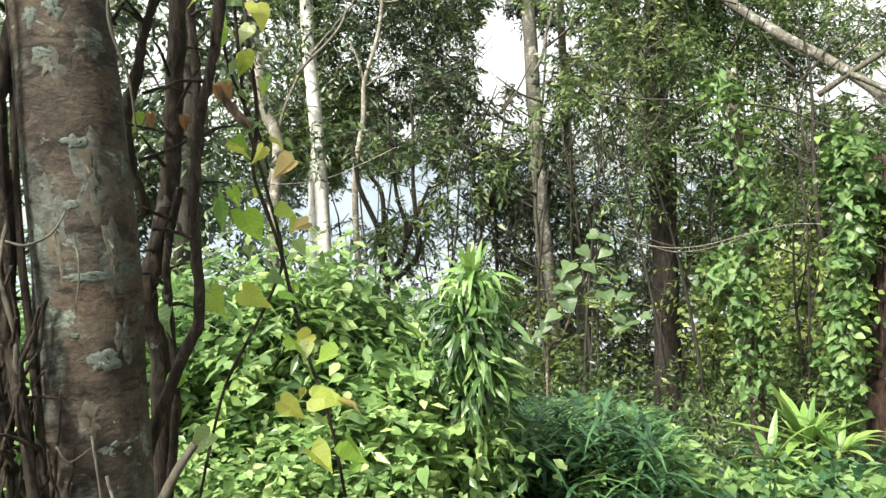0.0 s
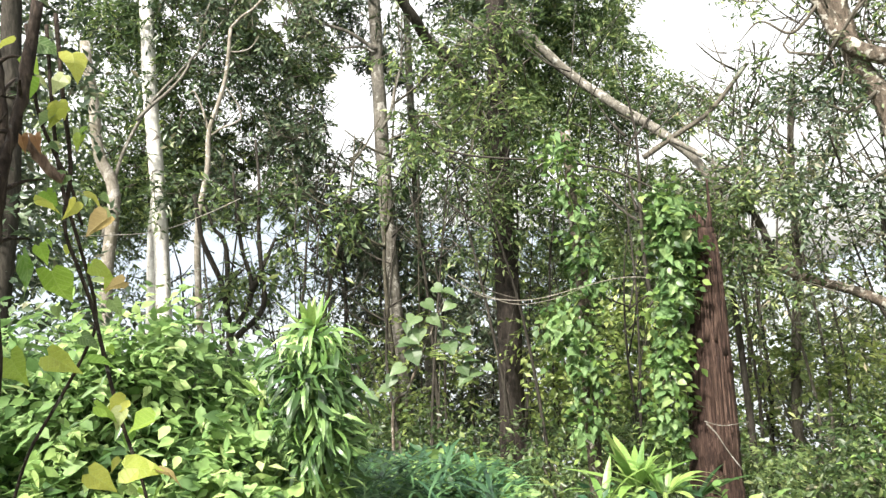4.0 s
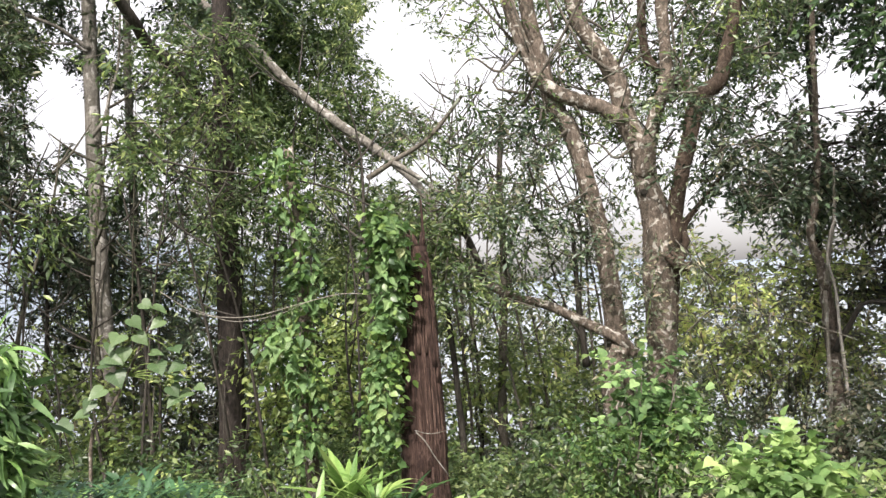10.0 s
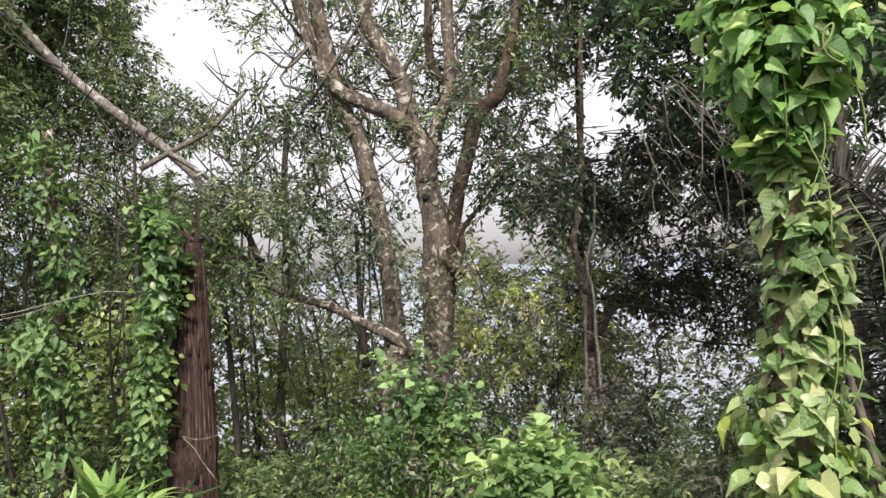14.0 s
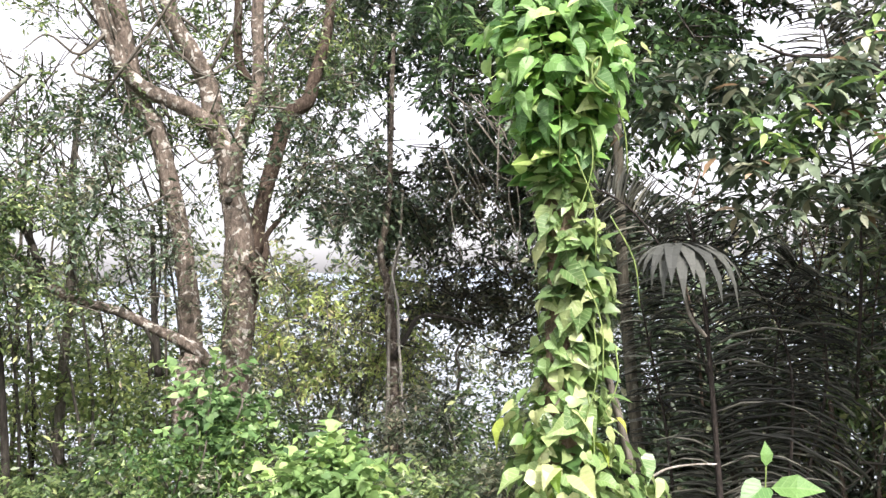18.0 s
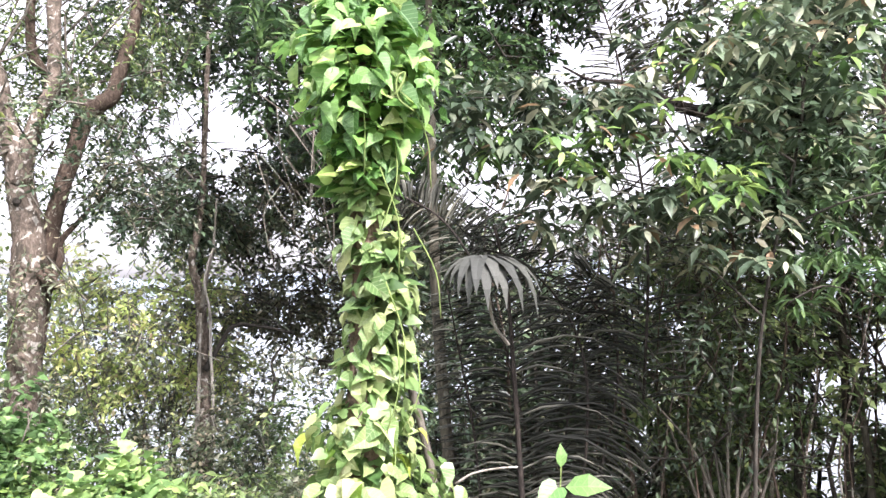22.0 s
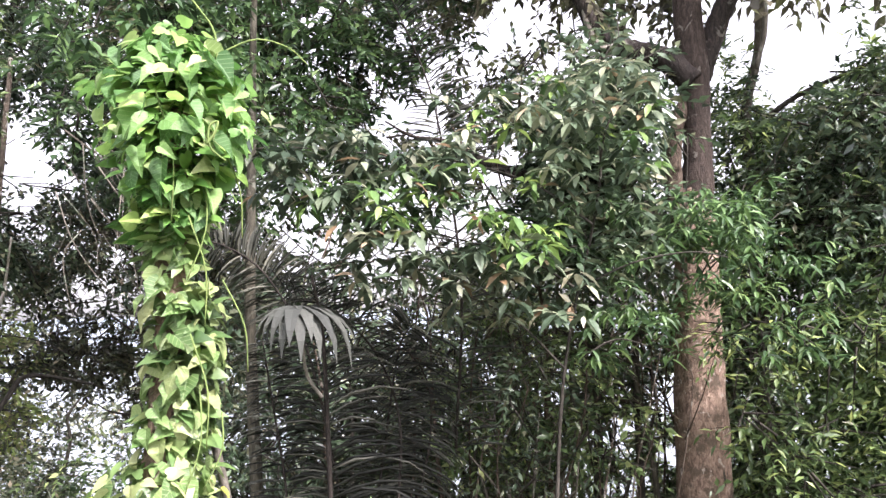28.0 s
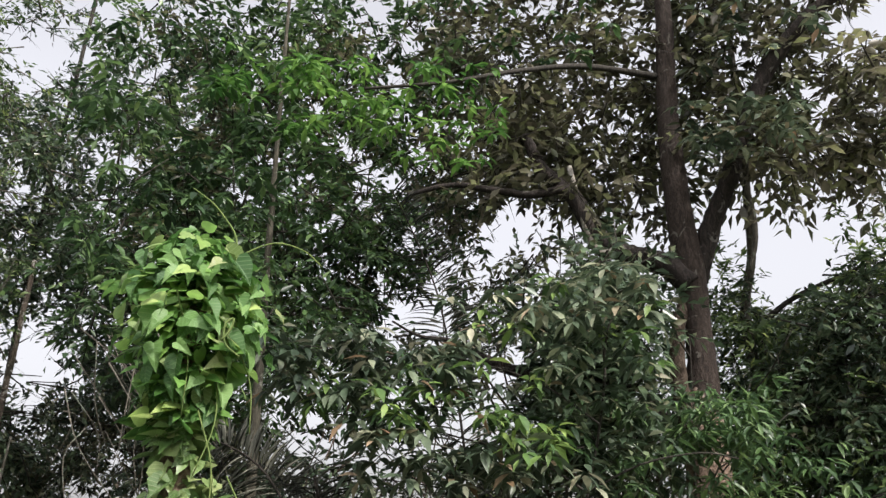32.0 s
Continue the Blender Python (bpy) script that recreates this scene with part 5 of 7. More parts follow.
crown_box(T_SLIM, BROADLEAF, (46, 24), (-11, 6), 15, 1.5, 90, 22, r=0.036, wood=GREY_BARK, **BIG)
crown_box(T_SLIM, DULL, (62, 20), (-17, -1), 16.5, 1.2, 170, 20, name="low_leaves", r=0.045, leaf=(0.14, 0.055), wood=GREY_BARK)
crown_box(T_DARK, FINE, (36, 22), (-1, 22), 13.2, 1.3, 150, 32, r=0.04, leaf=(0.1, 0.034), per=13)
crown_box(T_DARK, CANOPY, (40, 23), (11, 30), 13.6, 1.0, 100, 30, r=0.04, name="high_crown", leaf=(0.1, 0.038), per=12)
crown_box(T_DARK, FINE, (39, 32), (2, 19), 10.5, 0.3, 30, 12, r=0.03, name="near_crown", leaf=(0.1, 0.034), wood=GREY_BARK)
crown_box(T_OVER, BROADLEAF, (46, 30), (18, 30), 12.3, 0.8, 36, 26, r=0.04, leaf=(0.14, 0.05))
crown_box(T_OVER, CANOPY, (43, 32), (8, 18), 10.6, 0.3, 15, 16, r=0.03, name="near_leaves", leaf=(0.12, 0.042), wood=GREY_BARK)
crown_box(T_BIG, CANOPY, (20, -3), (11, 32), 11.2, 1.0, 150, 20, name="upper_crown", wood=GREY_BARK)
crown_box(T_BIG, FINE, (25, 8), (-5, 13), 12.5, 1.0, 46, 17, r=0.04, name="lower_crown", wood=GREY_BARK)
crown_box(T_BIG, DULL, (26, 10), (-2, 12), 12.0, 0.8, 22, 15, r=0.034, name="grey_crown", wood=GREY_BARK)
crown_box(T_BIG, CANOPY, (18, 2), (3, 16), 11.3, 0.8, 44, 10, r=0.04, name="inner_crown", wood=GREY_BARK, twig=0.55)
crown_box(T_BIG, FINE, (23.5, 17), (-1.5, 6.5), 10.1, 0.3, 24, 16, r=0.03, name="hanging_leaves", wood=GREY_BARK)
crown_box(T_BIG, DULL, (17, -1), (-3, 15), 9.5, 0.35, 26, 8, r=0.034, name="front_leaves", leaf=(0.085, 0.03), wood=GREY_BARK)
crown_box(T_BIG, BROADLEAF, (4.2, -3), (4, 14), 9.8, 0.25, 24, 12, r=0.03, name="shading_leaves", leaf=(0.1, 0.04), wood=GREY_BARK)
crown_box(T_BIG, BROADLEAF, (21, 11), (2, 11), 10.0, 0.5, 22, 18, name="side_crown")
crown_box(T_SHADE, BROADLEAF, (1, -17), (3, 32), 14, 1.2, 250, 21, squash=0.3, leaf=(0.14, 0.06), wood=DARK_BARK)
crown_box(T_SHADE, DULL, (-3, -19), (-4, 12), 14.0, 1.0, 48, 20, name="mid_crown", squash=0.3, leaf=(0.13, 0.055), wood=DARK_BARK)
crown_box(T_SHADE, BROWNISH, (-7, -19), (-5, 7), 14.5, 1.0, 60, 22, name="low_crown", squash=0.3, leaf=(0.13, 0.055), wood=DARK_BARK)
crown_box(T_POLE, THICKET_LEAF, (-9, -34), (18, 42), 9.9, 0.8, 112, 20, r=0.05, name="high_crown", leaf=(0.15, 0.06), wood=DARK_BARK)
crown_box(T_POLE, THICKET_LEAF, (-9, -30), (8, 30), 9.5, 0.8, 85, 17, leaf=(0.14, 0.055), wood=DARK_BARK)
crown_box(T_POLE, BROWNISH, (-12, -45), (12, 34), 10.5, 0.8, 130, 20, name="back_crown", leaf=(0.15, 0.06), wood=DARK_BARK)
crown_box(T_RUST, BROWNISH, (-34, -68), (21, 47), 9, 0.8, 195, 20, leaf=(0.16, 0.07), wood=DARK_BARK)
# a paler leaf colour stands in for light on this side of the thicket
crown_box(T_RUST, CANOPY, (-33, -49), (-17, 3), 9.3, 0.6, 45, 18, name="light_tinted_leaves", leaf=(0.12, 0.045), wood=STEM_BARK)
crown_box(T_RUST, BROADLEAF, (-16, -34), (-17, 4), 9.4, 0.6, 56, 20, name="thicket_leaves", leaf=(0.13, 0.05), wood=DARK_BARK)
crown_box(T_RUST, BROWNISH, (-18, -54), (-17, 6), 10.6, 0.6, 115, 20, name="back_leaves", leaf=(0.14, 0.055), wood=DARK_BARK)
crown_box(T_RUST, BROADLEAF, (-39, -47.5), (4, 19), 7.6, 0.3, 46, 18, r=0.04, name="side_crown", leaf=(0.14, 0.06), wood=DARK_BARK)
crown_box(T_RUST, FINE, (-33, -46), (-9, -1), 8.0, 0.4, 16, 14, r=0.03, name="lower_leaves", leaf=(0.11, 0.045), wood=DARK_BARK)
crown_box(T_TWIN, BROADLEAF, (-55, -68), (4, 15), 9.0, 0.5, 60, 22, r=0.045, name="side_crown", leaf=(0.12, 0.045), wood=DARK_BARK)
crown_box(T_TWIN, CANOPY, (-53, -70), (-14, 14), 10, 1.0, 110, 22, leaf=(0.11, 0.04))
crown_box(T_TWIN, CANOPY, (-51, -70), (-14, 17), 9.6, 0.8, 125, 22, name="front_crown", leaf=(0.12, 0.04))
crown_box(T_TWIN, CANOPY, (-52.5, -69), (-15, 3), 7.9, 0.5, 46, 13, r=0.04, name="near_leaves", leaf=(0.11, 0.036), wood=DARK_BARK)
crown_box(T_TWIN, BROADLEAF, (-38, -58), (-6, 16), 9.6, 0.5, 62, 20, name="low_crown", leaf=(0.12, 0.04))


def shrub(az, d, top, spread, material, label, clumps=14, twigs=20, shape=LANCE, leaf=(0.09, 0.04), category="shrub", group="", name="shrub", wood=None, under=None, **kw):
    """A bush: stems that fan out of one foot, and masses of leafy twigs over them."""
    foot = base_at(az, d)
    ob = thing(name, foot, label, category, group)
    high = max(0.4, top - foot.z)
    c, rad = [], []
    for k in range(clumps):
        f = rng.uniform(0.25, 1) ** 0.7
        a = rng.uniform(0, 2 * math.pi)
        s = spread * (0.35 + 0.65 * math.sin(math.pi * min(1, f * 0.9))) * rng.uniform(0.1, 1) ** 0.5
        p = foot + Vector((math.cos(a) * s, math.sin(a) * s, high * f * 0.92))
        c.append(p)
        q = 0.3 * spread * rng.uniform(0.6, 1.2)
        rad.append((q, q, q * 0.7))
        if k % 3 == 0:
            mid = foot.lerp(p, 0.5) + Vector((rng.normal(0, 0.08), rng.normal(0, 0.08), 0.1))
            stem("stem", [foot - Vector((0, 0, 0.05)), mid, p], 0.022, 0.008, wood or GREY_BARK, ob, sides=5, steps=3)
    foliage(ob, "leaves", material, c, rad, [twigs] * clumps, shape=shape, leaf=leaf, **kw)
    if under is not None:
        foliage(ob, "under_leaves", under, c, rad, [twigs // 2] * clumps, shape=LANCE, leaf=(leaf[0] * 1.2, leaf[1] * 0.7), per=7)
    return ob


SPARSE = thing("trunk_creeper", base_at(9, 9.9), "thin small-leaved creeper on the stems of the great tree", "creeper")
stem("stem", [(8.3, 9.9, -0.22), (7.8, 9.9, 0.58), (6.9, 9.9, 1.25), (6.4, 9.9, 1.66)], 0.01, 0.006, GREEN_STEM, SPARSE)
crown_box(SPARSE, DULL, (10, 5.5), (-7, 2), 9.9, 0.15, 14, 8, r=0.025, name="leaves", leaf=(0.08, 0.035))

tree("dead_stump", [(59.1, 7.2, 0.77), (59.1, 7.2, 1.04), (59.1, 7.2, 1.22), (59.2, 7.2, 1.32)], 0.09, 0.07, DARK_BARK, "short dark stump half hidden among the shrubs")
tree("dead_stump", [(54.8, 7, 0.42), (54.8, 7, 0.74), (54.8, 7, 1.05)], 0.08, 0.06, DARK_BARK, "short dark stump half hidden among the shrubs")

BACK = tree("shaded_tree", [(68.7, 8, -0.09), (68.2, 8, 1.45), (67.2, 8, 2.75), (66.8, 8, 4.05), (66.5, 8, 5.10)], 0.1, 0.08, DARK_BARK, "dark slender tree behind the lianas")
crown_box(BACK, BROADLEAF, (79, 63), (-3, 26), 8.6, 0.8, 80, 20, leaf=(0.12, 0.05), r=0.05)
# ---- undergrowth ----
for k in range(10):
    shrub(79 - 2.35 * k, 5.8 + 0.5 * math.sin(k * 2.1), (1.5 if k > 4 else 1.3) + 0.16 * math.sin(k * 1.7), 0.62, HERB if k % 4 else PALE_HERB,
          "bushy green shrub smothered in broad-leaved creeper", clumps=30, twigs=18, per=8, under=FRESH, shape=OVAL if k % 3 else HEART, leaf=(0.092, 0.048) if k % 3 else (0.08, 0.064), group="creeper-covered shrubs")
for k in range(9):
    shrub(77 - 2.8 * k, 5.0 + 0.15 * math.sin(k * 2.3), 0.95 + 0.12 * math.sin(k * 2.1), 0.5, HERB if k % 2 else PALE_HERB,
          "sloping green carpet of heart-leaved creeper over shrubs", clumps=26, twigs=16, per=7, twig=0.3, under=FRESH, shape=HEART, leaf=(0.08, 0.066), group="creeper carpets")
for k in range(6):
    shrub(77 - 3.4 * k, 4.3 + 0.2 * math.sin(k * 2.9), 0.5 + 0.12 * math.sin(k * 3.7), 0.5, HERB if k % 2 else PALE_HERB,
          "low bright green creeper tangle", clumps=22, twigs=20, per=7, twig=0.32, under=FRESH, shape=OVAL, leaf=(0.07, 0.038) if k % 2 else (0.058, 0.042), group="low creeper tangles")
for k in range(9):
    shrub(46 - 3.2 * k, 6.2 + 0.4 * math.sin(k * 2.7), (0.3 if k in (1, 2) else -0.2) + 0.12 * math.sin(k * 3.1), 0.6, (HERB, PALE_HERB, PALE_HERB)[k % 3],
          "low pale green undergrowth herb on the slope", clumps=18, twigs=14, per=6, twig=0.26, under=GRASSY, shape=HEART, leaf=(0.09, 0.07), group="undergrowth on the slope")
for k in range(30):
    shrub(52 - 4.0 * k, 11.0 + 1.6 * math.sin(k * 2.3), -0.2 + 0.6 * math.sin(k * 1.3), 1.3, (DULL, FINE, CANOPY)[k % 3],
          "twiggy grey-green understory bush in the shade", clumps=24, twigs=18, group="understory bushes")
for k in range(14):
    shrub(24 - 3.1 * k, 8.6 + 0.7 * math.sin(k * 1.9), -0.55 + 0.3 * math.sin(k * 2.3), 0.9, (DULL, FINE)[k % 2],
          "shady small-leaved bush on the slope", clumps=14, twigs=14, twig=0.24, group="shady slope bushes")
shrub(0.2, 5.2, 0.6, 0.3, PALE_HERB, "rounded bright green bush below the great tree", clumps=34, twigs=12, per=6, twig=0.28, shape=HEART, leaf=(0.075, 0.062), under=LUSH)


def loose_bush(name, az, el, d, depth, material, label, clumps, twigs, r, stems, seed, **kw):
    """An open bush of scattered sprays on several thin stems."""
    rnd = random.Random(seed)
    mid = sum(az) / 2
    foot = base_at(mid, d)
    ob = thing(name, foot, label, "shrub")
    for k in range(stems):
        e = math.tan(radians(rnd.uniform(*el)))
        q = at(rnd.uniform(min(az), max(az)), d + rnd.uniform(-depth, depth), 1.6 + d * e)
        stem("stem", [foot - Vector((0, 0, 0.05)), foot.lerp(q, 0.5) + Vector((rnd.uniform(-0.2, 0.2), 0, 0.2)), q], 0.02, 0.006, GREY_BARK, ob, sides=5, steps=3)
    crown_box(ob, material, az, el, d, depth, clumps, twigs, r=r, name="leaves", **kw)
    return ob


loose_bush("golden_bush", (5.5, -6), (-7, 2.5), 13.6, 0.8, GOLDEN, "open golden-leaved bush in the light beyond the trees", 75, 9, 0.03, 12, 81, leaf=(0.12, 0.05), wood=PALE_BARK)
loose_bush("grey_bush", (3, -8), (-9, 0), 14.6, 0.8, DULL, "open grey-leaved bush beyond the trees", 44, 11, 0.035, 8, 82, leaf=(0.12, 0.05), wood=PALE_BARK)
loose_bush("creeper_heap", (9.5, 5.5), (-11, -6.5), 8.9, 0.25, HERB, "pale leafy creeper heap at the foot of the great tree", 20, 8, 0.02, 10, 83, per=6, shape=HEART, leaf=(0.085, 0.075))
loose_bush("creeper_heap", (13, 6), (-15, -10), 8.4, 0.3, LUSH, "leafy creeper heap below the great tree", 20, 12, 0.022, 8, 84, leaf=(0.085, 0.035))


def far_woods():
    ob = thing("far_woods", base_at(10, 26), "dull green woods further down the slope", "woods", kind="stuff")
    crown_box(ob, DULL, (88, -72), (-24, -6), 24, 5, 320, 22, r=0.05, name="leaves", leaf=(0.22, 0.1))
    crown_box(ob, DULL, (40, -72), (-7, 3), 26, 4, 150, 20, r=0.05, name="far_leaves", leaf=(0.22, 0.1))
    crown_box(ob, DULL, (30, -60), (-16, -1), 17, 1.5, 130, 20, r=0.05, name="mid_leaves", leaf=(0.15, 0.06), wood=GREY_BARK)
    # lighter leaves stand in for sun on the lower background
    crown_box(ob, SUN_PAINTED, (48, -4), (-15, 2), 17.5, 2.0, 190, 20, r=0.036, name="sun_painted_leaves", leaf=(0.14, 0.06))
    crown_box(ob, SUN_PAINTED, (-30, -62), (-14, 4), 13, 1.0, 50, 18, r=0.04, name="sun_painted_far_leaves", leaf=(0.12, 0.05))


far_woods()
loose_bush("thicket_bush", (-34, -44), (-13, -3), 7.6, 0.5, BROADLEAF, "open dark green bush beside the palm", 20, 8, 0.03, 12, 91, leaf=(0.09, 0.032), wood=DARK_BARK, per=8)
# bushes whose sunny look comes from the leaf colour
loose_bush("sun_painted_bush", (47, 39), (-10, -3), 11.8, 0.6, SUN_PAINTED, "yellow-green bush between the trunks, sunlight put into its leaf colour", 22, 11, 0.026, 8, 86, leaf=(0.11, 0.055), per=7)
loose_bush("sun_painted_bush", (34.5, 25), (-9, -1), 11.2, 0.6, SUN_PAINTED, "yellow-green bush between the trunks, sunlight put into its leaf colour", 44, 13, 0.026, 8, 87, leaf=(0.11, 0.055), per=7)
loose_bush("sun_painted_bush", (22, 10), (-11, -4), 12.2, 0.6, SUN_PAINTED, "yellow-green bush between the trunks, sunlight put into its leaf colour", 36, 11, 0.026, 8, 88, leaf=(0.11, 0.055), per=7)


def sapling(az, d, top, r, bark, k, boughs=4):
    foot = base_at(az, d)
    rnd = random.Random(k)
    lean = Vector((rnd.uniform(-0.2, 0.2), rnd.uniform(-0.2, 0.2), 1))
    high = top - foot.z
    pts = [foot - Vector((0, 0, 0.1))]
    for f in (0.3, 0.6, 0.85, 1.0):
        pts.append(foot + lean * high * f + Vector((rnd.uniform(-0.22, 0.22), rnd.uniform(-0.15, 0.15), 0)))
    ob = thing("sapling", foot, "thin dark bare-stemmed sapling in the thicket", "sapling", "thicket saplings")
    trunk = stem("trunk", pts, r, r * 0.14, bark, ob, sides=6, steps=3)
    for j in range(boughs):
        a = pts[2].lerp(pts[4], rnd.random())
        turn = rnd.uniform(0, 6.28)
        b = a + Vector((math.cos(turn), math.sin(turn), rnd.uniform(0.5, 1.2))) * rnd.uniform(0.5, 0.9)
        stem("branch", [a, (a + b) / 2 + Vector((0, 0, -0.06)), b], r * 0.45, r * 0.2, bark, trunk, sides=5, steps=2)
    return ob


for k in range(36):
    sapling(58 - 1.1 * k + 0.8 * math.sin(k * 5.1), 13.8 + 2.6 * math.sin(k * 1.9), 4.3 + 0.8 * math.sin(k * 2.7), 0.032 + 0.018 * math.sin(k * 3.3), DARK_BARK if k % 3 else STEM_BARK, k)
for k in range(22):
    sapling(50 - 1.15 * k + 0.9 * math.sin(k * 7.3), 10.9 + 0.9 * math.sin(k * 2.9), 3.0 + 0.8 * math.sin(k * 1.7), 0.02 + 0.01 * math.sin(k * 4.3), DARK_BARK, k + 160, 5)
for k in range(9):
    sapling(20 - 1.4 * k + 0.6 * math.sin(k * 5.1), 11.9 + 0.5 * math.sin(k * 1.9), 4.6 + 0.6 * math.sin(k * 2.7), 0.028, GREY_BARK, k + 130, 9)
for k in range(24):
    sapling(-25 - 1.4 * k + 0.8 * math.sin(k * 4.1), 9.2 + 1.0 * math.sin(k * 1.9), 2.6 + 0.8 * math.sin(k * 2.7), 0.024 + 0.011 * math.sin(k * 3.3), DARK_BARK if k % 3 else UMBER_TAN, k + 90)

for k in range(14):
    sapling(-34.5 - 1.05 * k + 0.5 * math.sin(k * 3.7), 7.9 + 0.5 * math.sin(k * 2.3), 1.5 + 0.6 * math.sin(k * 1.7), 0.014 + 0.005 * math.sin(k * 2.9), UMBER_TAN if k % 3 else TAN_BARK, k + 220, 3)


# ---- single leaves as pieces ----
def unit_leaf(name, shape, width, material):
    v, f = shape
    me = bpy.data.meshes.new(name)
    me.from_pydata([(x * width, y, z) for x, y, z in v], [], f)
    me.materials.append(material)
    return me


def put_leaf(parent, me, place, along, normal, size, name="leaf"):
    """One leaf as an object of its own under its plant."""
    y = Vector(along).normalized()
    x = y.cross(Vector(normal)).normalized()
    z = x.cross(y)
    m = Matrix((x, y, z)).transposed().to_4x4() @ Matrix.Scale(size, 4)
    m.translation = Vector(place) - origin_of(parent)
    ob = new(name, me)
    ob.parent = parent
    ob.matrix_basis = m
    return ob


FORMS = [heart(0.25, 0.25, 0.04, 1), heart(0.55, 0.1, 0.05, 2), heart(0.1, 0.6, 0.05, 3), heart(-0.2, 0.35, 0.06, 4)]
LEAF_VINE = [unit_leaf("vine_leaf", form, w, VINE) for form, w in zip(FORMS, (0.8, 0.95, 0.85, 1.0))]
LEAF_DEEP = [unit_leaf("deep_vine_leaf", form, w, VINE_DEEP) for form, w in zip(FORMS, (0.75, 0.95, 0.8, 0.85))]
LEAF_TOP = [unit_leaf("top_vine_leaf", form, w, VINE_TOP) for form, w in zip(FORMS, (0.65, 0.85, 0.7, 0.8))]
LEAF_YELLOW = [unit_leaf("yellow_leaf", form, w, YELLOWING) for form, w in zip(FORMS, (0.75, 0.95, 0.8, 0.9))]
LEAF_BROWN = [unit_leaf("browning_leaf", form, w, BROWNING) for form, w in zip(FORMS[:2], (0.8, 0.95))]
LEAF_DRY = [unit_leaf("dry_leaf", heart(0.9, 0.9, 0.1, 9), 0.8, DRY)]


def wrapped(ob, line, widths, count, kinds, size, rnd, front=0.75, name="leaf", face=1.0):
    """Hangs leaves in a mantle round a line, like loose shingles; widths: the mantle's half width along it."""
    pts = smooth_line(line, 6)
    n = len(pts)
    share = np.cumsum([0.0] + [(a + b) / 2 for a, b in zip(widths, widths[1:])])
    share = share / share[-1]
    for k in range(count):
        f = float(np.interp(rnd.random(), share, np.linspace(0, 1, len(widths))))
        p = pts[min(n - 1, int(f * n))]
        w = float(np.interp(f, np.linspace(0, 1, len(widths)), widths))
        eye = toward_eye(p)
        eye.z = 0
        a = math.atan2(eye.y, eye.x) + (rnd.uniform(-1.6, 1.6) if rnd.random() < front else rnd.uniform(0, 6.28))
        out = Vector((math.cos(a), math.sin(a), 0))
        side = out.cross(Vector((0, 0, 1)))
        q = p + out * w * rnd.uniform(0.5, 1.08) + Vector((0, 0, rnd.uniform(-0.05, 0.05)))
        along = out * rnd.uniform(0.1, 0.7) + side * rnd.uniform(-0.9, 0.9) + Vector((0, 0, -rnd.uniform(0.15, 1.2)))
        normal = out * face * rnd.uniform(0.25, 1.2) + Vector((rnd.uniform(-0.45, 0.45), rnd.uniform(-0.45, 0.45), rnd.uniform(0.3, 1.2)))
        me = kinds(f, rnd)
        put_leaf(ob, me, q, along, normal, size * min(1.0, 0.62 + 2.0 * w) * rnd.uniform(0.55, 1.3), name)


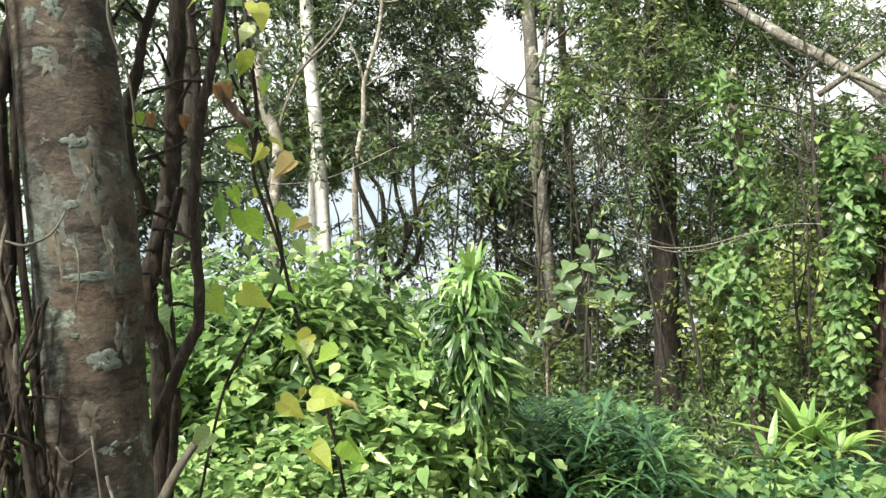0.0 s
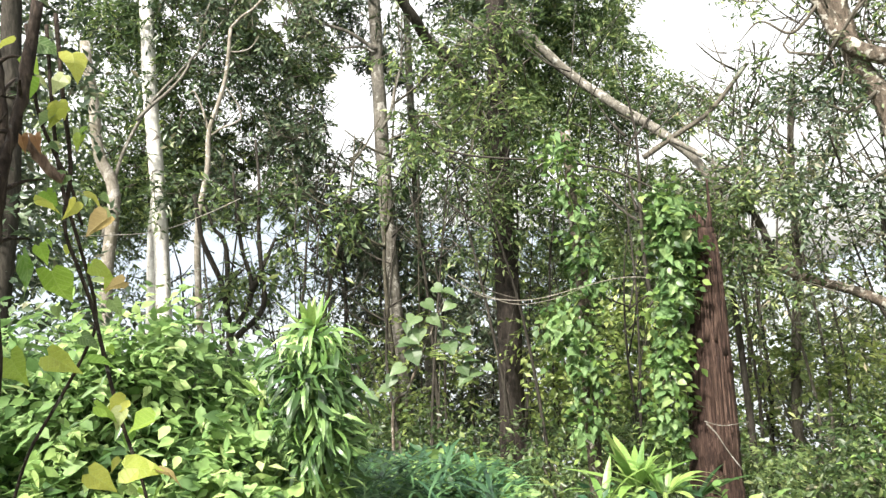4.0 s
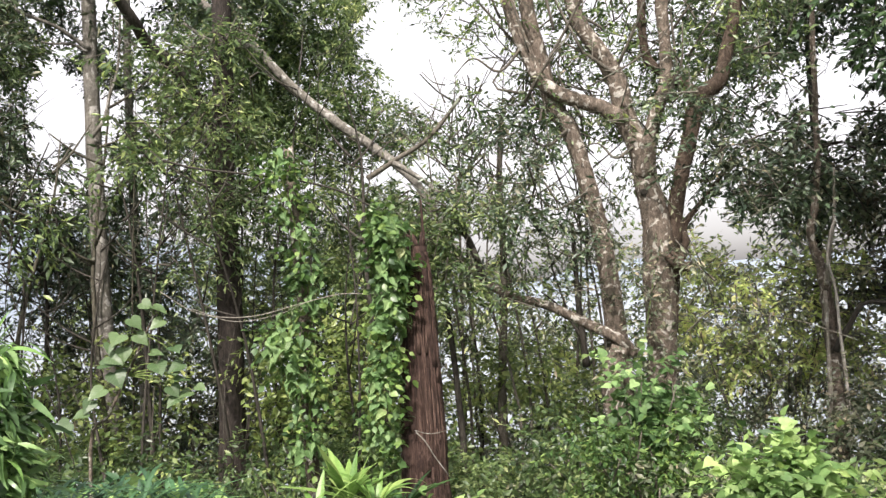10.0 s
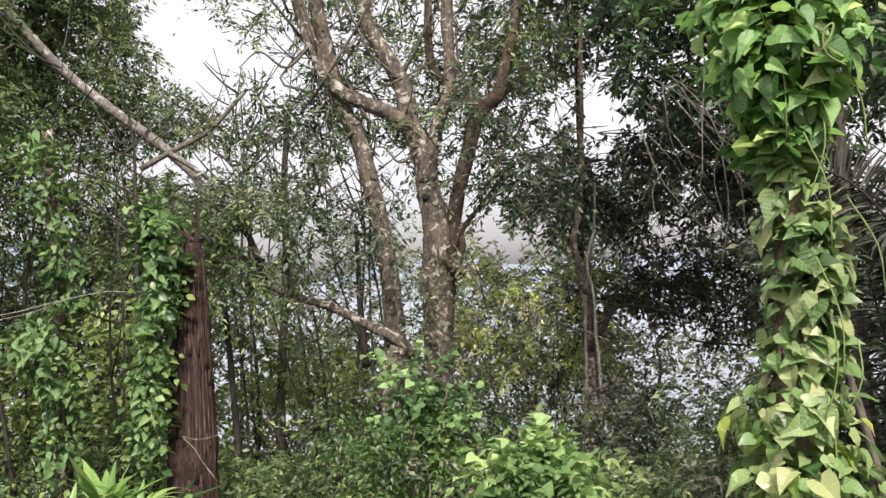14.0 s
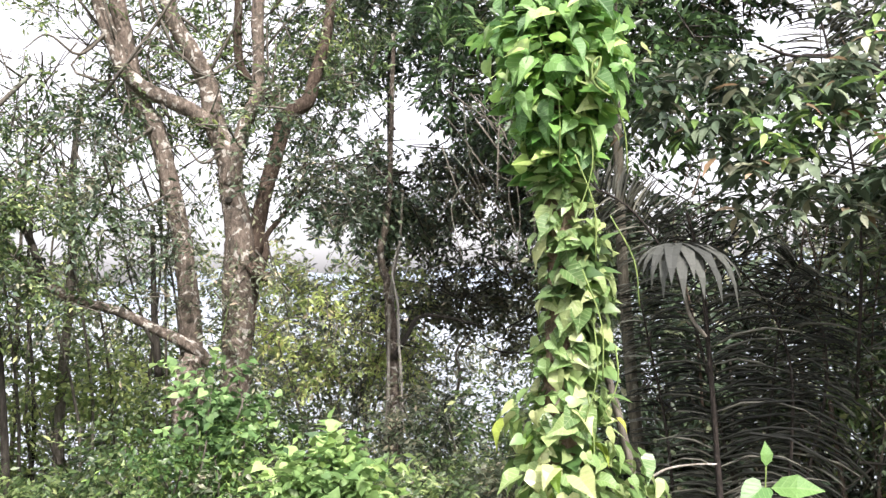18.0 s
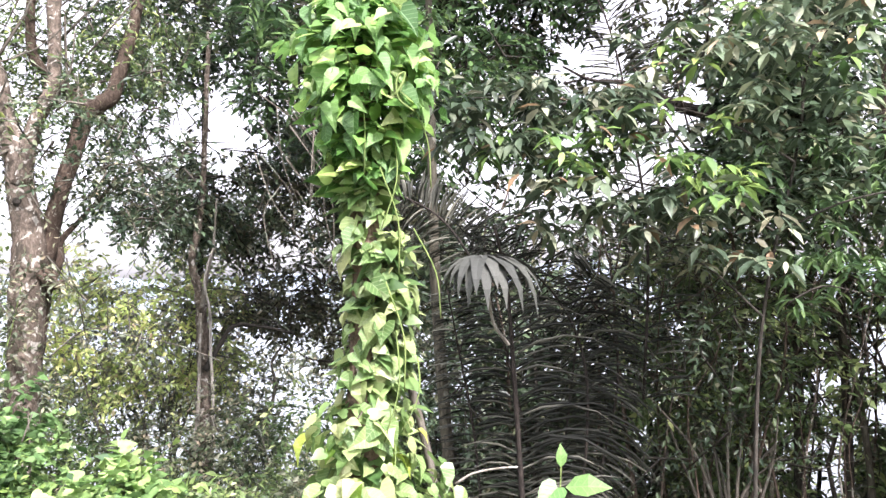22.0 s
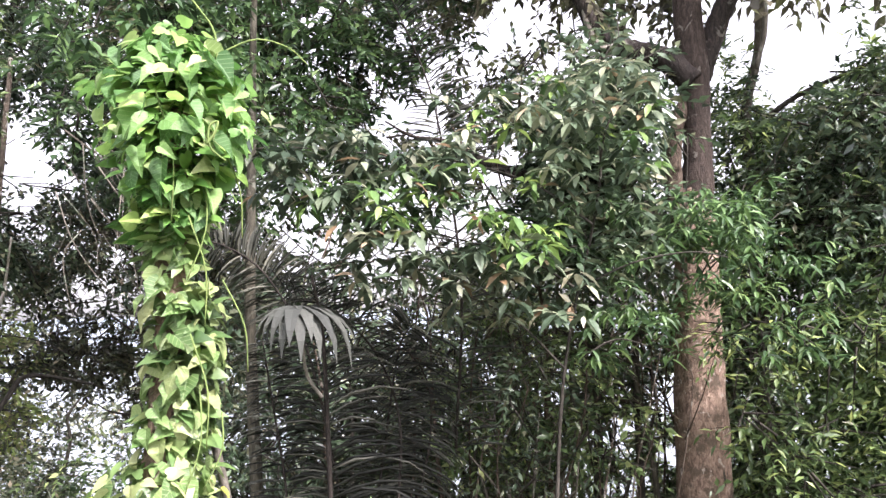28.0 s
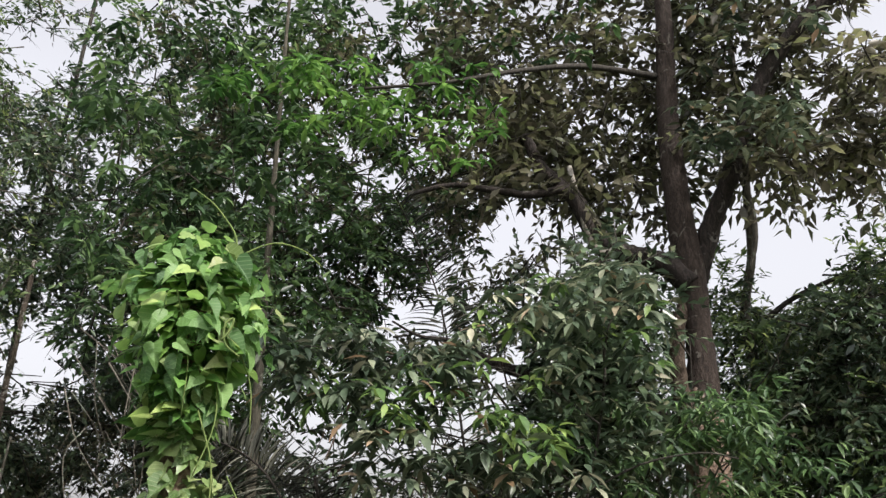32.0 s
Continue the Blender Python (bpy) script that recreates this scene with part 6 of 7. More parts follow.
# ---- the vine column ----
def build_vine_column():
    rnd = random.Random(4)
    line = ats([(-16.9, 4, 0.25), (-16.6, 4, 0.54), (-16.0, 4, 0.72), (-15.2, 4, 0.93), (-16.0, 4, 1.14), (-16.4, 4, 1.26), (-16.5, 4, 1.47), (-16.5, 4, 1.70), (-15.7, 4, 1.97), (-15.7, 4, 2.12), (-16.2, 4, 2.31), (-16.1, 4, 2.49), (-15.7, 4, 2.67), (-15.6, 4, 2.80)])
    ob = thing("vine_column", base_at(-16.3, 4.0), "dead trunk wrapped in a thick mantle of heart-leaved vine", "vine")
    trunk = ats([(-15.74, 4, 0.298), (-15.48, 4, 0.703), (-15.21, 4, 1.035), (-15.56, 4, 1.369), (-15.78, 4, 1.784), (-15.80, 4, 2.176), (-15.89, 4, 2.572)])
    trunk = [Vector((trunk[0].x, trunk[0].y, soil(trunk[0].x, trunk[0].y) - 0.1)), *trunk]
    stem("trunk", trunk, 0.085, 0.06, RUST_BARK, ob, sides=10, rough=0.2)
    stem("leaning_pole", [(-20.32, 4.15, 0.301), (-19.16, 4.15, 0.824), (-17.74, 4.15, 1.250), (-17.15, 4.15, 1.520), (-16.86, 4.15, 1.682)], 0.022, 0.018, GREY_BARK, ob)
    widths = [0.36, 0.35, 0.3, 0.25, 0.16, 0.135, 0.15, 0.155, 0.125, 0.19, 0.33, 0.36, 0.33, 0.2]
    for name, mat, lo, hi, many in (("lower_leaves", MANTLE_LOW, 0, 9, 130), ("upper_leaves", MANTLE, 9, 14, 260)):
        mid = np.concatenate([np.repeat(np.array(p)[None], many, 0) for p in line[lo:hi]])
        mantle = np.concatenate([np.array(p) + np.clip(rng.normal(0, 0.38, (many, 3)), -0.85, 0.85) * (w, w, 0.18) for p, w in zip(line[lo:hi], widths[lo:hi])])
        out = unit((mantle - mid) * (1, 1, 0))
        turn = rng.normal(0, 0.7, mantle.shape) * (1, 1, 0.4)
        tilt = rng.uniform(0.0, 0.9, (len(mantle), 1))
        size = rng.uniform(0.05, 0.11, len(mantle))
        me = leaf_mesh(name, HEART, mantle, out + turn + (0, 0, -0.35), out * (0.4 + tilt) + (0, 0, 0.7) + rng.normal(0, 0.3, mantle.shape), size, size * rng.uniform(0.65, 0.95, len(mantle)))
        tagged(part(name, me, mat, ob), kind="stuff")

    def kinds(f, r):
        if f > 0.6:
            return r.choice(LEAF_TOP if r.random() < 0.9 else LEAF_VINE)
        return r.choice(LEAF_YELLOW if r.random() < 0.05 else LEAF_VINE)

    wrapped(ob, line, widths, 460, kinds, 0.1, rnd, face=1.7)
    for k in range(9):
        a = line[3 + k % 9] + Vector((rnd.uniform(-0.15, 0.15), -0.2, 0.1))
        b = a + Vector((rnd.uniform(-0.1, 0.1), -0.04, -rnd.uniform(0.3, 0.6)))
        stem("tendril", [a, (a + b) / 2 + Vector((0.03, -0.03, 0)), b], 0.004, 0.003, GREEN_STEM, ob, sides=5)
    stem("tendril", [(-18.35, 3.9, 2.775), (-19.06, 3.9, 2.830), (-21.06, 3.9, 2.891), (-23.09, 3.9, 2.858), (-24.38, 3.9, 2.781)], 0.005, 0.003, GREEN_STEM, ob, sides=5)
    stem("tendril", [(-18.53, 3.9, 2.724), (-18.34, 3.9, 2.905), (-17.45, 3.9, 3.005), (-16.56, 3.9, 3.077), (-15.15, 3.9, 3.145)], 0.006, 0.003, GREEN_STEM, ob, sides=5)
    stem("tendril", [(-17.94, 3.6, 2.332), (-18.46, 3.6, 2.380), (-18.63, 3.6, 2.427), (-18.11, 3.6, 2.402), (-18.18, 3.6, 2.321), (-19.17, 3.6, 2.265)], 0.006, 0.004, GREEN_STEM, ob, sides=5)
    return ob


build_vine_column()


# ---- creepers on the broken trunk and beside it ----
def build_creeper(rows, widths, count, size, deep, label, seed):
    rnd = random.Random(seed)
    line = ats(rows)
    ob = thing("creeper", line[0], label, "creeper", "hanging creepers")
    stem("stem", line, 0.014, 0.008, GREEN_STEM, ob, sides=5)
    wrapped(ob, line, widths, count, lambda f, r: r.choice(LEAF_DEEP if r.random() < deep else LEAF_VINE), size, rnd, front=0.8, face=1.6)
    c = smooth_line(line, 3)
    w = np.interp(np.linspace(0, 1, len(c)), np.linspace(0, 1, len(widths)), widths)
    foliage(ob, "inner_leaves", LUSH, c, [(v, v, 0.14) for v in w], [12] * len(c), shape=OVAL, leaf=(0.075, 0.055), per=5, twig=0.2)
    return ob


build_creeper([(25.9, 7.5, 0.24), (25.7, 7.5, 0.61), (25.2, 7.5, 1.00), (24.9, 7.5, 1.38), (24.5, 7.5, 1.72), (24.2, 7.5, 1.97), (24.5, 7.5, 2.19), (25.0, 7.5, 2.24)], [0.08, 0.11, 0.13, 0.14, 0.15, 0.15, 0.14, 0.08], 290, 0.112, 0.95,
              "curtain of light green creeper hanging on the broken trunk", 5)
build_creeper([(30.9, 8.4, 0.11), (30.5, 8.4, 0.65), (31.3, 8.4, 0.99), (31.9, 8.4, 1.22), (30.1, 8.4, 1.64), (30.5, 8.4, 2.15), (31.2, 8.4, 2.66), (31.7, 8.4, 3.08)], [0.16, 0.15, 0.22, 0.24, 0.14, 0.14, 0.14, 0.12], 240, 0.1, 0.95,
              "light green creeper climbing a thin stem", 6)
SECOND = tree("pole_tree", [(30.6, 8.7, -0.52), (30.6, 8.7, 0.61), (30.5, 8.7, 1.42), (30.7, 8.7, 2.11), (30.8, 8.7, 2.46), (30.9, 8.7, 3.22)], 0.085, 0.05, TAN_BARK, "thin tan stem overgrown by creeper")


def build_bark():
    """Stringy strips that stand out from the broken trunk, and its torn top."""
    rnd = random.Random(9)
    axis = ats([(23.0, 7.8, -0.27), (22.9, 7.8, 0.34), (22.8, 7.8, 1.15), (22.7, 7.8, 1.67), (22.7, 7.8, 2.02)])
    axis = [Vector((axis[0].x, axis[0].y, soil(axis[0].x, axis[0].y))), *axis]
    line = smooth_line(axis, 6)
    n = len(line)
    for k in range(120):
        a = rnd.uniform(0, 6.28)
        s, e = sorted((rnd.uniform(0, 0.95), rnd.uniform(0.1, 1.04)))
        e = max(e, s + 0.25)
        pts = []
        for j in range(5):
            f = s + (e - s) * j / 4
            i = min(n - 1, int(f * (n - 1)))
            r = 0.235 + (0.12 - 0.235) * min(1, f)
            b = a + rnd.uniform(-0.06, 0.06)
            pts.append(line[i] + Vector((math.cos(b) * r * 1.02, math.sin(b) * r * 1.02, max(0, f - 1) * 3)))
        stem("bark_strip", pts, rnd.uniform(0.009, 0.022), rnd.uniform(0.005, 0.012), STRIP_BARK if k % 2 else RED_BARK, T_RED, sides=5, steps=3, rough=0.5)
    for k in range(7):
        a = k * 0.9
        p = line[-1] + Vector((math.cos(a) * 0.08, math.sin(a) * 0.08, -0.05))
        stem("splinter", [p, p + Vector((math.cos(a) * 0.01, 0, rnd.uniform(0.1, 0.25)))], 0.035, 0.008, RED_BARK, T_RED, sides=5, steps=2, rough=0.4)
    stem("bare_twig", [(23.5, 7.4, 0.38), (22.4, 7.4, 0.34), (20.8, 7.4, 0.37)], 0.004, 0.003, ASH_BARK, T_RED, sides=5)
    stem("bare_twig", [(23.4, 7.35, 0.37), (22.8, 7.35, 0.28), (22.3, 7.35, 0.16), (21.4, 7.35, -0.02)], 0.006, 0.004, ASH_BARK, T_RED, sides=5)


build_bark()


# ---- the vine that hangs beside the near trunk ----
def build_near_vine():
    rnd = random.Random(11)
    pts = ats([(61.28, 2.5, 2.353), (61.08, 2.5, 2.149), (60.84, 2.5, 1.974), (61.27, 2.5, 1.830), (60.70, 2.5, 1.727), (60.03, 2.5, 1.623), (59.42, 2.5, 1.475), (58.79, 2.5, 1.341), (58.11, 2.5, 1.236), (57.59, 2.5, 1.132), (57.09, 2.5, 0.968)])
    ob = thing("hanging_vine", pts[-1], "thin dangling vine with yellow-green heart-shaped leaves", "vine")
    stem("stem", pts, 0.006, 0.004, LIANA_BARK, ob, sides=6, rough=0.2)
    stem("stem", [(61.86, 2.55, 2.341), (61.71, 2.55, 2.104), (61.44, 2.55, 1.940), (60.67, 2.55, 1.789), (59.94, 2.55, 1.608), (60.74, 2.55, 1.506), (62.20, 2.55, 1.392), (63.64, 2.55, 1.280), (64.82, 2.55, 1.110), (65.64, 2.55, 0.969)], 0.005, 0.004, LIANA_BARK, ob, sides=6)
    stem("stem", [(62.77, 2.5, 2.323), (62.41, 2.5, 2.121), (61.61, 2.5, 2.004), (60.90, 2.5, 1.931), (60.40, 2.5, 1.828)], 0.005, 0.004, LIANA_BARK, ob, sides=6)
    stem("stem", [(72.68, 2.3, 1.986), (70.39, 2.3, 1.950), (68.13, 2.3, 1.924), (64.60, 2.3, 1.887)], 0.004, 0.003, LIANA_BARK, ob, sides=5)
    stem("stem", [(67.23, 2.3, 1.835), (65.55, 2.3, 1.859), (64.61, 2.3, 1.877)], 0.005, 0.003, LIANA_BARK, ob, sides=5)
    stem("stem", [(66.72, 2.3, 1.681), (65.82, 2.3, 1.676), (64.49, 2.3, 1.651)], 0.005, 0.003, LIANA_BARK, ob, sides=5)
    stem("dry_stem", [(62.84, 2.45, 2.031), (62.21, 2.45, 1.981), (61.62, 2.45, 1.945), (61.15, 2.45, 1.934)], 0.014, 0.012, RUST_BARK, ob, "broken orange-brown stem", sides=7, rough=0.3)
    for place, size, kind in zip([(60.24, 2.42, 2.204), (61.46, 2.42, 2.072), (68.03, 2.42, 1.928), (61.86, 2.42, 1.863), (60.81, 2.42, 1.855), (59.50, 2.42, 1.817), (62.93, 2.42, 1.713), (61.58, 2.42, 1.675), (58.73, 2.42, 1.675), (63.66, 2.42, 1.493), (61.42, 2.42, 1.500), (59.39, 2.42, 1.494), (59.32, 2.42, 1.381), (57.74, 2.42, 1.341), (59.72, 2.42, 1.221), (57.72, 2.42, 1.242), (56.26, 2.42, 1.215), (56.27, 2.42, 1.102), (58.28, 2.42, 1.089), (66.43, 2.42, 1.459), (67.81, 2.42, 1.231), (66.48, 2.42, 1.312), (70.80, 2.42, 1.115), (65.16, 2.42, 1.163), (70.31, 2.42, 2.218), (69.20, 2.42, 2.233), (62.74, 2.42, 2.135), (63.85, 2.42, 2.239)],
                                 (50, 36, 60, 40, 36, 45, 66, 66, 34, 55, 58, 46, 44, 46, 56, 60, 48, 55, 55, 50, 52, 44, 40, 50, 50, 48, 42, 40),
                                 "YYYYYDYYDYYYYYYYDYYVVYVVVVYY"):
        p = at(*place)
        eye = toward_eye(p)
        across = eye.cross(Vector((0, 0, 1))).normalized()
        along = across * rnd.uniform(-1.1, 1.1) + Vector((0, 0, -rnd.uniform(0.1, 0.9))) + eye * rnd.uniform(-0.4, 0.4)
        normal = eye * rnd.uniform(0.3, 0.9) + Vector((rnd.uniform(-0.8, 0.8), rnd.uniform(-0.8, 0.8), rnd.uniform(0.2, 0.9)))
        me = rnd.choice({"Y": LEAF_YELLOW, "D": LEAF_BROWN, "V": LEAF_VINE}[kind])
        put_leaf(ob, me, p - along.normalized() * size * 0.0007, along, normal, size * 0.00138)
    hung = smooth_line(pts, 4)
    for k in range(46):
        p = rnd.choice(hung) + Vector((rnd.uniform(-0.07, 0.06), rnd.uniform(-0.07, 0.06), rnd.uniform(-0.05, 0.06)))
        eye = toward_eye(p)
        along = eye.cross(Vector((0, 0, 1))) * rnd.uniform(-0.9, 0.9) + Vector((0, 0, -rnd.uniform(0.1, 0.9)))
        put_leaf(ob, rnd.choice(LEAF_YELLOW + LEAF_VINE), p, along, eye * 0.7 + Vector((rnd.uniform(-0.6, 0.6), rnd.uniform(-0.6, 0.6), 0.6)), rnd.uniform(0.022, 0.055))
    for k in range(12):
        a = at(67.5 + rnd.uniform(-2.5, 1.5), 2.4 + rnd.uniform(-0.1, 0.1), 1.0 + 1.4 * rnd.random())
        b = a + Vector((rnd.uniform(-0.1, 0.16), rnd.uniform(-0.1, 0.1), rnd.uniform(-0.1, 0.12)))
        stem("side_twig", [a, (a + b) / 2 + Vector((0, 0, 0.015)), b], 0.005, 0.002, LIANA_BARK, ob, sides=5)
    stem("dead_twig", [(66.75, 2.1, 1.122), (65.77, 2.1, 1.185), (64.80, 2.1, 1.232)], 0.011, 0.008, GREY_BARK, ob, sides=7)
    for k, place in enumerate([(66.66, 2.4, 1.961), (64.84, 2.4, 1.953), (63.02, 2.4, 2.027), (62.39, 2.4, 2.027)]):
        p = at(*place)
        put_leaf(ob, LEAF_DRY[0], p, (0.2 * k - 0.3, 0.1, -1), toward_eye(p), 0.035, "dry_leaf")
    return ob


build_near_vine()
rnd = random.Random(21)
for k in range(12):
    top = at(72.5 + 0.55 * k + rnd.uniform(-1, 1), 2.15 + rnd.uniform(-0.1, 0.15), 2.9)
    low = at(73.0 + 0.5 * k + rnd.uniform(-1, 1), 2.1 + rnd.uniform(-0.1, 0.15), 0.0)
    pts = [low]
    for f in (0.2, 0.4, 0.6, 0.8):
        pts.append(low.lerp(top, f) + Vector((rnd.uniform(-0.05, 0.05), rnd.uniform(-0.05, 0.05), 0)))
    ob = thing("liana", low, "thin grey-brown aerial root tangled round the lichen trunk", "liana", "lianas round the lichen trunk")
    stem("woody_stem", [*pts, top], rnd.uniform(0.006, 0.016), rnd.uniform(0.005, 0.012), LIANA_BARK, ob, sides=6, steps=5, rough=0.2)
    spurs(ob, [*pts, top], 0.01, 3)

# the mat of fine roots and dead tendrils at the trunk's shaded side, and stray tendrils on its bark
rnd = random.Random(23)
for k in range(64):
    a = at(rnd.uniform(72.2, 75.0), 2.08 + rnd.uniform(-0.08, 0.08), rnd.uniform(0.8, 1.4))
    pts = [a]
    way = Vector((rnd.uniform(-0.5, 0.5), rnd.uniform(-0.4, 0.4), rnd.uniform(0.2, 1.0)))
    for j in range(rnd.randrange(4, 8)):
        way = (way + Vector((rnd.uniform(-0.7, 0.7), rnd.uniform(-0.5, 0.5), rnd.uniform(-0.5, 0.6)))).normalized()
        pts.append(pts[-1] + Vector((way.x * 0.6, way.y * 0.6, way.z)) * rnd.uniform(0.03, 0.08))
    ob = thing("root_strand", a, "curly grey-brown root strand beside the lichen trunk", "root", "root mat beside the lichen trunk")
    stem("strand", pts, rnd.uniform(0.002, 0.0065), rnd.uniform(0.0015, 0.004), GREY_BARK if k % 6 == 0 else LIANA_BARK, ob, sides=6, steps=5, rough=0.15)
for rows, r in (([(73.4, 2.07, 1.66), (72.4, 2.05, 1.65), (71.2, 2.05, 1.67), (70.5, 2.06, 1.71)], 0.003), ([(70.2, 2.07, 1.67), (70.0, 2.06, 1.6), (70.3, 2.06, 1.52)], 0.0025),
                ([(71.6, 2.05, 1.27), (71.0, 2.04, 1.24), (69.9, 2.05, 1.26)], 0.0025), ([(69.3, 2.06, 1.2), (68.8, 2.05, 1.1), (69.0, 2.05, 0.98)], 0.004), ([(69.9, 2.06, 1.28), (69.6, 2.05, 1.12), (70.2, 2.05, 1.0)], 0.003),
                ([(67.3, 2.12, 2.25), (67.9, 2.1, 2.1), (67.1, 2.12, 1.98), (66.9, 2.14, 1.86)], 0.004)):
    pts = ats(rows)
    ob = thing("tendril", pts[0], "thin dry tendril clinging to the lichen trunk", "vine", "tendrils on the lichen trunk")
    stem("strand", pts, r, r * 0.7, GREY_BARK, ob, sides=6, steps=6)


# ---- strap-leaved plants ----
BLADES = [unit_leaf("strap_blade", blade(6, d), w, STRAP) for d, w in ((0.25, 0.17), (0.7, 0.15), (1.1, 0.14))]
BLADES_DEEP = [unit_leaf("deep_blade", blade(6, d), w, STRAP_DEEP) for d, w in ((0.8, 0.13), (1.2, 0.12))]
BLADES_LONG = [unit_leaf("long_blade", blade(6, d), w, BLADE) for d, w in ((0.35, 0.095), (0.8, 0.08), (1.2, 0.07), (1.6, 0.08))]
BLADES_TUFT = [unit_leaf("tuft_blade", blade(6, d), w, BLADE) for d, w in ((0.15, 0.17), (0.45, 0.16), (0.8, 0.15))]
BLADES_DARK = [unit_leaf("dark_blade", blade(6, d), w, STRAP_DEEP) for d, w in ((0.3, 0.13), (0.8, 0.11))]
BLADES_FRESH = [unit_leaf("fresh_blade", blade(6, d), w, BLADE) for d, w in ((0.12, 0.17), (0.4, 0.15))]


def strap_plant(line, leaves, size, radius, label, seed, crown=16, name="strap_leaf_plant", mass=700):
    """A leafy column: blades that hang down its sides, and a tuft that arches out of its top."""
    rnd = random.Random(seed)
    ob = thing(name, line[0], label, "plant")
    stem("stem", line, 0.03, 0.015, GREEN_STEM, ob, sides=7)
    pts = smooth_line(line, 6)
    for name, material, share, count in (("dark_foliage", STRAP_MASS, 0.78, mass), ("pale_foliage", HERB, 0.95, mass // 3)):
        f = rng.uniform(0.0, share, count)
        p = np.array([tuple(pts[int(v * (len(pts) - 1))]) for v in f])
        turn, out = rng.uniform(0, 6.28, count), radius * rng.uniform(0.1, 1.25, count)
        way = np.stack([np.cos(turn), np.sin(turn), rng.uniform(-0.9, 0.5, count)], -1)
        p = p + way * (1, 1, 0) * out[:, None] + rng.normal(0, 0.04, (count, 3))
        long = size * rng.uniform(0.5, 1.1, count)
        me = leaf_mesh(name, blade(4, 0.6), p, way + rng.normal(0, 0.35, way.shape), np.array((0, 0, 1.0)) + way * 0.3 + rng.normal(0, 0.6, way.shape), long, long * 0.15)
        tagged(part(name, me, material, ob), kind="stuff")
    for k in range(leaves):
        f = rnd.uniform(0.1, 0.97) ** 0.9
        p = pts[int(f * (len(pts) - 1))]
        a = rnd.uniform(0, 6.28)
        out = Vector((math.cos(a), math.sin(a), rnd.uniform(-1.0, 0.6)))
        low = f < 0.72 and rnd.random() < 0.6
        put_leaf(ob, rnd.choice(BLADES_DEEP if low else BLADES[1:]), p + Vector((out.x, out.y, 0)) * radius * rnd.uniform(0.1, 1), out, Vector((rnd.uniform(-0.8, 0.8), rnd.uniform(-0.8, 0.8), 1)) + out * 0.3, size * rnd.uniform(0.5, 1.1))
    for k in range(crown):
        a = rnd.uniform(0, 6.28)
        up = rnd.uniform(0.25, 2.6)
        tip = pts[-1 - (k % 4) * (len(pts) // 22)] + Vector((rnd.uniform(-0.03, 0.03), rnd.uniform(-0.03, 0.03), 0))
        put_leaf(ob, rnd.choice(BLADES_FRESH if up > 1.2 else BLADES), tip, (math.cos(a), math.sin(a), up), (-math.cos(a) * up, -math.sin(a) * up, 1), size * rnd.uniform(0.7, 1.25))
    return ob


def rooted(rows):
    p = ats(rows)
    return [Vector((p[0].x, p[0].y, soil(p[0].x, p[0].y))), *p]


strap_plant(rooted([(48.9, 4.9, 0.67), (48.9, 4.9, 0.88), (49.0, 4.9, 1.12), (48.9, 4.9, 1.33), (49.0, 4.9, 1.46)]), 255, 0.23, 0.16, "tall leafy column of drooping bright strap-shaped leaves", 31, 40)
strap_plant(rooted([(52.3, 5, 0.55), (52.4, 5, 0.83), (52.3, 5, 1.08)]), 110, 0.24, 0.2, "clump of drooping bright strap-shaped leaves", 32, 10, mass=420)


def fountain(az, d, count, size, mats, label, seed, up=1.2, lift=0.0):
    """A tuft of long blades that arch out of one foot."""
    rnd = random.Random(seed)
    foot = base_at(az, d) + Vector((0, 0, lift))
    ob = thing("blade_tuft", foot, label, "plant", "tufts of arching blades")
    for k in range(count):
        a = rnd.uniform(0, 6.28)
        u = rnd.uniform(0.3, up)
        put_leaf(ob, rnd.choice(mats), foot + Vector((math.cos(a), math.sin(a), 0)) * 0.04, (math.cos(a), math.sin(a), u), (-math.cos(a) * u, -math.sin(a) * u, 1), size * rnd.uniform(0.4, 1.2), "blade")
    if lift:
        stem("stem", [foot - Vector((0, 0, lift + 0.05)), foot - Vector((0, 0, lift / 2)), foot], 0.03, 0.02, GREEN_STEM, ob)
    return ob


fountain(28.2, 6.9, 26, 0.52, BLADES_TUFT, "bright tuft of broad arching blades by the broken trunk", 41, 3.0, 0.86)
fountain(26.4, 6.8, 16, 0.46, BLADES_TUFT, "bright tuft of broad arching blades by the broken trunk", 45, 2.8, 0.8)
fountain(30.4, 6.7, 16, 0.42, BLADES_TUFT, "bright tuft of broad arching blades on the slope", 42, 2.4, 0.72)
fountain(24.6, 7.0, 22, 0.45, BLADES_DARK, "dark tuft of arching blades beside the broken trunk", 44, 1.8, 0.75)
fountain(-60.5, 5.2, 18, 0.55, BLADES_LONG[:1], "small tuft of upright yellow-green blades", 43, 3.0, 0.75)


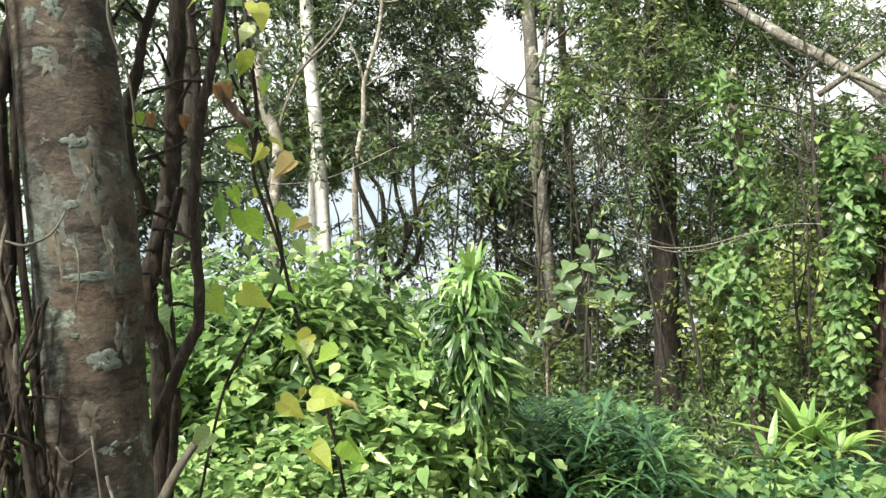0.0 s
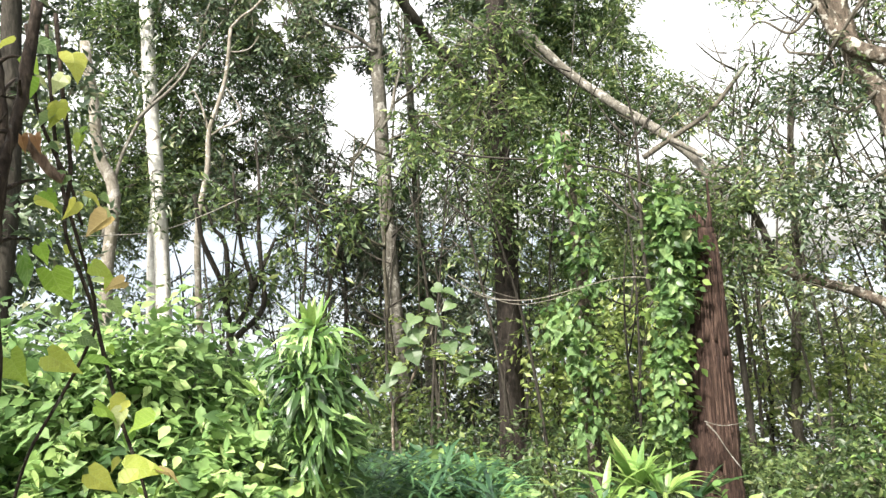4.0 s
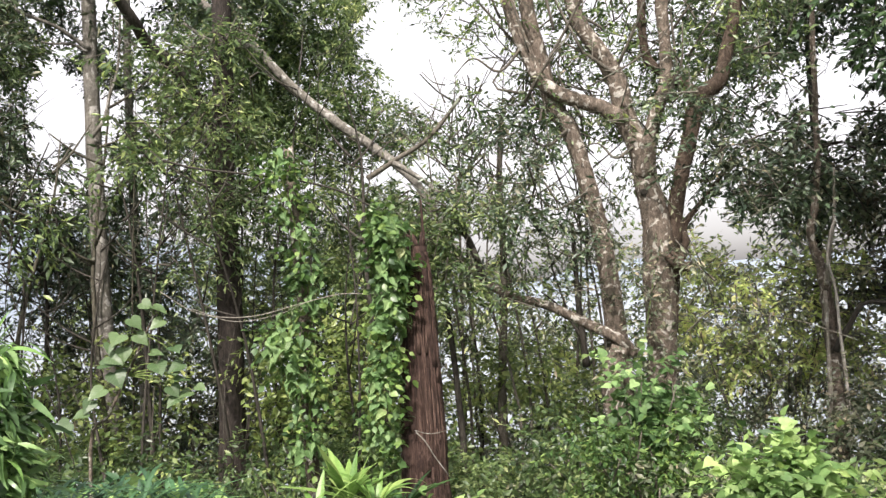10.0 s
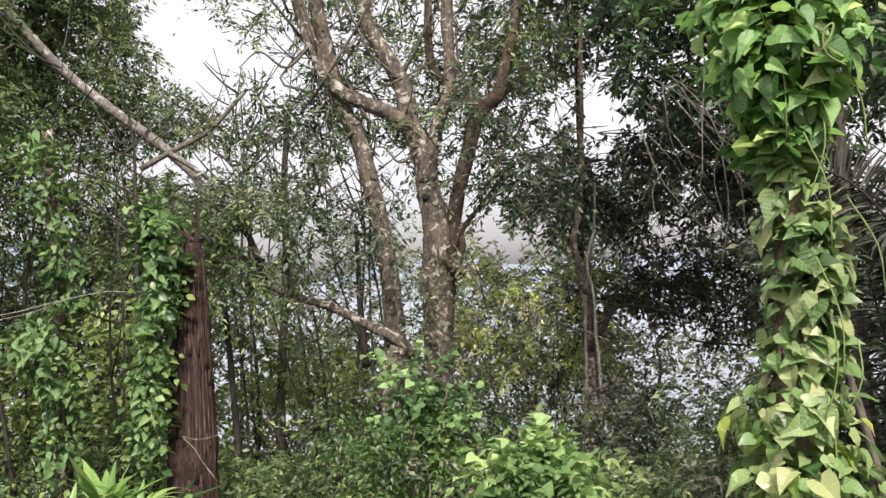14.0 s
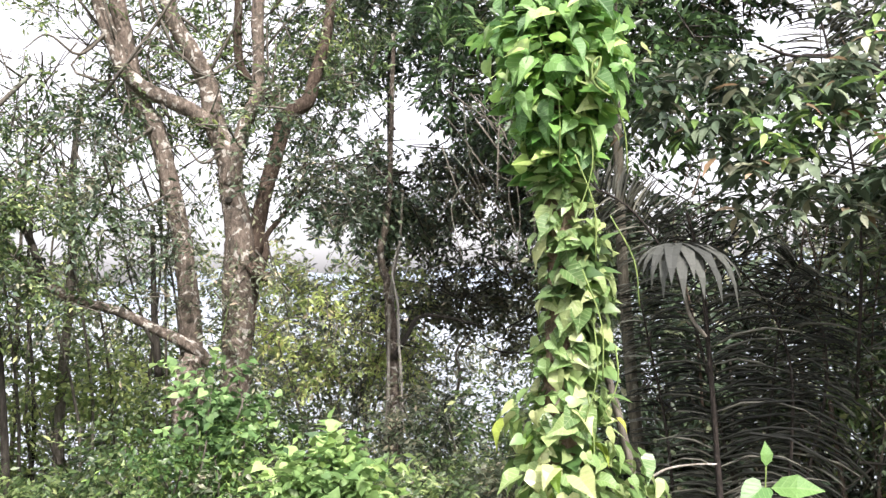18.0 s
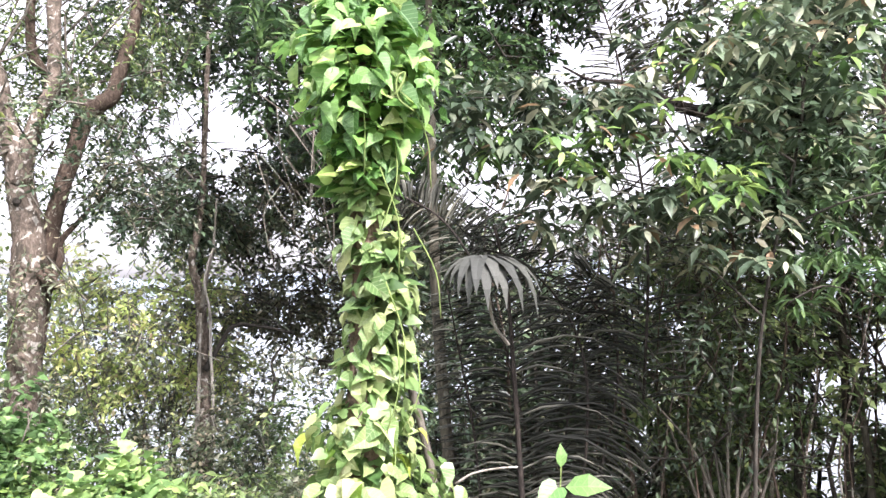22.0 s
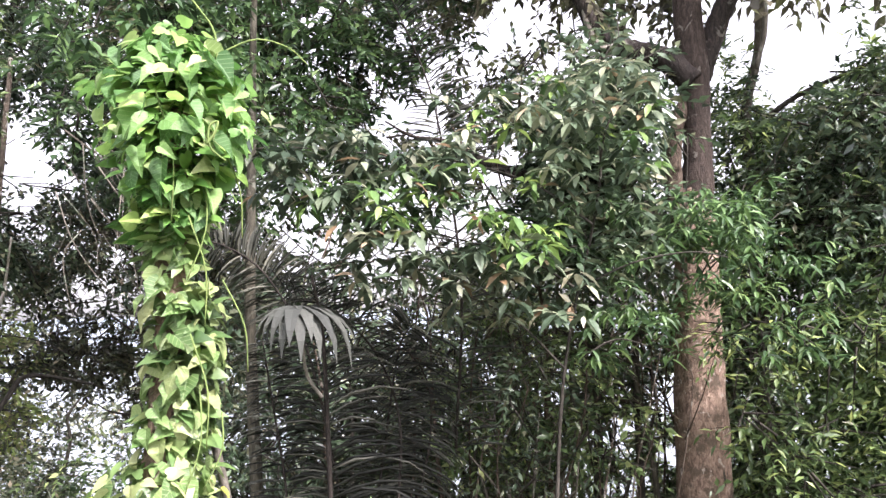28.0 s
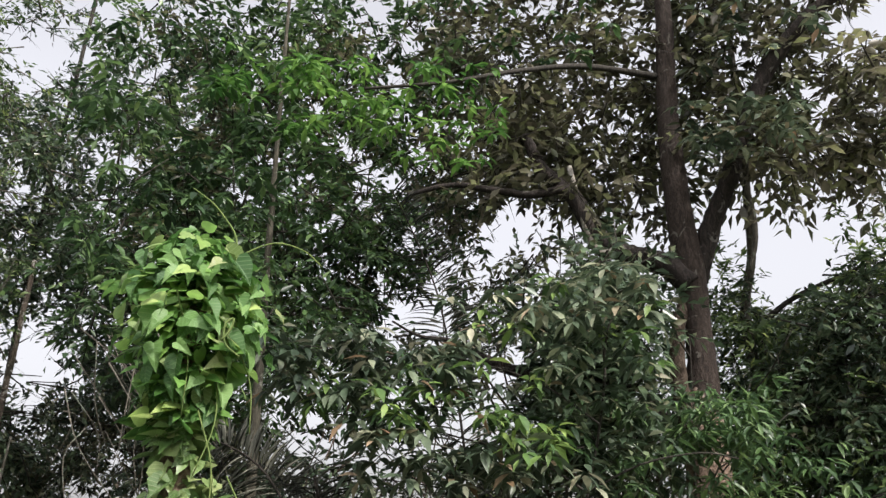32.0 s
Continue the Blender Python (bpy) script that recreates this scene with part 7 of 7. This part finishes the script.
def build_grass():
    n = 2600
    az, d = rng.uniform(37, 52, n), rng.uniform(5.2, 8.0, n)
    a = np.radians(az)
    x, y = -np.sin(a) * d, np.cos(a) * d
    z = np.array([soil(u, v) for u, v in zip(x, y)]) + rng.uniform(0.35, 1.05, n) * np.clip((az - 26) / 14, 0.4, 1)
    turn = rng.uniform(0, 6.28, n)
    along = np.stack([np.cos(turn), np.sin(turn), rng.uniform(0.2, 1.4, n)], -1)
    normal = np.stack([-np.cos(turn), -np.sin(turn), np.full(n, 0.8)], -1)
    ob = thing("tall_grass", base_at(41, 6.5), "deep green arching grass on the slope", "grass", kind="stuff")
    size = rng.uniform(0.3, 0.65, n)
    tagged(part("blades", leaf_mesh("blades", blade(4, 0.7), np.stack([x, y, z], -1), along, normal, size, 0.03), GRASSY, ob), kind="stuff")


build_grass()


# ---- the broad-leaved shoot, the three-leaved seedling ----
MIDGREEN = leaf_material("seedling_leaf", [(0.0, (0.08, 0.18, 0.05)), (1.0, (0.15, 0.27, 0.08))], gloss=0.4, thin=0.35, single=True, vein=(0.3, 0.45, 0.18))


def broad_shoot(stem_rows, leaf_rows, size, label, seed, mats):
    rnd = random.Random(seed)
    line = rooted(stem_rows)
    ob = thing("broad_leaved_shoot", line[0], label, "plant")
    stem("stem", line, 0.016, 0.008, TAN_BARK, ob, sides=6)
    for r in leaf_rows:
        p = at(*r)
        eye = toward_eye(p)
        side = eye.cross(Vector((0, 0, 1)))
        along = side * rnd.uniform(-1, 1) + Vector((0, 0, -rnd.uniform(0.0, 0.6))) + eye * 0.3
        root = min(line, key=lambda q: (q - p).length)
        stalk = stem("leaf_stalk", [root, (root + p) / 2 + Vector((0, 0, 0.04)), p], 0.005, 0.003, GREEN_STEM, ob, sides=5, steps=2)
        put_leaf(stalk, rnd.choice(mats), p, along, eye * 0.7 + Vector((rnd.uniform(-0.4, 0.4), rnd.uniform(-0.4, 0.4), 0.8)), size * rnd.uniform(0.75, 1.2))
    return ob


broad_shoot([(44.1, 7.2, 0.54), (43.0, 7.2, 0.79), (41.8, 7.2, 1.09), (40.6, 7.2, 1.40), (40.0, 7.2, 1.56)], [(40.0, 7.1, 1.63), (41.4, 7.1, 1.54), (42.1, 7.1, 1.42), (40.3, 7.1, 1.26), (42.8, 7.1, 1.26), (43.3, 7.1, 1.20), (43.2, 7.1, 1.01), (43.9, 7.1, 0.93), (45.2, 7.1, 0.78), (39.3, 7.1, 1.08), (38.4, 7.1, 1.15), (38.7, 7.1, 0.90), (38.0, 7.1, 0.92), (41.1, 7.1, 1.41), (38.9, 7.1, 1.29), (40.7, 7.1, 1.66), (39.5, 7.1, 1.51), (41.9, 7.1, 1.31), (40.0, 7.1, 1.17), (42.5, 7.1, 1.13), (44.2, 7.1, 0.84), (38.3, 7.1, 1.03), (37.6, 7.1, 0.96), (39.2, 7.1, 0.98), (42.7, 7.1, 1.36)], 0.115,
            "leggy shoot with large rounded pale green leaves", 51, [unit_leaf("round_leaf", HEART, w, SAGE) for w in (1.0, 1.15)])


def build_seedling():
    line = rooted([(-27.6, 5.2, -0.01), (-27.9, 5.2, 0.19), (-28.0, 5.2, 0.31), (-28.1, 5.2, 0.43)])
    ob = thing("seedling", line[0], "seedling with one upright and broad flat fresh green leaves", "plant")
    stem("stem", line, 0.008, 0.004, GREEN_STEM, ob, sides=6)
    broad, slim = unit_leaf("seedling_leaf", HEART, 0.85, MIDGREEN), unit_leaf("slim_seedling_leaf", OVAL, 0.55, MIDGREEN)
    eye = toward_eye(line[-1])
    right = Vector((0, 0, 1)).cross(eye).normalized()
    up = Vector((0, 0, 1))
    put_leaf(ob, slim, line[-1], up + right * 0.05, eye + right * 0.4, 0.14)
    put_leaf(ob, broad, line[-2] - right * 0.02, -right * 0.5 + eye * 0.5 - up * 0.5, up * 0.6 + eye, 0.19)
    put_leaf(ob, slim, line[-2] + right * 0.03, right + up * 0.06 + eye * 0.3, up * 0.6 + eye * 0.9, 0.28)
    put_leaf(ob, broad, line[-3], -right + eye * 0.5, up + eye * 0.4, 0.15)
    put_leaf(ob, broad, line[-3] + right * 0.1, right * 0.7 + eye * 0.6 - up * 0.3, up + eye * 0.5, 0.14)
    return ob


build_seedling()


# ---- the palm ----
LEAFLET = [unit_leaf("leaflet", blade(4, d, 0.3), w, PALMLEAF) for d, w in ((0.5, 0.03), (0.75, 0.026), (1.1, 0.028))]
# the back leaflets carry their shade and pale sheen in this ramp too
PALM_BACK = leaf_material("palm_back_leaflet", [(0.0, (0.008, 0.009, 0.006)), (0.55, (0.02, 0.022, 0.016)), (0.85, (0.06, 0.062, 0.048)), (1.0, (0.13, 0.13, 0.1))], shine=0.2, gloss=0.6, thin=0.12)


def frond(ob, rows, count, left, right, r=0.014, seed=0, lift=0.1, joined=False):
    """A feather frond: a stiff midrib with a row of narrow leaflets to each side."""
    rnd = random.Random(seed)
    line = ats(rows)
    rib = stem("midrib" if joined else "frond", line, r, r * 0.4, SHADE_DARK_BARK, ob, sides=6)
    pts = smooth_line(line, 12)
    n = len(pts)
    rows = []
    for k in range(count):
        f = (k + 0.5) / count
        i = min(n - 2, int(f * (n - 1)))
        way = (pts[i + 1] - pts[i]).normalized()
        eye = toward_eye(pts[i])
        side = way.cross(eye).normalized()
        for s, reach in ((1, right), (-1, left)):
            if reach:
                along = side * s + way * rnd.uniform(0.2, 0.6) + eye * rnd.uniform(-0.35, 0.35) + Vector((0, 0, lift))
                size = reach * (0.6 + 0.4 * math.sin(math.pi * min(1, f + 0.2))) * rnd.uniform(0.75, 1.15)
                if joined:
                    rows.append((pts[i], along, Vector((0, 0, 1)) + eye * 0.5, size))
                else:
                    put_leaf(rib, rnd.choice(LEAFLET), pts[i], along, Vector((0, 0, 1)) + eye * 0.5, size, "leaflet")
    if joined:
        p, a, u, z = (np.array([tuple(row[j]) if j < 3 else row[j] for row in rows]) for j in range(4))
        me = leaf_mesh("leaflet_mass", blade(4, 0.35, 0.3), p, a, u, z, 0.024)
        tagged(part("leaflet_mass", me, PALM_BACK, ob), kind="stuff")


def build_palm():
    ob = thing("palm", base_at(-26, 6.3), "palm with drooping feathery fronds, shade and sheen painted into their colour", "palm")
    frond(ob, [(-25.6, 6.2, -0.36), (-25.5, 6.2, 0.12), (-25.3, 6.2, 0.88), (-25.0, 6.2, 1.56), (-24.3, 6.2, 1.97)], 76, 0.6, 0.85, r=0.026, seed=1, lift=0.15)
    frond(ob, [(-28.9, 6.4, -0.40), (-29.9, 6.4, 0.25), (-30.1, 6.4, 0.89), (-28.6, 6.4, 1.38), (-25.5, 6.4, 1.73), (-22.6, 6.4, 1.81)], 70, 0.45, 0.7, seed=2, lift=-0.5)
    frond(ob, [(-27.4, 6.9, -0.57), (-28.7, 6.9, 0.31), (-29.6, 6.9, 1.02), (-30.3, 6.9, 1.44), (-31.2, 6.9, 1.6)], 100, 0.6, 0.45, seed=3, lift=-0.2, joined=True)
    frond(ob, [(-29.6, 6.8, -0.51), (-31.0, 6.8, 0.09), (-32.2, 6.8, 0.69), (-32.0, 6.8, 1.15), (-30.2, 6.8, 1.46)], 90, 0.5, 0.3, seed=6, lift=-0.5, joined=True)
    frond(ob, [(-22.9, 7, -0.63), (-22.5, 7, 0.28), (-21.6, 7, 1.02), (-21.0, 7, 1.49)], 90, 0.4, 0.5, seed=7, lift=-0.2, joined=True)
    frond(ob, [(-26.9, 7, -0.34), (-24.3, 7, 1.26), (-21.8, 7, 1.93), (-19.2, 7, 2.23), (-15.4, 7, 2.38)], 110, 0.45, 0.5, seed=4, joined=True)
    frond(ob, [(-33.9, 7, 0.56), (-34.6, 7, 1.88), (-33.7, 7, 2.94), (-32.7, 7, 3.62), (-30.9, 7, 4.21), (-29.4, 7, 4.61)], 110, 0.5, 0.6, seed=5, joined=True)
    return ob


build_palm()


def build_fan():
    rnd = random.Random(61)
    grey = leaf_material("fan_blade", [(0.0, (0.026, 0.029, 0.024)), (1.0, (0.06, 0.064, 0.052))], gloss=0.75, thin=0.12, single=True)
    me = [unit_leaf("fan_blade", blade(5, d, 0.25), 0.22, grey) for d in (0.8, 1.1)]
    hub = at(-23.4, 5.4, 1.72)
    eye = toward_eye(hub)
    side = eye.cross(Vector((0, 0, 1))).normalized()
    low = ats([(-23.4, 5.5, 1.72), (-23.7, 5.5, 1.53), (-24.0, 5.5, 1.29), (-25.0, 5.5, 1.14)])
    ob = thing("fan_palm_leaf", low[-1], "single drooping grey-green fan-shaped palm leaf", "palm leaf")
    stem("stalk", low[::-1], 0.012, 0.008, PALE_BARK, ob, sides=6)
    for k in range(24):
        a = radians(-18 + 216 * k / 23)
        along = -side * math.cos(a) * 1.1 + eye * math.sin(a) * 0.9 + Vector((0, 0, 0.1))
        put_leaf(ob, me[k % 2], hub, along, Vector((0, 0, 1)), (0.44 + 0.1 * math.cos(a)) * rnd.uniform(0.85, 1.1), "blade")
    return ob


build_fan()


# ---- the sapling with whorled hanging leaves ----
def whorls(ob, material, rows, leaf=(0.15, 0.05), name="leaves", per=7):
    """Whorls of leaves that hang from shoot ends; rows: heading, elevation, half spans, distance, count."""
    c = []
    for az, el, w, h, d, n in rows:
        q = d + rng.uniform(-0.4, 0.4, n)
        a, e = np.radians(az + rng.uniform(-w, w, n)), np.radians(el + rng.uniform(-h, h, n))
        c.append(np.stack([-np.sin(a) * q, np.cos(a) * q, 1.6 + q * np.tan(e)], -1))
    c = np.concatenate(c)
    c = c[thinned(c, 0.15)]
    c = c[clear_of_gaps(c, 1.1)]
    n = len(c)
    turn = rng.uniform(0, 6.28, (n, 1)) + np.arange(per) * (6.28 / per) + rng.normal(0, 0.2, (n, per))
    along = np.stack([np.cos(turn), np.sin(turn), rng.uniform(-1.1, 0.15, (n, per))], -1)
    place = c[:, None] + along * 0.02 + rng.normal(0, 0.02, (n, per, 3))
    normal = np.stack([0.4 * np.cos(turn), 0.4 * np.sin(turn), np.ones((n, per))], -1) + rng.normal(0, 0.25, (n, per, 3))
    k = rng.uniform(0.6, 1.25, n * per)
    me = leaf_mesh(name, OVAL, place.reshape(-1, 3), along.reshape(-1, 3), normal.reshape(-1, 3), leaf[0] * k, leaf[1] * k)
    tagged(part(name, me, material, ob), kind="stuff")
    return c


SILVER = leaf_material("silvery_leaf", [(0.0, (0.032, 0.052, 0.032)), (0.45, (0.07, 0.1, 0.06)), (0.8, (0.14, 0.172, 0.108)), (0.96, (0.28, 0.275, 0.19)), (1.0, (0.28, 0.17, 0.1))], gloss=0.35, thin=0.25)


def build_whorled():
    ob = thing("whorled_sapling", base_at(-44, 6.6), "spreading sapling with whorls of hanging silvery-green leaves", "sapling")
    main = rooted([(-40.4, 6.4, -0.10), (-40.8, 6.4, 0.65), (-41.4, 6.4, 1.24), (-42.5, 6.4, 1.82), (-43.7, 6.4, 2.32), (-44.4, 6.4, 2.83), (-44.0, 6.4, 3.34)])
    stem("trunk", main, 0.016, 0.009, DARK_BARK, ob, sides=8)
    for rows in ([(-42.4, 6, 1.81), (-38.8, 6, 2.06), (-34.2, 6, 2.20), (-29.6, 6, 2.34), (-24.3, 6, 2.39)], [(-43.6, 6, 2.27), (-39.7, 6, 2.58), (-34.4, 6, 2.77), (-29.0, 6, 2.83), (-22.8, 6, 2.88)],
                 [(-44.3, 6, 2.74), (-45.0, 6, 3.01), (-46.8, 6, 3.19), (-49.0, 6, 3.32)], [(-41.3, 6, 1.26), (-37.9, 6, 1.62), (-33.4, 6, 1.84), (-28.8, 6, 1.93)],
                 [(-42.4, 6.1, 1.81), (-46.1, 6.1, 1.99), (-49.9, 6.1, 2.05), (-52.2, 6.1, 2.00)], [(-42.6, 6.1, 1.33), (-44.8, 6.1, 1.45), (-46.9, 6.1, 1.40)]):
        stem("branch", rows, 0.009, 0.004, DARK_BARK, ob, sides=6)
    whorls(ob, SILVER, [(-24.5, 11, 4, 2.5, 5.8, 50), (-31, 9, 5, 3, 5.8, 80), (-37, 12, 6, 4, 5.9, 90), (-33, 4.5, 6, 2, 5.7, 50), (-43.5, 15, 4.5, 2.2, 6.0, 66), (-38, 3, 5, 3, 5.8, 34)], leaf=(0.16, 0.055))
    # these whorls take a darker leaf colour to paint in shade
    whorls(ob, BROADLEAF, [(-44.2, 9, 4, 4, 6.3, 55)], leaf=(0.15, 0.055), name="shade_tinted_leaves")
    whorls(ob, LUSH, [(-26, 9, 5, 3, 5.6, 8), (-34, 8, 6, 3, 5.6, 26), (-38, 6, 3, 1.5, 5.5, 16), (-42, 14, 6, 4, 5.9, 18)], name="fresh_leaves", leaf=(0.15, 0.05))
    whorls(ob, THICKET_LEAF, [(-49, 5, 5, 3, 6.6, 45), (-46, -1, 3, 2, 6.4, 40), (-38, 6, 5, 2, 6.2, 40), (-55, 1, 4, 4, 7.0, 60), (-52, 6.5, 3.5, 2.5, 7.2, 60), (-50, 1.5, 3, 1.2, 7.2, 30), (-51.5, 6, 2.5, 2.0, 7.0, 80)], leaf=(0.14, 0.035), name="narrow_leaves")
    return ob


build_whorled()


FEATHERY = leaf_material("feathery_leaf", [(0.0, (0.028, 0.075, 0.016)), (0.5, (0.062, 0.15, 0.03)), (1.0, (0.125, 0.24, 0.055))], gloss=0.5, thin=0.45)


def build_overhang():
    """The leafy bough high over the vine column."""
    ob = thing("leafy_bough", at(-36, 6.4, 5.4), "overhanging bough with fresh feathery green leaves", "branch")
    stem("bough", [at(-50.4, 8.15, 6.3), at(-45, 7.5, 6.15), at(-40, 6.9, 5.8), at(-34, 6.4, 5.4), at(-27, 6.2, 5.2)], 0.04, 0.012, DARK_BARK, ob, sides=6)
    whorls(ob, FEATHERY, [(-34, 28.5, 4, 3.5, 6.3, 75), (-26, 29.5, 5, 3, 6.4, 75), (-19, 30.5, 3.5, 2, 6.5, 36)], leaf=(0.14, 0.045))
    whorls(ob, THICKET_LEAF, [(-16, 26, 9, 7, 6.8, 120), (-15, 19, 6, 4, 6.9, 50), (-40, 36, 8, 4, 7.4, 60)], leaf=(0.15, 0.055), name="dark_leaves")
    whorls(ob, SILVER, [(-56.5, 26, 5, 2.2, 7.8, 90), (-58, 33, 5, 3, 7.8, 40)], leaf=(0.15, 0.06), name="pale_leaves")
    return ob


build_overhang()


# ---- slack vines, dry twigs ----
def slack(rows, r, bark, label):
    pts = ats(rows)
    ob = thing("slack_vine", pts[0], label, "vine", "slack vines between the trees")
    stem("strand", pts, r, r * 0.8, bark, ob, sides=5, steps=6)


slack([(39.7, 8.2, 1.77), (37.8, 8.2, 1.57), (35.9, 8.2, 1.49), (33.6, 8.2, 1.48), (30.8, 8.2, 1.56), (28.0, 8.2, 1.63), (25.4, 8.2, 1.61), (23.1, 8.2, 1.67)], 0.005, PALE_BARK, "pale slack vine strung between the trees")
slack([(37.8, 8.3, 1.59), (35.2, 8.3, 1.44), (32.4, 8.3, 1.47), (30.0, 8.3, 1.59)], 0.0035, PALE_BARK, "thin pale slack vine strung between the trees")
slack([(39.2, 9, 3.16), (36.8, 9, 3.06), (31.7, 9, 2.94), (28.2, 9, 2.80), (26.0, 9, 2.62), (23.1, 9, 2.32)], 0.013, DARK_BARK, "dark slack vine strung through the canopy")
slack([(4.9, 9.5, 0.92), (2.7, 9.5, 1.19), (0.4, 9.5, 1.11), (-2.6, 9.5, 0.98), (-5.5, 9.5, 0.77)], 0.008, GREY_BARK, "thin grey slack vine beside the great tree")
slack([(64.0, 9, 2.41), (59.1, 9, 2.43), (55.9, 9, 2.59), (53.5, 9, 2.75)], 0.006, DEAD_WOOD, "thin pale slack vine strung between the trees")


def build_tangle():
    rnd = random.Random(71)
    ob = thing("dry_twig_tangle", at(-12, 7.5, 2.6), "tangle of bare dry twigs and dead vine strands", "twigs")
    for k in range(44):
        a = at(-8 - rnd.uniform(0, 9), 7.3 + rnd.uniform(-0.5, 0.5), 2.6 + rnd.uniform(-0.2, 0.7))
        b = a + Vector((rnd.uniform(-0.2, 0.9), rnd.uniform(-0.3, 0.3), -rnd.uniform(0.1, 1.0)))
        mid = (a + b) / 2 + Vector((rnd.uniform(-0.15, 0.15), 0, rnd.uniform(-0.1, 0.2)))
        stem("twig", [a, mid, b], rnd.uniform(0.004, 0.009), 0.003, GREY_BARK, ob, sides=4, steps=4)
    stem("fallen_branch", [(-21.1, 5.6, 0.24), (-22.2, 5.6, 0.30), (-23.7, 5.6, 0.33), (-25.3, 5.6, 0.34)], 0.009, 0.006, PALE_BARK, ob, sides=6)
    return ob


build_tangle()
